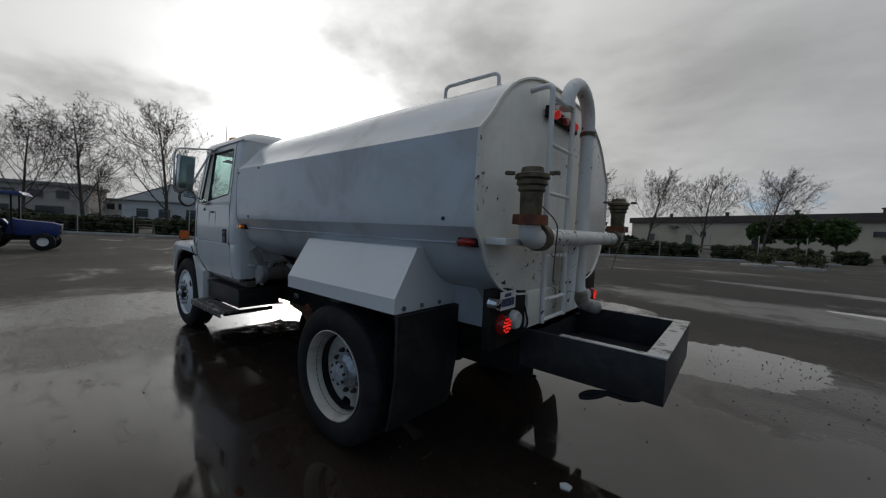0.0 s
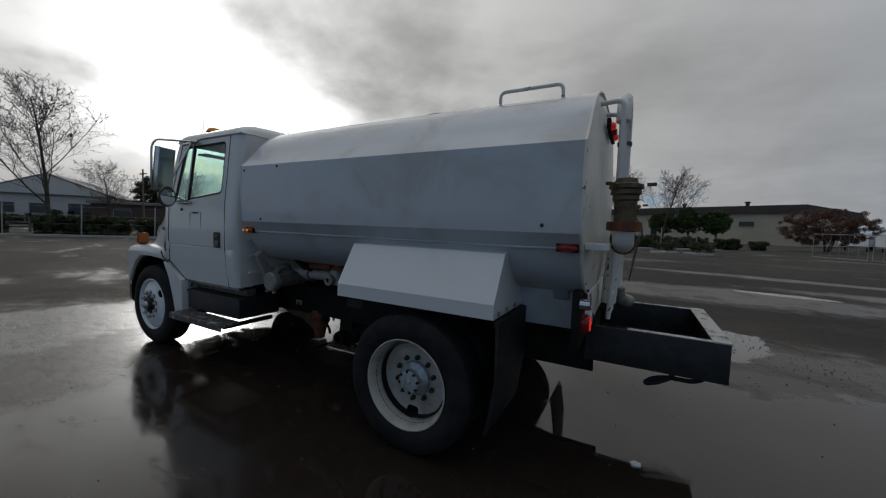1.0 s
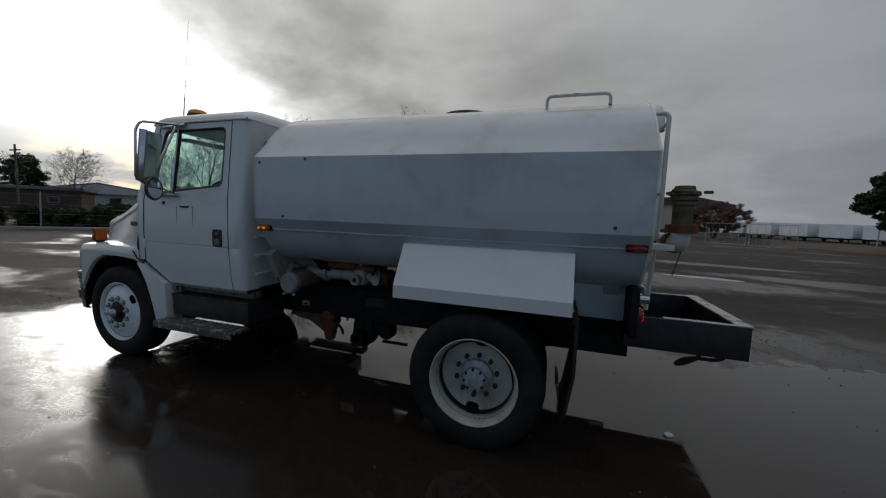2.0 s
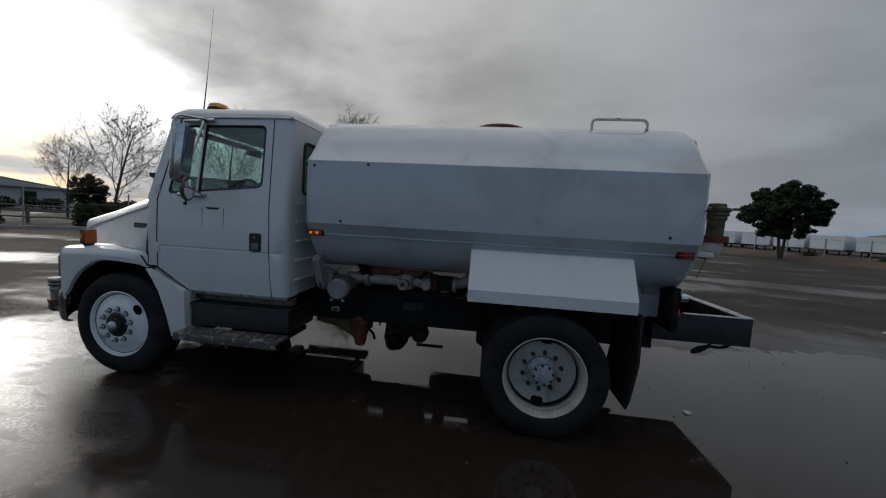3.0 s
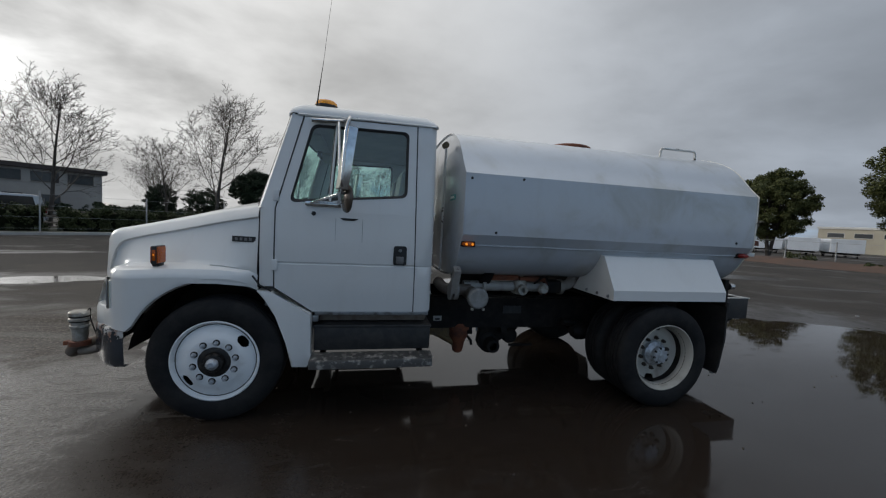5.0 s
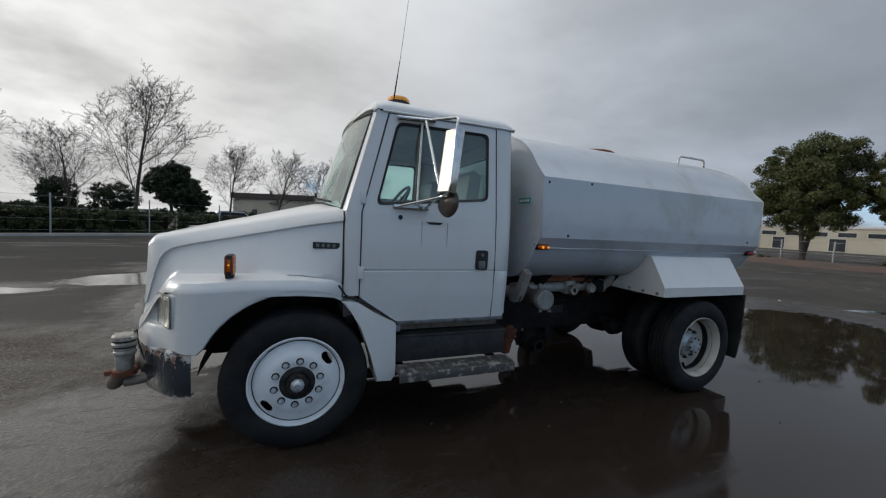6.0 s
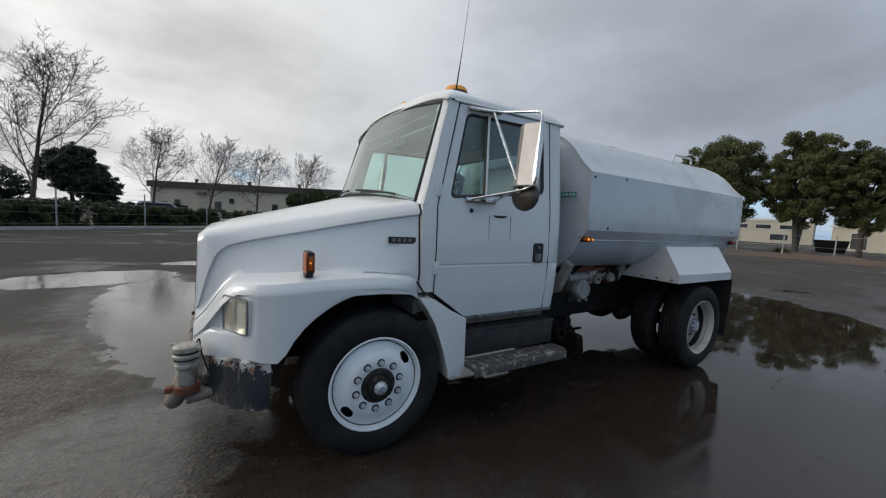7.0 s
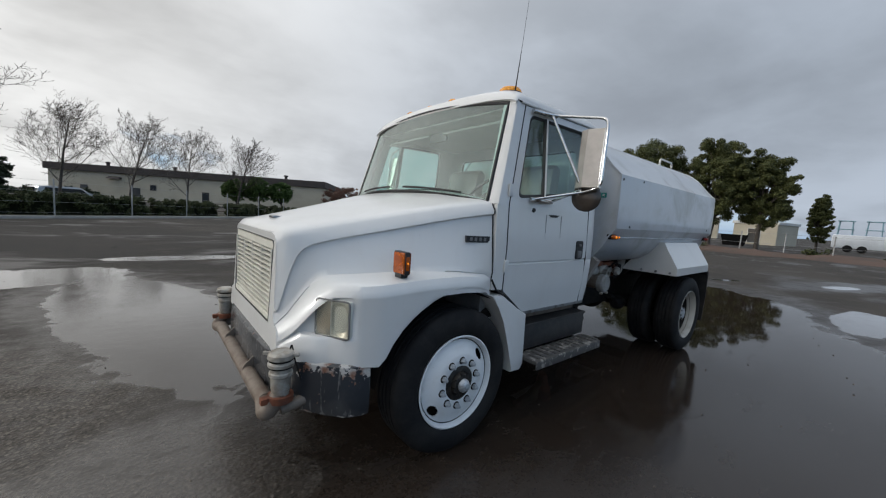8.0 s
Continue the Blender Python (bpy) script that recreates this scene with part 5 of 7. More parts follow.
# mirrors
def mirror_case(m):
    """A tall flat-backed case whose inner edge slopes away to the glass."""
    bm = prism([(0.026, -0.085), (-0.026, -0.085), (-0.030, 0.030), (0.004, 0.078), (0.026, 0.078)], "z", -0.205, 0.205, 0.004)
    bmesh.ops.transform(bm, matrix=m, verts=bm.verts)
    bmesh.ops.recalc_face_normals(bm, faces=bm.faces)
    return bm


for sign in (-1, 1):
    def fin(bm, sign=sign):
        return mirrored(bm) if sign > 0 else bm
    arm = part("mirror_arm", fin(rod(bent([(-3.08, -0.985, 2.275), (-2.86, -1.02, 2.285), (-2.80, -1.38, 2.225), (-2.82, -1.405, 2.16), (-2.84, -1.405, 1.76), (-2.85, -1.30, 1.725), (-3.08, -1.05, 1.655)], 0.05), 0.010, 10)), CHROME, truck, "stainless tube mirror arm")
    part("arm_bar", fin(rod([(-3.10, -0.99, 2.275), (-2.82, -0.99, 2.292)], 0.016, 10)), CHROME, arm)
    part("arm_brace", fin(rod([(-2.90, -1.02, 2.27), (-2.86, -1.28, 1.75)], 0.011, 10)), CHROME, arm)
    part("arm_foot", fin(box((-3.12, -1.06, 1.635), (-2.86, -1.035, 1.668), 0.006)), CHROME, arm)
    part("arm_brace", fin(rod([(-2.88, -1.05, 1.65), (-2.86, -1.28, 1.74)], 0.010, 8)), CHROME, arm)
    face = pose(-2.825, -1.30, 1.955, 0, 7, 17)
    head = part("mirror_head", fin(mirror_case(face)), MIRROR_BACK, truck, "tall stainless west-coast mirror", False)
    part("mirror_rim", fin(box((-0.029, -0.090, -0.21), (0.029, -0.081, 0.21), 0.003, face)), CHROME, head)
    part("mirror_rim", fin(box((-0.031, -0.089, -0.208), (-0.022, -0.077, 0.208), 0.003, face)), CHROME, head)
    part("mirror_glass", fin(box((0.025, -0.076, -0.195), (0.029, 0.070, 0.195), 0.0, face)), MIRROR, head, "", False)
    disc = part("convex_mirror", fin(lathe([(0, 0.03), (0.055, 0.026), (0.092, 0.01), (0.10, -0.004), (0.094, -0.014), (0, -0.012)], 30, pose(-2.81, -1.29, 1.69, 0, -90, 20))), BROWN_REFLECTION, truck, "round convex spot mirror, its back coloured as if reflecting brown ground")
    part("mirror_glass", fin(lathe([(0, 0.013), (0.05, 0.010), (0.09, 0.0)], 30, pose(-2.80, -1.285, 1.69, 0, 90, 20))), MIRROR, disc)

# ---- bonnet with its wide front wings ----
TOP = [(-4.66, 1.345), (-4.63, 1.378), (-4.5, 1.425), (-4.1, 1.53), (-3.7, 1.64), (-3.44, 1.70)]
SHOULDER = [(-4.66, 0.50), (-4.62, 0.535), (-4.5, 0.57), (-4.1, 0.69), (-3.7, 0.835), (-3.44, 0.945)]
DROP = [(-4.66, 0.004), (-4.5, 0.03), (-3.44, 0.075)]
FLANK = [(-4.66, 0.570), (-4.5, 0.655), (-4.3, 0.755), (-4.1, 0.83), (-3.8, 0.925), (-3.6, 0.99), (-3.44, 1.028)]
CREASE = [(-4.66, 0.86), (-4.645, 0.94), (-4.625, 1.06), (-4.60, 1.165), (-4.575, 1.235), (-4.54, 1.275), (-4.50, 1.296), (-4.42, 1.32), (-4.1, 1.40), (-3.44, 1.54)]
CHIN = [(-4.66, 0.67), (-4.60, 0.775), (-4.55, 0.838), (-4.50, 0.893), (-4.45, 0.945), (-4.42, 0.972), (-4.38, 1.005), (-4.28, 1.055), (-4.0, 1.078), (-3.7, 1.072), (-3.5, 1.045), (-3.44, 1.022)]
WING_TOP = [(-4.66, 0.84), (-4.61, 0.905), (-4.55, 1.01), (-4.50, 1.09), (-4.47, 1.115), (-4.43, 1.122), (-4.25, 1.135), (-4.0, 1.152), (-3.7, 1.152), (-3.5, 1.13), (-3.44, 1.10)]
WING = [(-4.66, 0.660), (-4.62, 0.705), (-4.585, 0.725), (-4.55, 0.755), (-4.53, 0.782), (-4.50, 0.826), (-4.475, 0.866), (-4.45, 0.905), (-4.42, 0.955), (-4.38, 1.005), (-4.28, 1.055), (-4.0, 1.078), (-3.7, 1.072), (-3.5, 1.045), (-3.44, 1.022)]


def arch_z(x):
    reach = 0.588 ** 2 - (x - FRONT_X) ** 2
    return max(0.675, WHEEL_R + math.sqrt(reach)) if reach > 0 else 0.675


def bonnet_half(x):
    zt, ws, zs = ease(x, TOP), ease(x, SHOULDER), ease(x, TOP) - ease(x, DROP)
    yb, zf, yo, low = ease(x, FLANK), ease(x, WING_TOP), ease(x, WING), arch_z(x)
    gap = max(0.004, yo - yb)
    r = min(0.07, gap * 0.6)
    y1, z1 = ws + 0.058, zs - 0.05
    crease = min(max(ease(x, CREASE), zf + 0.075), z1 - 0.04)

    def flank(z):
        return yb + (y1 - yb) * (z - zf - 0.04) / (z1 - zf - 0.04)
    yc, brow = ease(x, CHIN), min(max(low + 0.06, 0.838), zf - 0.095)
    chin, step = min(max(low + 0.03, 0.815), brow - 0.02), yc - yo
    pts = [(yc - 0.03, low), (yc - 0.004, low + 0.012), (yc, chin), (yc - 0.2 * step, brow - 0.004), (yo, brow), (yo, zf - 0.080), (yo + 0.6 * step, zf - 0.070), (yo + 0.6 * step - 0.15 * r, zf - 0.045), (yo + 0.4 * step - 0.4 * r, zf - 0.018), (yo + 0.2 * step - r, zf - 0.004), (yb + 0.4 * (gap - r), zf), (yb + 0.03 * min(1, gap * 8), zf + 0.008)]
    pts += [(yb + 0.008, zf + 0.04), (flank(crease - 0.012) - 0.006, crease - 0.012), (flank(crease) + 0.014, crease), (flank(crease + 0.025) + 0.010, crease + 0.025), (y1, z1), (ws + 0.045, zs - 0.025), (ws + 0.018, zs - 0.006), (ws - 0.03, zs + 0.006)]
    pts += [(ws * 0.62, zs + 0.72 * (zt - zs)), (ws * 0.3, zs + 0.94 * (zt - zs)), (0.0, zt)]
    return pts


stations = [-4.66, -4.65, -4.635, -4.61, -4.58, -4.55, -4.52, -4.50, -4.487, -4.475, -4.463, -4.45, -4.435, -4.42, -4.40, -4.38, -4.36, -4.33, -4.28, -4.24, -4.20, -4.15, -4.09, -4.02, -3.95, -3.87, -3.79, -3.71, -3.63, -3.56, -3.50, -3.445]
rows = []
for x in stations:
    half = bonnet_half(x)
    rows.append([(x - 0.035 * max(0.0, 1.25 - z) * (x < -4.5), -y, z) for y, z in half] + [(x - 0.035 * max(0.0, 1.25 - z) * (x < -4.5), y, z) for y, z in half[-2::-1]])
bm = bmesh.new()
add_loft(bm, rows)
bonnet = part("bonnet", thicken(bm, 0.014, (-4.0, 0, 0.8)), WHITE, truck, "white one-piece tilting bonnet with flared wings")
edge_pts = [(-3.4425, -y, z) for y, z in bonnet_half(-3.445)[10:]]
edge_pts += [(x, -y, z) for x, y, z in edge_pts[-2::-1]]
part("bonnet_gap", rod(edge_pts, 0.006, 6), SEAL, bonnet)
for sign in (-1, 1):
    def fin(bm, sign=sign):
        return mirrored(bm) if sign > 0 else bm
    # rear leg of the wing, behind the wheel
    leg = [(-3.445, 0.985), (-3.34, 0.985), (-3.30, 0.94), (-3.06, 0.815), (-3.05, 0.44), (-3.08, 0.395), (-3.19, 0.40), (-3.225, 0.60), (-3.30, 0.80), (-3.38, 0.91)]
    part("wing_leg", fin(prism(leg, "y", -1.055, -0.78, 0.012)), WHITE, bonnet, "white rear half of the wing")
    part("wing_gap", fin(rod([(-3.47, -1.06, 1.10), (-3.42, -1.058, 1.03), (-3.34, -1.052, 0.985)], 0.007, 8)), SEAL, bonnet)
    # dark wheel well
    arc = [(FRONT_X + 0.575 * math.cos(a), WHEEL_R + 0.575 * math.sin(a)) for a in np.linspace(radians(8), radians(172), 19)]
    bm = bmesh.new()
    add_loft(bm, [[(x, -1.02, z) for x, z in arc], [(x, -0.55, z) for x, z in arc]])
    well = bmesh.ops.create_grid(bm, x_segments=1, y_segments=1, size=0.5)["verts"]
    bmesh.ops.transform(bm, matrix=pose(FRONT_X, -0.55, 0.82, 90, 0, 0) @ Matrix.Diagonal((1.2, 0.6, 1, 1)), verts=well)
    part("wheel_well", fin(bm), BLACK, bonnet)
    # amber wing lamp on a stalk, a flat box with a lens fore and aft
    lamp = part("wing_lamp", fin(box((-4.142, -1.022, 1.165), (-4.092, -0.915, 1.282), 0.008)), AMBER_LIT, truck, "amber double-faced lamp standing on the wing")
    part("lamp_frame", fin(box((-4.134, -1.026, 1.160), (-4.100, -0.911, 1.287), 0.004)), SEAL, lamp)
    part("lamp_pane", fin(box((-4.128, -1.028, 1.185), (-4.106, -1.020, 1.262), 0.002)), AMBER_LIT, lamp)
    part("lamp_glow", fin(lathe([(0, 0.004), (0.005, 0.003), (0.006, -0.003)], 12, pose(-4.117, -1.027, 1.226, 90, 0, 0))), AMBER_BULB, lamp)
    for x in (-4.143, -4.091):
        for k in range(4):
            part("lens_rib", fin(box((x - 0.002, -1.01, 1.184 + 0.024 * k), (x + 0.002, -0.927, 1.188 + 0.024 * k), 0.001)), AMBER_LIT, lamp, "", False)
    part("lamp_foot", fin(box((-4.14, -1.0, 1.140), (-4.095, -0.935, 1.168), 0.004)), SEAL, lamp)
    # headlamp let into the wing's front corner
    face = pose(-4.470, -0.891, 0.932, 0, 0, 32)
    lamp = part("headlamp", fin(box((-0.002, -0.106, -0.100), (0.05, 0.106, 0.100), 0.014, face)), GRILLE, truck, "rectangular headlamp in the wing")
    rim = [face @ Vector((-0.010, u, v)) for u, v in rounded([(-0.103, -0.098), (0.103, -0.098), (0.103, 0.098), (-0.103, 0.098)], 0.022)]
    part("headlamp_bezel", fin(rod(rim + rim[:1], 0.0045, 8)), TRIM, lamp)
    part("headlamp_lens", fin(box((-0.014, -0.100, -0.094), (-0.010, 0.100, 0.094), 0.003, face)), CLEAR, lamp).visible_shadow = False
    # a bright dished reflector outboard, a dull amber pocket inboard
    bm = bmesh.new()
    add_loft(bm, [[tuple(face @ Vector((-0.004 + 0.028 * (1 - u * u) * (1 - v * v), -0.046 + 0.050 * u, 0.090 * v))) for u in np.linspace(-1, 1, 9)] for v in np.linspace(-1, 1, 9)])
    bmesh.ops.transform(bm, matrix=Matrix.Translation((-0.008, -0.003, 0)), verts=bm.verts)
    part("lamp_reflector", fin(bm), REFLECTOR, lamp, "bright dished reflector")
    part("turn_lamp", fin(box((-0.007, 0.012, -0.090), (-0.003, 0.098, 0.090), 0.002, face)), TURN, lamp, "dull amber-grey indicator pocket")
    part("lamp_divider", fin(box((-0.011, 0.005, -0.092), (-0.004, 0.011, 0.092), 0.002, face)), WHITE_LENS, lamp)
    part("headlamp_bulb", fin(lathe([(0, 0.02), (0.018, 0.012), (0.024, 0.0)], 16, face @ pose(-0.006, -0.046, 0, 0, -90, 0) @ pose(0, 0, -0.024))), WHITE_LENS, lamp)
    # badge on the bonnet side
    skin = max(y for y, z in bonnet_half(-3.54) if 1.3 < z < 1.6)
    badge = part("model_badge", fin(box((-0.088, -0.008, -0.021), (0.088, 0.02, 0.021), 0.002, pose(-3.55, -skin - 0.004, 1.36, 0, 0, -13))), BADGE, truck, "small black badge with silver bars", False)
    for k in range(4):
        part("badge_bar", fin(box((-0.064 + 0.035 * k, -0.0105, -0.011), (-0.046 + 0.035 * k, -0.007, 0.011), 0.0, pose(-3.55, -skin - 0.004, 1.36, 0, 0, -13))), SILVER, badge, "", False)

# grille
half = [(-y, z) for y, z in bonnet_half(-4.66)]
whole = half + [(-y, z) for y, z in half[-2::-1]]
surround = []
for (y0, z0), (y1, z1) in zip(whole, whole[1:] + whole[:1]):
    cuts = max(1, int(math.hypot(y1 - y0, z1 - z0) / 0.025))
    surround += [(y0 + (y1 - y0) * k / cuts, z0 + (z1 - z0) * k / cuts) for k in range(cuts)]
opening = []
for y, z in surround:
    z = min(max(z, 0.835), 1.295)
    wide = 0.475 + 0.03 * (z - 0.84) / 0.46
    opening.append((min(max(y, -wide), wide), z))


def nose_x(z):
    return -4.66 - 0.035 * max(0.0, 1.25 - z) - 0.004


bm = bmesh.new()
add_loft(bm, [[(nose_x(z) + 0.010, y, z) for y, z in surround], [(nose_x(z) - 0.002, y * 0.985, 1.03 + (z - 1.03) * 0.985) for y, z in surround], [(nose_x(z) - 0.006, y * 1.02, 1.07 + (z - 1.07) * 1.03) for y, z in opening], [(nose_x(z) + 0.03, y, z) for y, z in opening]], False, True)
bmesh.ops.remove_doubles(bm, verts=bm.verts, dist=0.0004)
grille = part("grille_surround", thicken(bm, 0.008, (-4.0, 0, 1.0)), WHITE, bonnet, "white grille surround")
part("grille_back", box((-4.64, -0.50, 0.83), (-4.62, 0.50, 1.31)), SEAL, grille, "", False)
for k in range(13):
    z = 0.888 + 0.0288 * k
    wide = 0.466 + 0.028 * (z - 0.84) / 0.46
    part("grille_bar", box((-0.011, -wide, -0.0062), (0.011, wide, 0.0062), 0.003, pose(nose_x(z) + 0.008, 0, z, 0, -8, 0)), GRILLE, grille)
for y in (-0.24, 0.0, 0.24):
    part("grille_post", box((-0.008, y - 0.005, 0.875), (0.012, y + 0.005, 1.252), 0.002, pose(nose_x(1.07) + 0.006, 0, 0)), GRILLE, grille)
# cream inner frame, with a dark joint round it
bm = bmesh.new()
for low, high in ((0.840, 0.874), (1.248, 1.292)):
    w = 0.474 + 0.028 * (low - 0.84) / 0.46
    add_box(bm, (nose_x(low) - 0.006, -w, low), (nose_x(low) + 0.03, w, high), 0.004)
for side in (-1, 1):
    add_prism(bm, [(side * 0.458, 0.872), (side * 0.474, 0.872), (side * 0.498, 1.25), (side * 0.482, 1.25)][::side], "x", nose_x(0.95) - 0.002, nose_x(1.1) + 0.03)
part("grille_frame", bm, GRILLE, grille, "cream inner grille frame", False)
joint = [(nose_x(z) - 0.005, y, z) for y, z in rounded([(-0.482, 0.832), (0.482, 0.832), (0.512, 1.300), (-0.512, 1.300)], 0.03)]
part("grille_joint", rod(joint + joint[:1], 0.0035, 6), SEAL, grille)
part("bonnet_emblem", box((-4.56, -0.05, 1.408), (-4.50, 0.05, 1.424), 0.004, pose(0, 0, 0, 0, 0, 0)), STEEL, bonnet)
# bumper
track = [(-4.31, -1.015), (-4.37, -1.01), (-4.44, -0.98), (-4.51, -0.91), (-4.59, -0.82), (-4.66, -0.69), (-4.705, -0.5), (-4.715, -0.25), (-4.72, 0.0)]
track += [(x, -y) for x, y in track[-2::-1]]
rows = []
for i, (x, y) in enumerate(track):
    a, b = Vector(track[max(i - 1, 0)]), Vector(track[min(i + 1, len(track) - 1)])
    out = Vector(((b - a).y, -(b - a).x)).normalized() * -1
    low = 0.415 + 0.02 * min(1.0, abs(abs(y) - 1.0) * 2)
    rows.append([(x - out.x * d, y - out.y * d, z) for d, z in ((0.11, 0.700), (0.012, 0.700), (0.0, 0.688), (-0.006, 0.62), (-0.006, 0.52), (0.0, low + 0.02), (0.012, low), (0.05, low))])
bm = bmesh.new()
add_loft(bm, rows)
part("front_bumper", thicken(bm, 0.006, (-3.5, 0, 0.55)), BUMPER, truck, "black bumper with flaking paint and scrapes")
for y in (-0.42, 0.42):
    part("bumper_bracket", box((-4.70, y - 0.05, 0.52), (-4.3, y + 0.05, 0.64), 0.01), BLACK, truck)

# front spray heads and their pipe
pipe = part("front_spray_pipe", rod([(-4.745, -0.70, 0.475), (-4.745, 0.70, 0.475)], 0.042, 14), PIPE_BROWN, truck, "grey-brown spray pipe along the bumper")
for y in (-0.30, 0.32):
    part("pipe_hanger", prism([(-4.79, 0.47), (-4.77, 0.525), (-4.69, 0.60), (-4.69, 0.50)], "y", y - 0.006, y + 0.006, 0.002), PIPE_BROWN, pipe)
for sign in (-1, 1):
    y = sign * 0.81
    head = part("front_spray_head", lathe([(0, 0.295), (0.06, 0.292), (0.072, 0.282), (0.075, 0.262), (0.066, 0.255), (0.062, 0.245), (0.073, 0.236), (0.073, 0.222), (0.06, 0.214), (0.060, 0.19), (0.066, 0.185), (0.066, 0.17), (0.056, 0.16), (0.054, 0.10), (0.048, 0.07), (0.044, 0.03)], 28, pose(-4.700, y, 0.49) @ Matrix.Diagonal((0.86, 0.86, 0.97, 1))), GREY_CAST, truck, "grey cast spray head on a rusty elbow")
    for z in (0.735, 0.700):
        part("head_band", lathe([(0.050, 0.006), (0.0575, 0.005), (0.0575, -0.005), (0.050, -0.006)], 24, pose(-4.700, y, z), True), BLACK, head, "dark band")
    part("head_clamp", lathe([(0.045, 0.02), (0.062, 0.018), (0.062, -0.016), (0.045, -0.018)], 18, pose(-4.700, y, 0.535), True), RUST, head, "rust-red clamp")
    part("head_elbow", rod(bent([(-4.700, y, 0.56), (-4.77, y, 0.45), (-4.745, y - sign * 0.14, 0.475)], 0.07), 0.042, 14), PIPE_BROWN, head)
    part("feed_elbow", rod(bent([(-4.700, y, 0.47), (-4.65, y, 0.475), (-4.58, y, 0.49)], 0.05), 0.03, 12), PIPE_BROWN, head)
    part("clamp_bolt", box((-4.795, y - 0.02, 0.52), (-4.755, y + 0.02, 0.55), 0.004), RUST, head)
    for k in range(2):
        a = sign * (40 + 180 * k)
        part("head_lug", box((0.060, -0.010, 0.0), (0.090, 0.010, 0.016), 0.004, pose(-4.700, y, 0.752, 0, 0, a)), GREY_CAST, head)
    part("head_wire", rod(bent([(-4.66, y, 0.76), (-4.645, y + 0.02, 0.80), (-4.635, y, 0.72), (-4.60, y, 0.60)], 0.03), 0.004, 5), BLACK, head)

# battery box and step under the cab
for sign in (-1, 1):
    def fin(bm, sign=sign):
        return mirrored(bm) if sign > 0 else bm
    tool = part("step_box", fin(box((-3.04, -1.0, 0.505), (-2.115, -0.55, 0.705), 0.015)), BOX_BLACK, truck, "black battery box under the cab")
    part("box_cover", fin(box((-3.045, -1.008, 0.690), (-2.11, -0.55, 0.712), 0.006)), BOX_BLACK, tool)
    part("sill_channel", fin(box((-3.05, -0.90, 0.72), (-2.15, -0.80, 0.79), 0.006)), PIPE_BROWN, tool)
    part("sill_lamp", fin(box((-3.06, -0.99, 0.735), (-3.01, -0.955, 0.785), 0.006)), STEEL, tool)
    step = part("cab_step", fin(box((-3.05, -1.175, 0.462), (-2.12, -0.985, 0.488), 0.004)), STEP, truck, "long step plate, paint worn to bare metal")
    part("step_lip", fin(box((-3.05, -1.178, 0.425), (-2.12, -1.168, 0.486), 0.003)), STEP, step)
    for k in range(13):
        part("step_tread", fin(box((-2.99 + 0.07 * k, -1.15, 0.488), (-2.95 + 0.07 * k, -1.01, 0.494), 0.002)), STEP, step)
    part("step_bracket", fin(box((-2.20, -1.12, 0.43), (-2.16, -0.60, 0.47), 0.004)), BLACK, step)
    part("step_bracket", fin(box((-3.0, -1.12, 0.43), (-2.96, -0.60, 0.47), 0.004)), BLACK, step)

# ---- materials of the surroundings ----
CREAM_WALL = surface("cream_stucco", (0.46, 0.42, 0.33), (0.40, 0.36, 0.28), 0.9, 0.0, 0.25, 12.0)
TAN_WALL = surface("tan_stucco", (0.40, 0.37, 0.33), (0.34, 0.31, 0.28), 0.9, 0.0, 0.25, 12.0)
BROWN_WALL = surface("brown_boards", (0.12, 0.08, 0.06), (0.09, 0.065, 0.05), 0.9, 0.0, 0.4, 12.0)
WHITE_WALL = surface("white_boards", (0.62, 0.61, 0.58), (0.52, 0.51, 0.48), 0.85, 0.0, 0.3, 12.0)
DARK_ROOF = surface("dark_roof_felt", (0.07, 0.055, 0.05), (0.05, 0.045, 0.042), 0.9, 0.0, 0.5, 14.0)
GREY_ROOF = surface("grey_roof_sheet", (0.24, 0.235, 0.23), (0.18, 0.175, 0.17), 0.8, 0.0, 0.5, 14.0)
RED_ROOF = surface("terracotta_roof", (0.36, 0.13, 0.07), (0.28, 0.10, 0.06), 0.85, 0.0, 0.6, 14.0)
DARK_PANE = surface("dark_window_glass", (0.03, 0.035, 0.04), (0.05, 0.055, 0.06), 0.12, 0.0, 0.6, 10.0, relief=0.0)
TRAILER = surface("white_trailer_sheet", (0.74, 0.77, 0.80), (0.64, 0.67, 0.70), 0.5, 0.0, 0.5, 10.0)
BLUE = surface("blue_tractor_paint", (0.014, 0.035, 0.16), (0.01, 0.025, 0.10), 0.35, 0.0, 4.0, 40.0)
SILVER_CAR = surface("silver_car_paint", (0.42, 0.43, 0.44), (0.36, 0.37, 0.38), 0.3, 0.5, 3.0, 40.0)
CAR_GLASS = surface("dark_car_glass", (0.015, 0.018, 0.02), (0.02, 0.022, 0.024), 0.08, 0.0, relief=0.0)
WOOD = surface("weathered_rail_wood", (0.20, 0.17, 0.14), (0.13, 0.11, 0.09), 0.9, 0.0, 3.0, 30.0)
STEEL_BLUE = surface("pale_blue_steelwork", (0.22, 0.36, 0.42), (0.18, 0.30, 0.36), 0.6, 0.0, 1.0, 20.0)


def spot(x, y, bearing, far):
    """A place on the ground, by bearing and distance from a stand."""
    return Vector((x + far * math.cos(radians(bearing)), y + far * math.sin(radians(bearing)), 0))


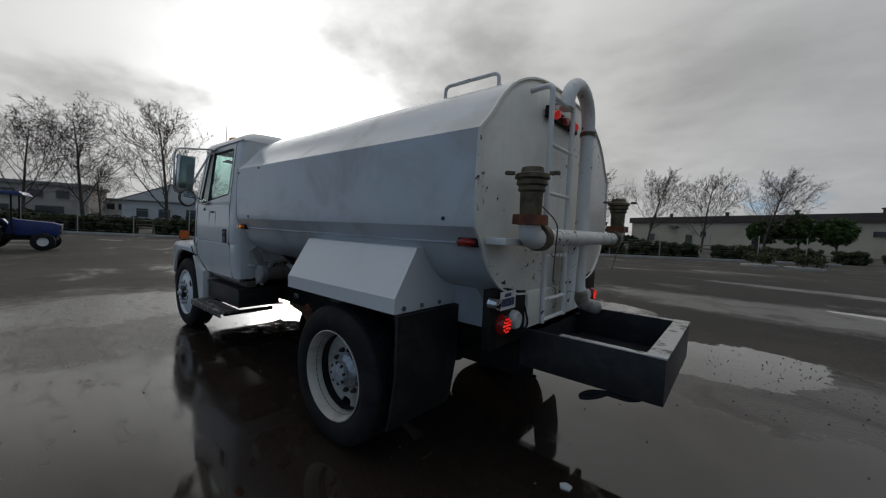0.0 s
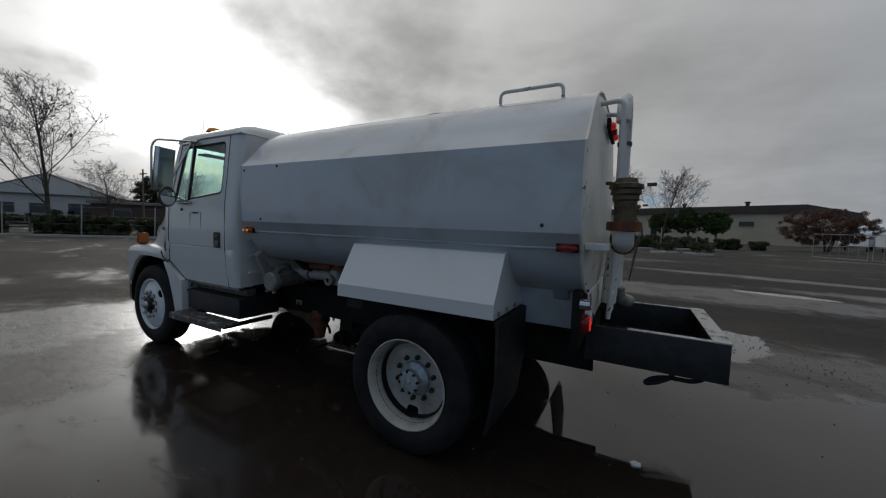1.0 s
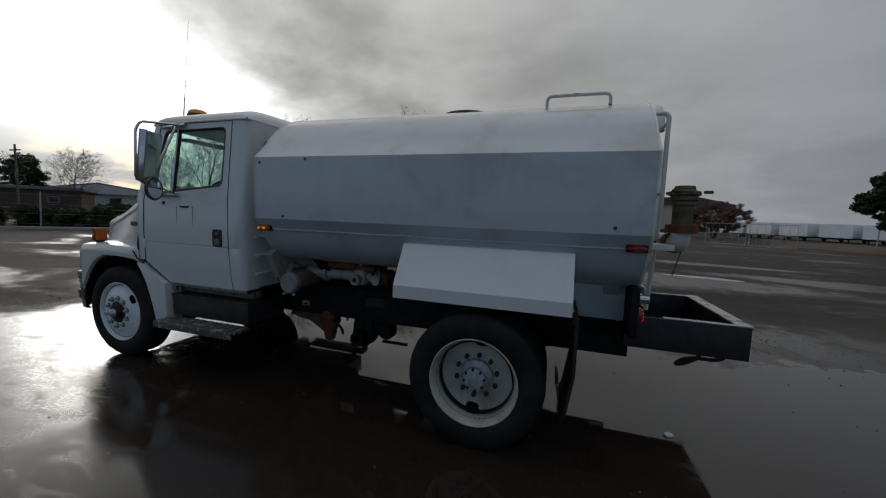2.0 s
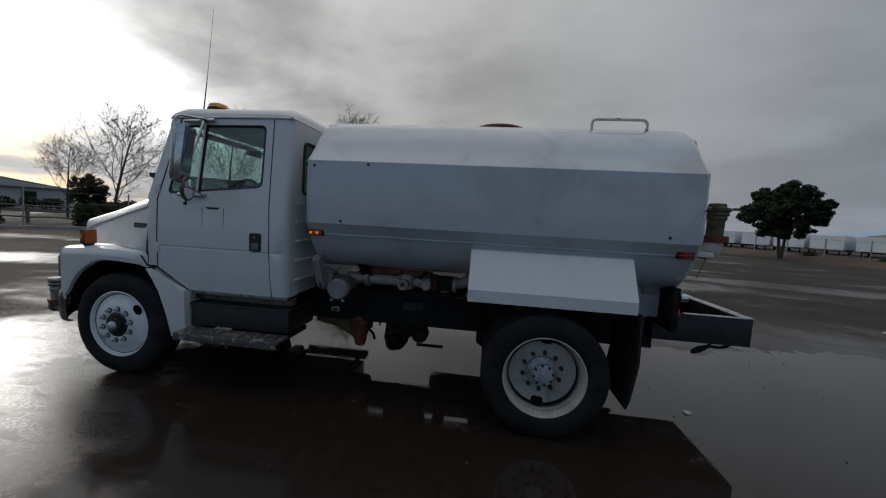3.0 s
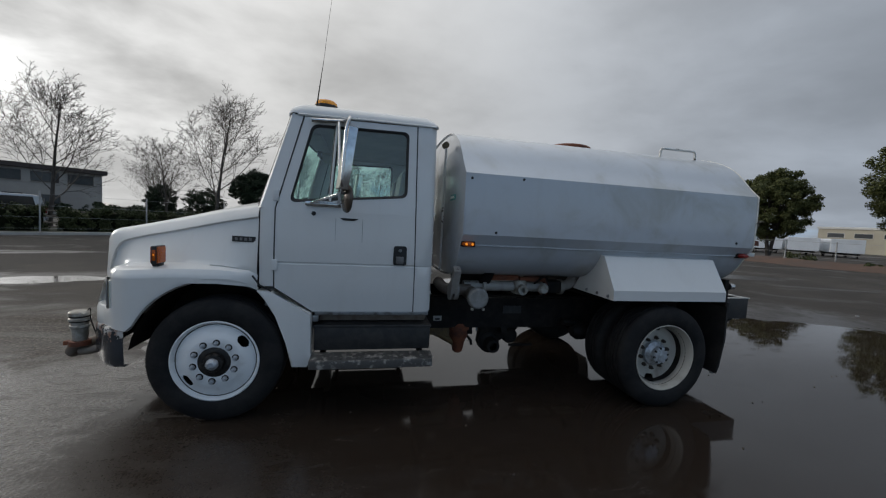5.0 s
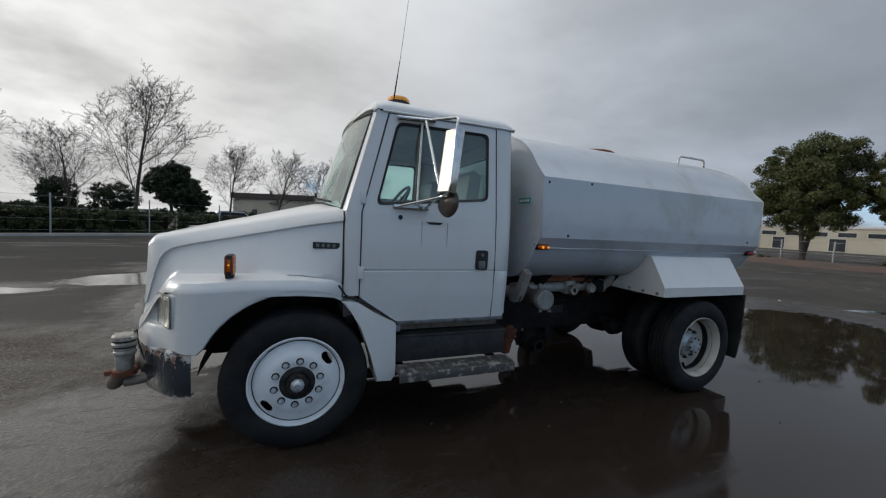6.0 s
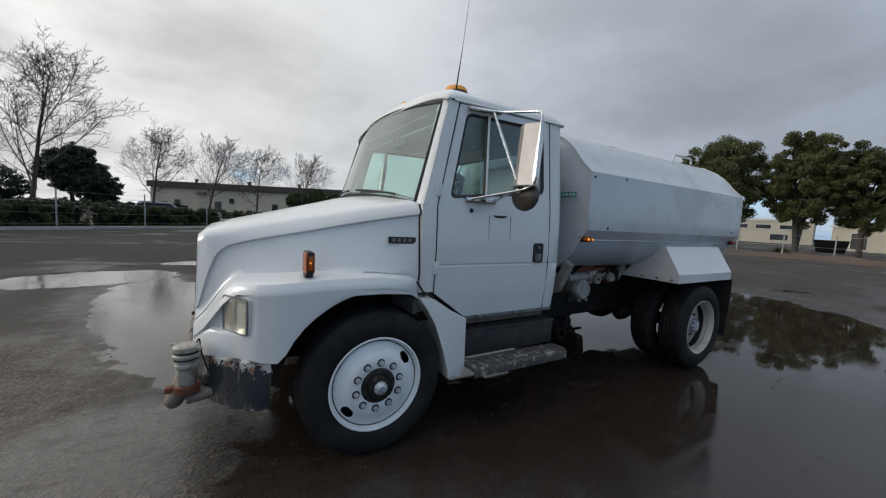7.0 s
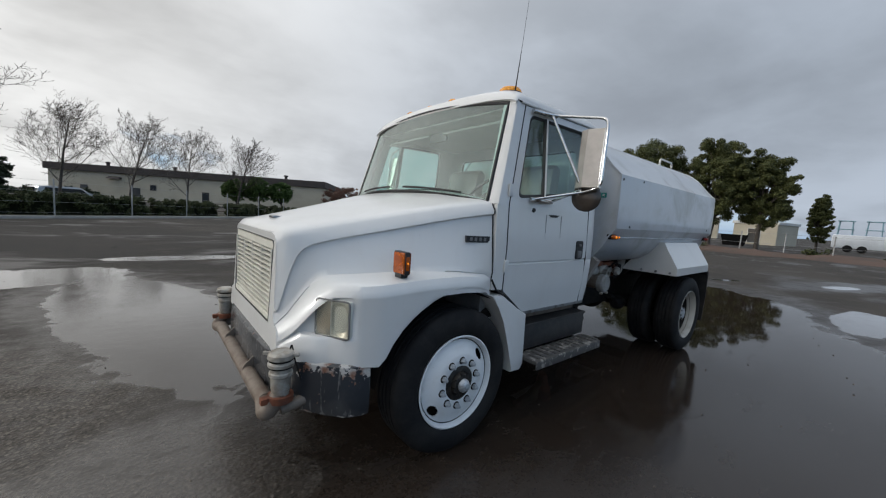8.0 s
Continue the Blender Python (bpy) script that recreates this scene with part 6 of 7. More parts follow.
def raw_part(name, verts, faces, mat, parent, label="", smooth=False):
    mesh = bpy.data.meshes.new(name)
    mesh.from_pydata([tuple(v) for v in verts], [], faces)
    mesh.materials.append(mat)
    if smooth:
        mesh.polygons.foreach_set("use_smooth", [True] * len(mesh.polygons))
    ob = new(name, mesh)
    ob.parent = parent
    return tagged(ob, label)


# ---- trees ----
def grow(rng, height, lean=0.0, spread=1.0, forks=4):
    """The limbs of a leafless street tree, as rows of (points, radii, rank)."""
    limbs = []
    kids = {0: 14, 1: 9, 2: 6, 3: 4}

    def limb(start, way, length, radius, rank):
        steps = (8, 5, 3, 2, 2)[rank]
        pts, radii, p, d = [start], [radius], start.copy(), way.copy()
        for k in range(steps):
            d = (d + Vector(rng.normal(0, 0.022 + 0.05 * rank, 3)) + Vector((lean * 0.07, 0, (0.0, 0.16, 0.14, 0.08, 0.05)[rank]))).normalized()
            p = p + d * (length / steps)
            pts.append(p.copy())
            radii.append(max(0.009 if rank > 1 else 0.006, radius * (1 - 0.80 * (k + 1) / steps)))
        limbs.append((pts, radii, rank))
        if rank >= forks:
            return
        for j in range(kids[rank]):
            first = 0.20 if rank == 0 else 0.12
            s = min(first + (0.97 - first) * (j + rng.uniform(0.1, 0.9)) / kids[rank], 0.99)
            i = min(int(s * steps), steps - 1)
            base = pts[i].lerp(pts[i + 1], s * steps - i)
            here = (pts[i + 1] - pts[i]).normalized()
            turn = 2.4 * j + rng.uniform(0, 1.4)
            side = here.orthogonal().normalized()
            out = side * math.cos(turn) + here.cross(side) * math.sin(turn)
            angle = radians(rng.uniform(32, 56)) * spread
            new_way = (here * math.cos(angle) + out * math.sin(angle)).normalized()
            ratio = (0.66 * (1.04 - s) ** 0.7 + 0.10) if rank == 0 else rng.uniform(0.36, 0.58) * (1.1 - 0.45 * s)
            r = max(0.010, radii[i] * (rng.uniform(0.30, 0.46) if rank == 0 else rng.uniform(0.42, 0.58)))
            limb(base, new_way, length * ratio * rng.uniform(0.8, 1.15), r, rank + 1)

    limb(Vector((0, 0, -0.05)), Vector((lean * 0.15, 0, 1)).normalized(), height * 0.97, height * 0.014, 0)
    return limbs


def limb_mesh(limbs, ranks):
    verts, faces = [], []
    for pts, radii, rank in limbs:
        if rank not in ranks:
            continue
        sides = 8 if rank == 0 else (5 if rank < 3 else 3)
        side, first = None, len(verts)
        for i, p in enumerate(pts):
            along = (pts[min(i + 1, len(pts) - 1)] - pts[max(i - 1, 0)]).normalized()
            side = along.orthogonal().normalized() if side is None else (side - along * side.dot(along)).normalized()
            other = along.cross(side)
            for k in range(sides):
                a = 2 * math.pi * k / sides
                verts.append(p + radii[i] * (math.cos(a) * side + math.sin(a) * other))
        for i in range(len(pts) - 1):
            for k in range(sides):
                a, b = first + i * sides + k, first + i * sides + (k + 1) % sides
                faces.append((a, b, b + sides, a + sides))
    return verts, faces


def bare_tree(seed, height, lean, spread, forks):
    rng = np.random.default_rng(seed)
    limbs = grow(rng, height, lean, spread, forks)
    tree = empty("bare_tree", "leafless grey street tree behind the hedge", "tree", group="street trees")
    raw_part("trunk", *limb_mesh(limbs, (0, 1)), BARK, tree, "", True)
    raw_part("crown", *limb_mesh(limbs, (2, 3, 4)), BARK, tree, "fine bare twigs", True)
    return tree


def leaves(rng, clumps, count, size, flat=0.8):
    """Small leaf faces scattered in clumps: (centre, radius)."""
    weight = np.array([r ** 2 for _, r in clumps])
    pick = rng.choice(len(clumps), count, p=weight / weight.sum())
    centre = np.array([c for c, _ in clumps])[pick]
    radius = np.array([r for _, r in clumps])[pick]
    d = rng.normal(0, 1, (count, 3))
    d /= np.linalg.norm(d, axis=1)[:, None]
    at = centre + d * (radius * rng.uniform(0.3, 1.25, count) ** 0.7)[:, None] * np.array([1, 1, flat])
    u = rng.normal(0, 1, (count, 3))
    u /= np.linalg.norm(u, axis=1)[:, None]
    v = np.cross(u, d + rng.normal(0, 0.5, (count, 3)))
    v /= np.linalg.norm(v, axis=1)[:, None]
    s = (size * rng.uniform(0.6, 1.3, count))[:, None]
    corner = np.stack([at - u * s, at + v * s * 0.6, at + u * s, at - v * s * 0.6], 1).reshape(-1, 3)
    faces = np.arange(count * 4).reshape(-1, 4)
    return corner, [tuple(f) for f in faces.tolist()]


def leafy_tree(name, label, seed, m, height, wide, low, mat, count, trunks=1, size=0.085, cone=0.0, group=""):
    rng = np.random.default_rng(seed)
    tree = empty(name, label, "tree", m, group)
    clumps, limbs = [], []
    middle, tall = (height + low) / 2, (height - low) / 2
    for k in range(230):
        d = rng.normal(0, 1, 3)
        d /= np.linalg.norm(d)
        f = rng.uniform(0.25, 1.0) ** 0.6
        z = middle + d[2] * tall * f
        slim = 1 - cone * (z - low) / (height - low)
        r = rng.uniform(0.09, 0.20) * min(wide / 2, tall)
        clumps.append((np.array([d[0] * wide / 2 * f * slim, d[1] * wide / 2 * f * slim, z]), r))
    clumps.append((np.array([0, 0, height - 0.3 * tall]), 0.3 * min(wide / 2, tall)))
    for j in range(trunks):
        a = rng.uniform(0, 6.28)
        foot = Vector((0.25 * j, 0.2 * j, -0.05))
        top = Vector((0.12 * wide * math.cos(a), 0.12 * wide * math.sin(a), middle))
        limbs.append(([foot, foot.lerp(top, 0.35) + Vector((0.05, 0.05, 0)), foot.lerp(top, 0.7), top], [0.021 * height, 0.017 * height, 0.013 * height, 0.007 * height], 0))
        for c, r in clumps[j::trunks * 8]:
            s = rng.uniform(0.4, 0.85)
            p = foot.lerp(top, s)
            q = Vector(c)
            limbs.append(([p, p.lerp(q, 0.5) + Vector((0, 0, 0.1)), q], [0.010 * height, 0.007 * height, 0.003 * height], 2))
    raw_part("trunk", *limb_mesh(limbs, (0,)), BARK, tree, "", True)
    raw_part("branchwork", *limb_mesh(limbs, (2,)), BARK, tree, "", True)
    raw_part("crown", *leaves(rng, clumps, int(count * 3.0), size), mat, tree)
    return tree


makes = [bare_tree(11, 10.0, 0.0, 0.95, 4), bare_tree(12, 10.0, 0.15, 0.95, 4), bare_tree(13, 10.0, 0.2, 0.9, 4), bare_tree(14, 10.0, 0.0, 1.05, 4)]
street = [
    (2.1, -2.7, 178.8, 48.0, 10.4, 0, 20), (2.1, -2.7, 174.4, 44.0, 11.0, 3, 70), (2.1, -2.7, 173.0, 52.0, 7.0, 2, 200), (1.8, -2.9, 166.4, 38.0, 10.9, 0, 140),
    (0.9, -3.4, 153.6, 50.0, 6.8, 3, 310), (0.9, -3.4, 160.6, 44.0, 6.4, 3, 80), (-1.4, -4.0, 138.8, 37.0, 8.9, 2, 30), (-0.6, -3.9, 143.5, 44.0, 6.8, 0, 250), (-2.3, -4.0, 126.0, 34.5, 9.2, 1, 320),
    (-3.7, -3.7, 114.4, 40.0, 7.8, 3, 40), (-3.5, -3.7, 109.3, 36.0, 11.2, 1, 355), (-4.5, -3.2, 98.2, 41.0, 8.2, 1, 330), (-4.4, -3.2, 92.5, 50.0, 9.6, 2, 10),
    (-4.4, -3.2, 86.8, 54.0, 9.5, 1, 15), (-4.4, -3.2, 81.2, 56.0, 9.6, 2, 350), (-2.2, -4.1, 117.0, 60.0, 7.2, 3, 100),
]
placed = set()
for x, y, bearing, far, tall, kind, turn in street:
    m = Matrix.Translation(spot(x, y, bearing, far)) @ pose(0, 0, 0, 0, 0, turn)
    source = makes[kind]
    size = Matrix.Diagonal((tall / 10.0 * 1.05, tall / 10.0 * 1.05, tall / 10.0 * 0.87, 1))
    if kind not in placed:
        placed.add(kind)
        source.matrix_basis = m @ size
    else:
        made = copy_thing(source, m)
        made.matrix_basis = m @ size

leafy_tree("evergreen_tree", "dense dark green evergreen tree beyond the fence", 21, Matrix.Translation(spot(-4.4, -3.3, 22.6, 48)), 11.2, 8.4, 2.4, LEAF, 34000, 2, group="evergreen trees")
leafy_tree("evergreen_tree", "broad dark green evergreen with forked trunks beyond the fence", 22, Matrix.Translation(spot(-4.6, -3.2, 14.7, 48)), 11.6, 6.0, 2.4, LEAF, 34000, 2, group="evergreen trees")
leafy_tree("evergreen_tree", "broad dark green evergreen with forked trunks beyond the fence", 23, Matrix.Translation(spot(-4.6, -3.2, 10.0, 49)), 10.2, 5.4, 2.2, LEAF, 28000, 1, group="evergreen trees")
leafy_tree("evergreen_tree", "dense dark green evergreen tree beyond the fence", 24, Matrix.Translation(spot(-2.2, -4.1, 36.3, 45)), 8.2, 5.6, 1.8, LEAF, 24000, 2, group="evergreen trees")
leafy_tree("evergreen_tree", "low spreading dark evergreen tree beside the gate", 25, Matrix.Translation(spot(-1.0, -3.9, 53.6, 39)), 5.9, 5.2, 1.7, LEAF_DARK, 22000, 2, group="evergreen trees")
leafy_tree("evergreen_tree", "slim conical evergreen tree beyond the fence", 26, Matrix.Translation(spot(-5.3, -2.75, 4.3, 58)), 6.6, 2.8, 0.9, LEAF, 8000, 1, cone=0.55, group="evergreen trees")
leafy_tree("cypress_tree", "ragged near-black cypress behind the hedge", 27, Matrix.Translation(spot(-4.18, -3.3, 105.2, 90)), 11.2, 8.6, 2.6, LEAF_DARK, 14000, 2, 0.16, group="dark conifers")
leafy_tree("cypress_tree", "ragged near-black cypress behind the hedge", 28, Matrix.Translation(spot(-4.18, -3.3, 103.2, 86)), 6.6, 6.4, 0.5, LEAF_DARK, 9000, 1, 0.16, group="dark conifers")
leafy_tree("cypress_tree", "round near-black conifer behind the hedge", 29, Matrix.Translation(spot(-4.3, -3.3, 110.4, 60)), 4.6, 5.0, 0.5, LEAF_DARK, 5000, 1, group="dark conifers")
leafy_tree("cypress_tree", "dark conifer beside the brown building", 30, Matrix.Translation(spot(1.1, -3.3, 157.2, 66)), 7.0, 4.0, 1.6, LEAF_DARK, 6000, 1, group="dark conifers")
leafy_tree("cypress_tree", "round near-black conifer behind the hedge", 31, Matrix.Translation(spot(-0.4, -3.9, 142.0, 58)), 4.4, 3.6, 0.4, LEAF_DARK, 5000, 1, group="dark conifers")
leafy_tree("cypress_tree", "round near-black conifer behind the hedge", 37, Matrix.Translation(spot(-2.2, -4.1, 116.5, 58)), 4.6, 3.4, 0.4, LEAF_DARK, 5000, 1, group="dark conifers")
for k, (b, h) in enumerate(((80.4, 4.4), (77.6, 5.0), (74.8, 4.6))):
    leafy_tree("round_tree", "small round-headed green tree by the driveway", 32 + k, Matrix.Translation(spot(-5.3, -2.75, b, 58)), h, 3.4, 1.5, LEAF_LIGHT, 5000, 1, group="driveway trees")
leafy_tree("bare_shrub", "wide reddish-brown twiggy shrub by the driveway", 36, Matrix.Translation(spot(-5.3, -2.75, 65.4, 60)), 4.8, 8.0, 0.6, LEAF_RED, 16000, 3, 0.055)

# ---- belt of dark shrubs and low trees beyond the street ----
rng = np.random.default_rng(64)
clumps = []
for k in range(420):
    bearing = rng.uniform(97, 182)
    tall = 0.9 + 0.9 * (0.5 + 0.5 * math.sin(bearing * 0.55) * math.sin(bearing * 0.23 + 1.0)) * rng.uniform(0.5, 1.0)
    foot = spot(-1.6, -3.4, bearing, rng.uniform(62, 78))
    clumps.append((np.array([foot.x, foot.y, rng.uniform(0.3, tall)]), rng.uniform(0.35, 0.7)))
belt = raw_part("shrub_belt", *leaves(rng, clumps, 60000, 0.16, 0.9), LEAF_DARK, None, "dark mixed shrubs along the far side of the street")
tagged(belt, "", "shrubs", "", "stuff")

# ---- hedge, wire fence and rails along the street ----
CENTRE, NORMAL = Vector((-1.6, -3.6, 0)), 131.6
out_way = Vector((math.cos(radians(NORMAL)), math.sin(radians(NORMAL)), 0))
along_way = Vector((out_way.y, -out_way.x, 0))


def street_line(s, far):
    return CENTRE + out_way * far + along_way * s


def hedge(seed, s, length, tall, deep):
    rng = np.random.default_rng(seed)
    m = Matrix.Translation(street_line(s, 27.4)) @ Matrix((((along_way.x, out_way.x, 0, 0)), (along_way.y, out_way.y, 0, 0), (0, 0, 1, 0), (0, 0, 0, 1)))
    thing = empty("hedge", "clipped dark green hedge along the street", "hedge", m, "street hedge")
    clumps = []
    for k in range(int(length * 26)):
        clumps.append((np.array([rng.uniform(0.1, length - 0.1), rng.uniform(-deep / 2, deep / 2) * 0.9, rng.uniform(0.10, tall - 0.14)]), rng.uniform(0.15, 0.24)))
    raw_part("foliage", *leaves(rng, clumps, int(length * 2800), 0.06, 1.0), LEAF_HEDGE, thing)
    # a solid dark box paints the hedge's inner shade behind the leaves
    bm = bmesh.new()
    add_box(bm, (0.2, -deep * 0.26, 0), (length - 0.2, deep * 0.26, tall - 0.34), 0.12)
    part("shade_core", bm, HEDGE_SHADE_CORE, thing)
    return thing


s, k = -36.0, 0
for length, gap, tall in ((8.5, 0.4, 1.40), (7.5, 1.4, 1.38), (5.5, 0.3, 1.35), (4.6, 2.6, 1.30), (7.0, 0.3, 1.45), (9.0, 0.4, 1.42), (8.0, 0.3, 1.36), (6.0, 1.2, 1.3), (5.0, 0.8, 1.26), (3.6, 1.6, 1.25), (2.6, 1.8, 1.15), (1.8, 1.5, 1.0)):
    hedge(100 + k, s, length, tall, 1.1)
    s, k = s + length + gap, k + 1
rail_fence = empty("rail_fence", "weathered wooden rail fence behind the hedge", "fence")
for s in np.arange(-36, 38, 2.4):
    part("fence_post", box((-0.06, -0.06, 0), (0.06, 0.06, 1.15), 0.01), WOOD, rail_fence, at=Matrix.Translation(street_line(s, 28.6)))
for s in np.arange(-36, 35.6, 2.4):
    for z in (0.45, 0.78, 1.08):
        part("fence_rail", rod([street_line(s, 28.55) + Vector((0, 0, z)), street_line(s + 2.4, 28.55) + Vector((0, 0, z + 0.02))], 0.045, 6), WOOD, rail_fence)
wire_fence = empty("wire_fence", "galvanised posts with thin wires in front of the hedge", "fence")
wire_post = None
for s in np.arange(-35.5, 37, 4.1):
    place = Matrix.Translation(street_line(s, 26.5)) @ pose(0, 0, 0, 1.5 * math.sin(3 * s), 0, 0)
    if wire_post is None:
        wire_post = part("post", lathe([(0, 2.05), (0.03, 2.04), (0.036, 2.0), (0.036, 0)], 10), GALV, wire_fence, at=place)
    else:
        again(wire_post, wire_fence, place)
for z in (0.25, 0.8, 1.35, 1.9):
    part("wire", rod([street_line(s, 26.5) + Vector((0, 0, z + 0.01 * math.sin(5 * s))) for s in np.arange(-35.5, 37, 4.1)], 0.006, 4), GALV, wire_fence)
bm = bmesh.new()
add_loft(bm, [[street_line(s, d) + Vector((0, 0, z)) for d, z in ((25.6, -0.02), (25.6, 0.12), (25.78, 0.12), (25.8, 0.10), (30.5, 0.10), (30.5, -0.02))] for s in np.linspace(-60, 36, 30)])
verge = part("verge", bm, VERGE, None, "rough planted verge with a low concrete edge", False)
tagged(verge, "", "verge", "", "structure")
bm = bmesh.new()
add_loft(bm, [[street_line(s, d) + Vector((0, 0, z)) for d, z in ((25.42, -0.02), (25.42, 0.13), (25.6, 0.135), (25.6, -0.02))] for s in np.linspace(-60, 36, 30)])
kerb = part("kerb", bm, CONCRETE, None, "pale concrete kerb below the hedge", False)
tagged(kerb, "", "kerb", "", "structure")

# ---- chain fence on the far side, with its dirt strip ----
A, B = Vector((24.0, 33.0, 0)), Vector((41.0, -24.0, 0))
yard_fence = empty("yard_fence", "galvanised chain fence along a red dirt strip", "fence")
span_way = (B - A).normalized()
count = 22
post = None
for k in range(count + 1):
    place = Matrix.Translation(A.lerp(B, k / count)) @ pose(0, 0, 0, 0.8 * math.sin(7 * k), 0.9 * math.cos(5 * k), 0)
    if post is None:
        post = part("post", lathe([(0, 1.78), (0.04, 1.77), (0.045, 1.72), (0.045, 0)], 10), GALV, yard_fence, at=place)
    else:
        again(post, yard_fence, place)
for z in (0.12, 0.9, 1.7):
    part("wire", rod([A.lerp(B, k / count) + Vector((0, 0, z - 0.03 * (k % 2))) for k in range(count + 1)], 0.012, 4), GALV, yard_fence)
side = Vector((span_way.y, -span_way.x, 0)) * -1
rng = np.random.default_rng(5)
bm = bmesh.new()
rows = []
for k in range(61):
    c = A.lerp(B, -0.1 + 1.2 * k / 60)
    rows.append([c - side * (3.2 + 0.6 * math.sin(k * 1.3)) + Vector((0, 0, 0.004))] + [c + side * d + Vector((0, 0, 0.10 + 0.32 * rng.random())) for d in (-1.6, -0.6, 0.6, 2.0)] + [c + side * 6 + Vector((0, 0, 0.02))])
add_loft(bm, rows)
strip = part("dirt_strip", bm, DIRT, None, "uneven red-brown dirt strip under the fence")
tagged(strip, "", "dirt", "", "structure")
for k in range(9):
    c = A.lerp(B, 0.06 + 0.1 * k + 0.02 * math.sin(4 * k)) + side * (0.9 + 0.5 * math.cos(3 * k))
    bush = empty("weed_bush", "low scrubby bush at the fence foot", "bush", Matrix.Translation(c), "fence bushes")
    r2 = np.random.default_rng(300 + k)
    size = r2.uniform(0.35, 0.8)
    raw_part("foliage", *leaves(r2, [(np.array([r2.normal(0, size * 0.5), r2.normal(0, size * 0.5), size * r2.uniform(0.3, 0.9)]), size * 0.45) for _ in range(7)], 420, 0.09), LEAF_HEDGE, bush)
# gate at the drive
gate = empty("yard_gate", "open galvanised tube gate by the drive", "gate")
g0, g1 = spot(0.9, -3.4, 72.0, 40), spot(0.9, -3.4, 63.5, 38)
for a, b in ((0.0, 0.48), (0.52, 1.0)):
    p, q = g0.lerp(g1, a), g0.lerp(g1, b)
    hoop = [p, p + Vector((0, 0, 1.75)), q + Vector((0, 0, 1.75)), q, p]
    part("gate_frame", rod([h + Vector((0, 0, 0.06)) for h in hoop], 0.03, 6), GALV, gate)
    part("gate_bar", rod([p + Vector((0, 0, 0.95)), q + Vector((0, 0, 0.95))], 0.022, 6), GALV, gate)
    for k in range(1, 6):
        c = p.lerp(q, k / 6)
        part("gate_bar", rod([c + Vector((0, 0, 0.06)), c + Vector((0, 0, 1.81))], 0.010, 5), GALV, gate)
for k, b in enumerate((88.0, 84.2)):
    isle = spot(2.1, -2.7, b, 31)
    bush = empty("island_shrub", "round clipped shrub on a kerbed island", "bush", Matrix.Translation(isle), "island shrubs")
    r2 = np.random.default_rng(340 + k)
    raw_part("foliage", *leaves(r2, [(np.array([r2.normal(0, 0.35), r2.normal(0, 0.35), r2.uniform(0.3, 0.8)]), 0.35) for _ in range(9)], 1400, 0.07), LEAF_HEDGE, bush)
    part("island_kerb", lathe([(0.95, 0.0), (0.95, 0.12), (0.85, 0.13), (0.0, 0.10)], 18), CONCRETE, bush)


# ---- buildings ----
def building(name, label, p, q, deep, tall, wall, roof, eaves=0.35, fascia=0.5, gable=0.0, windows=(), category="building"):
    """A block whose front runs from p to q; windows: (share along, height, width, height of pane)."""
    along = (q - p)
    length = along.length
    along.normalize()
    inward = Vector((-along.y, along.x, 0))
    if inward.dot(p - CENTRE) < 0:
        inward = -inward
    m = Matrix(((along.x, inward.x, 0, p.x), (along.y, inward.y, 0, p.y), (0, 0, 1, 0), (0, 0, 0, 1)))
    thing = empty(name, label, category, m)
    part("wall", box((0, 0, -0.1), (length, deep, tall)), wall, thing, "", False)
    if gable:
        bm = prism([(-eaves, tall - 0.05), (length / 2, tall + gable), (length + eaves, tall - 0.05)], "y", -eaves, deep + eaves)
        part("roof", bm, roof, thing, "", False)
        bm = prism([(0.1, tall - 0.02), (length / 2, tall + gable - 0.25), (length - 0.1, tall - 0.02)], "y", -eaves - 0.004, -eaves + 0.05)
        part("gable_wall", bm, wall, thing, "", False)
    else:
        part("roof", box((-eaves, -eaves, tall - fascia), (length + eaves, deep + eaves, tall + 0.12), 0.03), roof, thing, "", False)
    for share, z, w, h in windows:
        x = share * length
        frame_ob = part("window", box((x - w / 2 - 0.08, -0.06, z - h / 2 - 0.08), (x + w / 2 + 0.08, 0.05, z + h / 2 + 0.08), 0.01), roof, thing, "", False)
        part("pane", box((x - w / 2, -0.072, z - h / 2), (x + w / 2, -0.05, z + h / 2)), DARK_PANE, frame_ob, "", False)
        part("window_sill", box((x - w / 2 - 0.12, -0.14, z - h / 2 - 0.14), (x + w / 2 + 0.12, 0.02, z - h / 2 - 0.085), 0.01), wall, frame_ob, "", False)
    return thing


hall = building("warehouse", "long low cream warehouse with a dark roof band", spot(-4.55, -3.2, 98.3, 108), spot(-5.3, -2.75, 69.0, 84), 30, 6.7, CREAM_WALL, DARK_ROOF, 0.5, 1.25, 0.0, [(0.12, 1.9, 1.2, 1.6), (0.3, 1.6, 1.4, 2.2), (0.36, 3.0, 1.0, 1.0), (0.55, 1.6, 1.2, 2.2), (0.86, 3.6, 2.0, 0.7)])
for x in (8.0, 21.0, 33.0, 44.0):
    part("roof_vent", lathe([(0, 1.2), (0.45, 1.1), (0.5, 0.9), (0.3, 0.85), (0.3, 0)], 12, pose(x, 4, 6.75)), DARK_ROOF, hall)
for x in (12.0, 40.0):
    part("awning", prism([(-0.9, 4.3), (0.0, 4.75), (0.0, 4.3)], "x", x - 1.2, x + 1.2), DARK_ROOF, hall, "", False)
two = [(0.07 + 0.2 * k, 4.7, 2.3, 1.1) for k in range(5)] + [(0.1 + 0.2 * k, 1.9, 1.5, 1.1) for k in range(4)]
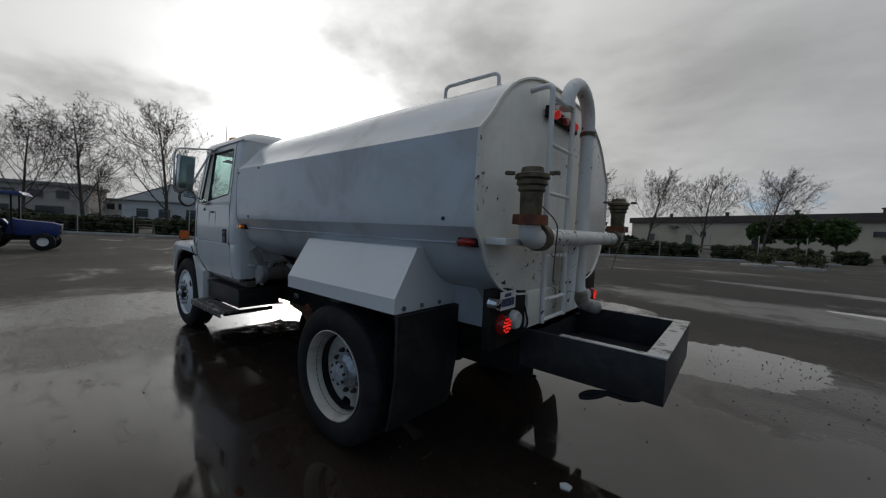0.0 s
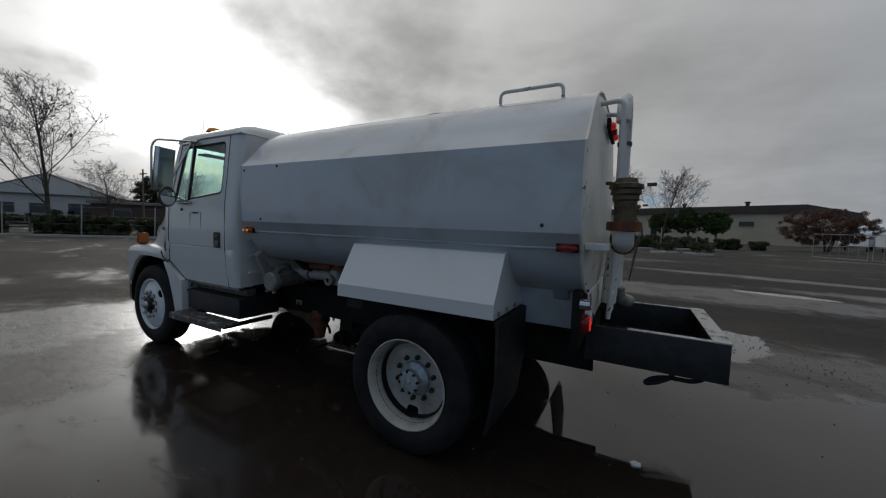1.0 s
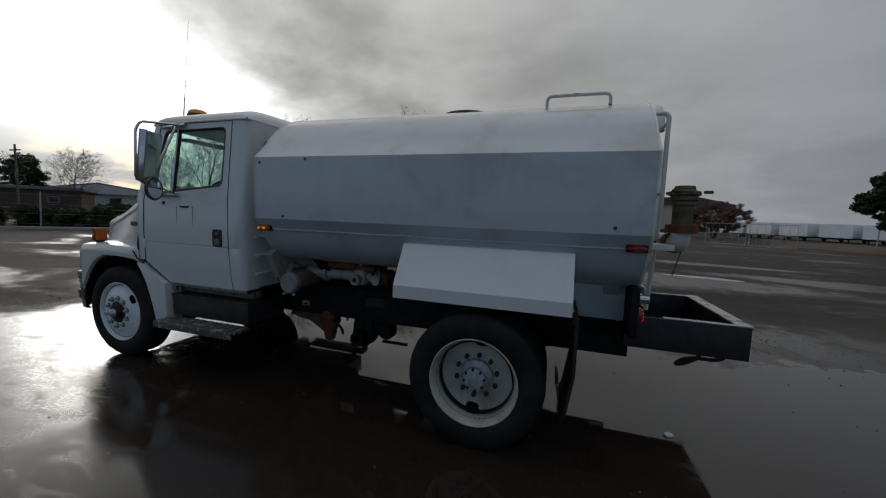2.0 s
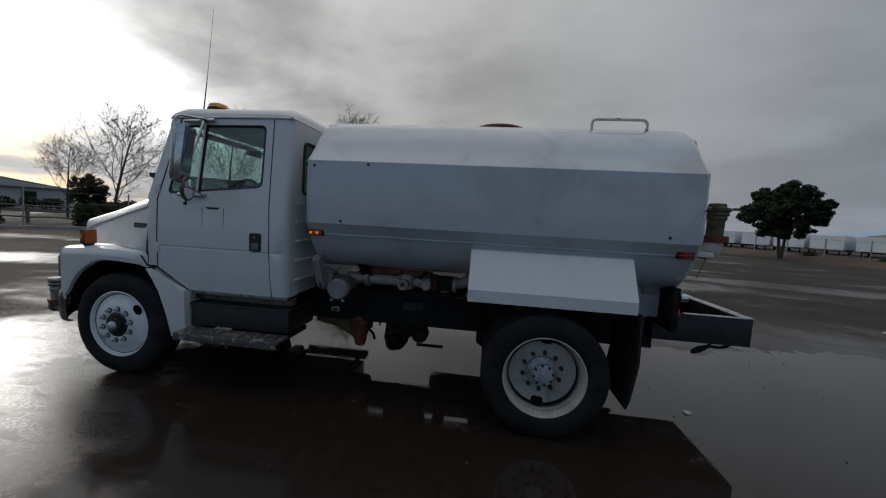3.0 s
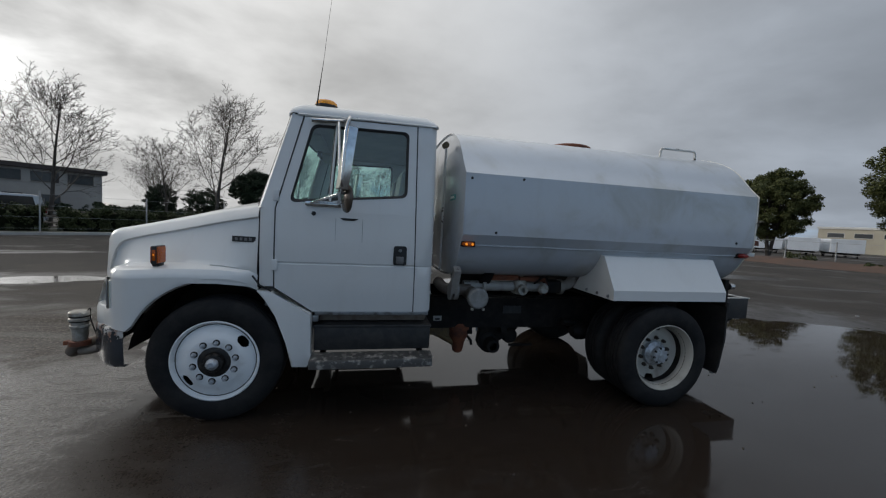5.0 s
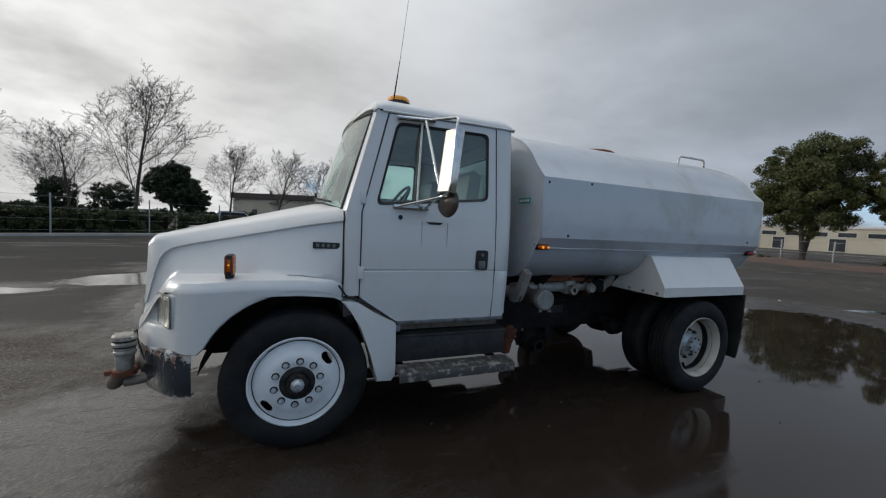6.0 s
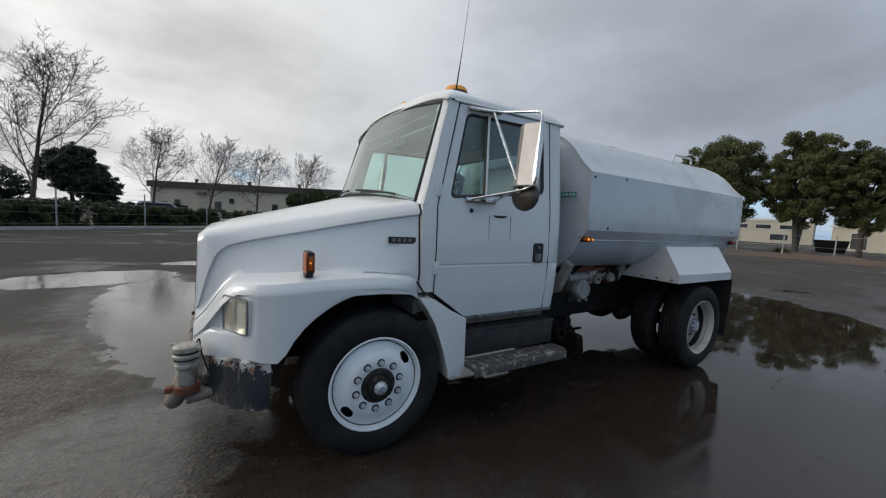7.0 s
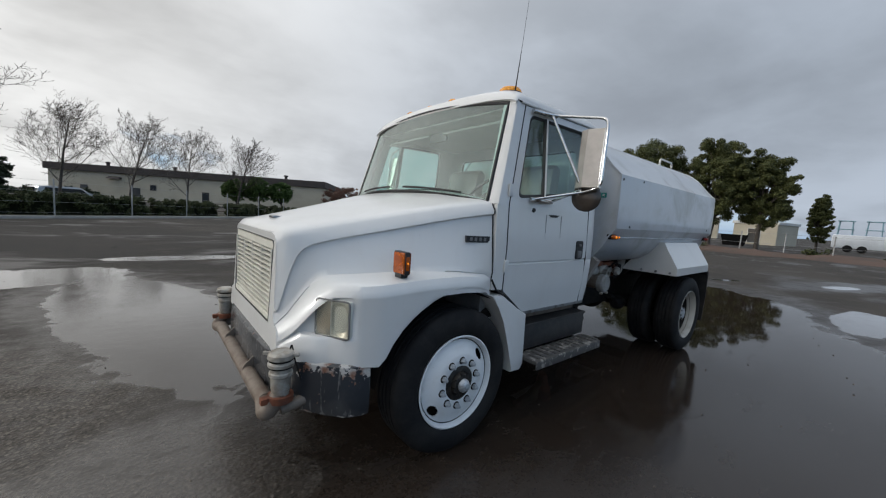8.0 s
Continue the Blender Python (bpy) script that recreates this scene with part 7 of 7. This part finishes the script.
building("office_block", "two-storey tan office block with dark window bands", spot(-1.4, -4.0, 135.6, 70), spot(-2.4, -4.1, 121.6, 70), 14, 6.1, TAN_WALL, DARK_ROOF, 0.5, 0.45, 0.0, two)
building("tall_house", "grey two-storey building behind bare trees", spot(2.1, -2.7, 183.5, 84), spot(2.1, -2.7, 174.0, 80), 12, 5.9, TAN_WALL, GREY_ROOF, 0.4, 0.4, 0.0, [(0.2 + 0.2 * k, 4.2, 1.4, 1.1) for k in range(4)] + [(0.3, 1.6, 3.0, 1.6), (0.7, 1.6, 3.0, 1.6)])
building("gabled_house", "grey gabled house behind the hedge", spot(1.8, -2.9, 171.0, 74), spot(1.6, -3.0, 161.0, 70), 16, 3.9, WHITE_WALL, GREY_ROOF, 0.5, 0.4, 2.8, [(0.2, 2.0, 1.4, 1.2), (0.42, 2.0, 1.4, 1.2), (0.75, 2.0, 2.6, 1.4)], "house")
building("white_house", "low white house with small windows", spot(2.1, -2.7, 174.0, 92), spot(2.1, -2.7, 168.0, 88), 10, 4.4, WHITE_WALL, GREY_ROOF, 0.3, 0.3, 0.0, [(0.15 + 0.17 * k, 3.0, 1.1, 1.0) for k in range(5)], "house")
building("brown_shed", "long low brown shed with a pale sign board", spot(1.1, -3.3, 162.5, 58), spot(1.1, -3.3, 153.2, 56), 10, 2.9, BROWN_WALL, GREY_ROOF, 0.3, 0.2, 0.0, [(0.78, 1.7, 0.7, 0.5), (0.3, 1.6, 1.6, 0.8)], "shed")
building("long_house", "low house with a long grey roof", spot(0.6, -3.5, 158.0, 80), spot(-0.3, -3.9, 143.5, 74), 12, 2.9, WHITE_WALL, GREY_ROOF, 0.5, 0.4, 1.7, [(0.2 + 0.2 * k, 1.8, 1.3, 1.0) for k in range(4)], "house")
building("tile_roof_house", "house with a terracotta roof behind the trailers", spot(-2.2, -4.1, 47.0, 108), spot(-2.2, -4.1, 40.0, 104), 12, 2.9, CREAM_WALL, RED_ROOF, 0.6, 0.4, 1.3, [(0.3, 2.0, 1.4, 1.2), (0.7, 2.0, 1.4, 1.2)], "house")
mill = building("industrial_block", "cream industrial building with window bands", spot(-3.8, -3.7, 31.5, 118), spot(-4.4, -3.3, 13.5, 112), 20, 5.4, CREAM_WALL, WHITE_WALL, 0.2, 0.35, 0.0, [(0.08 + 0.115 * k, 3.7, 2.6, 0.9) for k in range(8)] + [(0.14, 1.5, 2.0, 2.6), (0.36, 1.5, 2.0, 2.6), (0.62, 1.5, 2.4, 2.6), (0.85, 1.4, 3.0, 1.4)])
building("yard_shed", "cream open-fronted yard shed", spot(-5.3, -2.75, 11.6, 78), spot(-5.3, -2.75, 7.6, 76), 8, 3.6, CREAM_WALL, WHITE_WALL, 0.2, 0.3, 0.0, [(0.5, 1.4, 1.6, 2.2)], "shed")


# ---- row of parked white trailers ----
def trailer(m):
    thing = empty("box_trailer", "plain white box trailer parked in a row", "trailer", m, "parked trailers")
    body = part("body", box((-1.5, 0, 0.62), (1.5, 7.0, 2.35), 0.05), TRAILER, thing, "", False)
    part("door_seam", box((-0.02, -0.012, 0.85), (0.02, 0.006, 2.28)), GALV, body, "", False)
    for x in (-1.5, 1.5):
        part("corner_post", box((x - 0.06, -0.02, 0.60), (x + 0.06, 0.06, 2.37), 0.01), GALV, body, "", False)
    part("chassis", box((-1.2, 0.05, 0.42), (1.2, 6.8, 0.62), 0.02), BLACK, thing, "", False)
    for x in (-1.05, 1.05):
        part("wheel", lathe([(0, 0.14), (0.30, 0.14), (0.45, 0.12), (0.48, 0.0), (0.45, -0.12), (0, -0.13)], 20, pose(x, 1.2, 0.48, 0, 90, 0)), RUBBER, thing)
        part("leg", box((x - 0.06, 6.4, 0), (x + 0.06, 6.5, 0.55)), BLACK, thing, "", False)
    part("rear_bar", box((-1.2, -0.03, 0.42), (1.2, 0.03, 0.52), 0.01), BLACK, thing, "", False)
    return thing


p, q = spot(-0.6, -3.9, 66.0, 78), spot(-2.2, -4.1, 31.0, 74)
heading = math.degrees(math.atan2((q - p).y, (q - p).x))
first = None
count = 13
for k in range(count):
    m = Matrix.Translation(p.lerp(q, k / (count - 1))) @ pose(0, 0, 0, 0, 0, heading + 180 + 2.5 * math.sin(5 * k))
    first = trailer(m) if first is None else (copy_thing(first, m), first)[1]
tanker = empty("white_trailer", "long low white trailer beyond the fence", "trailer", Matrix.Translation(spot(-5.3, -2.75, 3.2, 74)) @ pose(0, 0, 0, 0, 0, -86))
part("body", box((0, -1.2, 0.5), (12, 1.2, 2.3), 0.15), TRAILER, tanker)
for x in (1.5, 2.8, 10.5):
    part("wheel", lathe([(0, 0.14), (0.30, 0.14), (0.45, 0.12), (0.48, 0.0), (0.45, -0.12), (0, -0.13)], 20, pose(x, -1.1, 0.48, 90, 0, 0)), RUBBER, tanker)
for b in (2.3, 0.3):
    mast = empty("steel_gantry", "pale blue steel gantry in the far yard", "gantry", Matrix.Translation(spot(-5.3, -2.75, b, 118)), "far gantries")
    for x in (-1.2, 1.2):
        for y in (-1.2, 1.2):
            part("leg", rod([(x, y, 0), (x * 0.8, y * 0.8, 5.8)], 0.10, 6), STEEL_BLUE, mast)
    for z in (2.0, 4.0, 5.8):
        part("deck", box((-1.3, -1.3, z - 0.08), (1.3, 1.3, z + 0.08)), STEEL_BLUE, mast, "", False)
skip = empty("waste_skip", "dark open steel skip beyond the fence", "skip", Matrix.Translation(spot(-4.6, -3.2, 12.0, 60)) @ pose(0, 0, 0, 0, 0, 100))
part("hull", prism([(-1.1, 0.0), (1.1, 0.0), (1.4, 1.35), (-1.4, 1.35)], "y", -0.8, 0.8, 0.03), BLACK, skip)
part("rim", box((-1.45, -0.84, 1.32), (1.45, 0.84, 1.40), 0.02), BLACK, skip)
pole = empty("utility_pole", "slim wooden utility pole behind the hedge", "pole", Matrix.Translation(spot(0.9, -3.4, 157.6, 46)))
part("shaft", rod([(0, 0, -0.1), (0, 0, 6.0)], 0.09, 10, True, [0.10, 0.07]), WOOD, pole)
part("crossarm", box((-0.7, -0.05, 5.5), (0.7, 0.05, 5.6), 0.01), WOOD, pole)


# ---- parked cars behind the hedge ----
def car(label, m, paint_mat, tall):
    thing = empty("parked_van", label, "van", m, "cars behind the hedge")
    side = [(-2.2, 0.35), (2.2, 0.35), (2.28, 0.75), (2.05, 0.98), (1.25, 1.08), (0.55, tall - 0.06), (0.2, tall), (-1.6, tall), (-2.05, tall - 0.1), (-2.25, 1.0)]
    body = part("body", prism(side, "y", -0.88, 0.88, 0.10), paint_mat, thing)
    for y in (-0.885, 0.885):
        part("side_window", prism([(-1.85, 1.08), (1.0, 1.08), (0.48, tall - 0.14), (-1.7, tall - 0.14)], "y", y - 0.006, y + 0.006), CAR_GLASS, body, "", False)
        for x in (-1.4, 1.4):
            part("wheel", lathe([(0, 0.10), (0.18, 0.10), (0.30, 0.09), (0.33, 0.0), (0.30, -0.10), (0, -0.10)], 20, pose(x, y * 0.95, 0.33, 90, 0, 0)), RUBBER, thing)
        part("tail_lamp", box((-2.27, y * 0.9 - 0.08, 0.85), (-2.2, y * 0.9 + 0.08, 1.15), 0.01), RED_DIM, body)
    part("rear_window", prism([(-0.72, 1.1), (0.72, 1.1), (0.66, tall - 0.16), (-0.66, tall - 0.16)], "x", -2.235, -2.20), CAR_GLASS, body, "", False)
    part("bumper", box((-2.33, -0.86, 0.4), (-2.2, 0.86, 0.62), 0.04), TRIM, body)
    return thing


car("silver minivan parked behind the hedge", Matrix.Translation(spot(-4.0, -3.5, 98.0, 44.0)) @ pose(0, 0, 0, 0, 0, 30), SILVER_CAR, 1.72)
car("silver van parked behind the hedge", Matrix.Translation(spot(-2.2, -4.1, 130.2, 34.0)) @ pose(0, 0, 0, 0, 0, 222), SILVER_CAR, 1.95)

# ---- blue compact tractor at the yard's edge ----
tractor = empty("compact_tractor", "small blue compact tractor with a canopy roof", "tractor", Matrix.Translation(spot(2.1, -2.7, 179.7, 20.9)) @ pose(0, 0, 0, 0, 0, 78))
part("bonnet", prism([(0.25, 0.55), (1.35, 0.55), (1.42, 0.72), (1.36, 1.0), (1.2, 1.06), (0.3, 1.14), (0.2, 1.1)], "y", -0.28, 0.28, 0.05), BLUE, tractor)
part("chassis", box((-0.7, -0.18, 0.38), (1.3, 0.18, 0.62), 0.03), BLACK, tractor)
part("grille", box((1.36, -0.2, 0.62), (1.425, 0.2, 0.95), 0.02), SEAL, tractor)
part("console", prism([(0.0, 0.6), (0.25, 0.6), (0.28, 1.15), (0.12, 1.2)], "y", -0.2, 0.2, 0.02), BLUE, tractor)
part("seat", box((-0.72, -0.24, 0.82), (-0.28, 0.24, 0.94), 0.05), SEAL, tractor)
part("seat_back", box((-0.80, -0.23, 0.9), (-0.68, 0.23, 1.3), 0.05), SEAL, tractor)
part("steering_wheel", lathe([(0.18 + 0.013 * math.cos(a), 0.013 * math.sin(a)) for a in np.linspace(0, 6.28, 7)[:-1]], 20, pose(-0.02, 0, 1.27, 0, 25, 0), True), SEAL, tractor)
for y in (-0.62, 0.62):
    back = part("rear_tyre", lathe([(0.30, -0.14), (0.50, -0.14), (0.57, -0.10), (0.58, 0.0), (0.57, 0.10), (0.50, 0.14), (0.30, 0.14)], 30, pose(-0.55, y, 0.58, 90, 0, 0), True), RUBBER, tractor)
    part("rear_rim", lathe([(0, 0.05), (0.1, 0.05), (0.2, 0.02), (0.31, 0.10), (0.31, -0.1), (0, -0.05)], 24, pose(-0.55, y, 0.58, 90, 0, 0)), RIM, back)
    front_tyre = part("front_tyre", lathe([(0.16, -0.09), (0.28, -0.09), (0.335, -0.05), (0.335, 0.05), (0.28, 0.09), (0.16, 0.09)], 26, pose(1.0, y * 0.86, 0.335, 90, 0, 0), True), RUBBER, tractor)
    part("front_rim", lathe([(0, 0.05), (0.06, 0.05), (0.165, 0.06), (0.165, -0.06), (0, -0.05)], 20, pose(1.0, y * 0.86, 0.335, 90, 0, 0)), RIM, front_tyre)
    part("fender", prism([(-1.05, 0.9), (-0.9, 1.12), (-0.2, 1.14), (0.0, 0.85), (-0.05, 0.82), (-0.25, 1.08), (-0.88, 1.06), (-1.0, 0.88)], "y", y - 0.14, y + 0.14, 0.01), BLUE, tractor)
    for x in (-0.9, 0.22):
        part("canopy_post", rod([(x, y * 0.8, 0.7), (x, y * 0.8, 2.05)], 0.025, 8), BLACK, tractor)
part("canopy", prism([(-1.15, 2.03), (0.55, 2.03), (0.45, 2.16), (-1.05, 2.18)], "y", -0.66, 0.66, 0.03), BLUE, tractor, "blue canopy roof")
part("headlamp", box((1.40, -0.2, 0.96), (1.43, -0.08, 1.02), 0.01), WHITE_LENS, tractor)
part("headlamp", box((1.40, 0.08, 0.96), (1.43, 0.2, 1.02), 0.01), WHITE_LENS, tractor)

# ---- loose grit and litter on the asphalt ----
rng = np.random.default_rng(77)
verts, faces = [], []
for k in range(900):
    x, y = rng.uniform(-9, 7), rng.uniform(-3.4, 9)
    if rng.random() < 0.45:
        x, y = rng.normal(2.9, 0.7), rng.normal(3.0, 0.9)
    s = rng.uniform(0.004, 0.013)
    base = len(verts)
    a = rng.uniform(0, 6.28)
    for dx, dy, dz in ((1, 0, 0), (-0.4, 0.9, 0), (-0.6, -0.8, 0), (0.1, 0.1, 0.9)):
        verts.append((x + s * (dx * math.cos(a) - dy * math.sin(a)), y + s * (dx * math.sin(a) + dy * math.cos(a)), s * dz))
    faces += [(base, base + 1, base + 3), (base + 1, base + 2, base + 3), (base + 2, base, base + 3)]
grit_ob = raw_part("gravel", verts, faces, PEBBLE, None, "loose grit and stones scattered over the asphalt")
tagged(grit_ob, "", "gravel", "", "stuff")
for k, (x, y, turn) in enumerate(((1.35, -0.55, 20), (8.1, 1.9, 60), (6.6, 3.4, 10))):
    scrap = part("litter", prism([(-0.03, -0.02), (0.02, -0.025), (0.035, 0.01), (0.0, 0.03), (-0.035, 0.012)], "z", 0.0, 0.012, 0.003), PLATE, None, "crumpled scrap of white litter on the asphalt", at=pose(x, y, 0.0, 4, 3, turn))
    tagged(scrap, "", "litter", "litter")
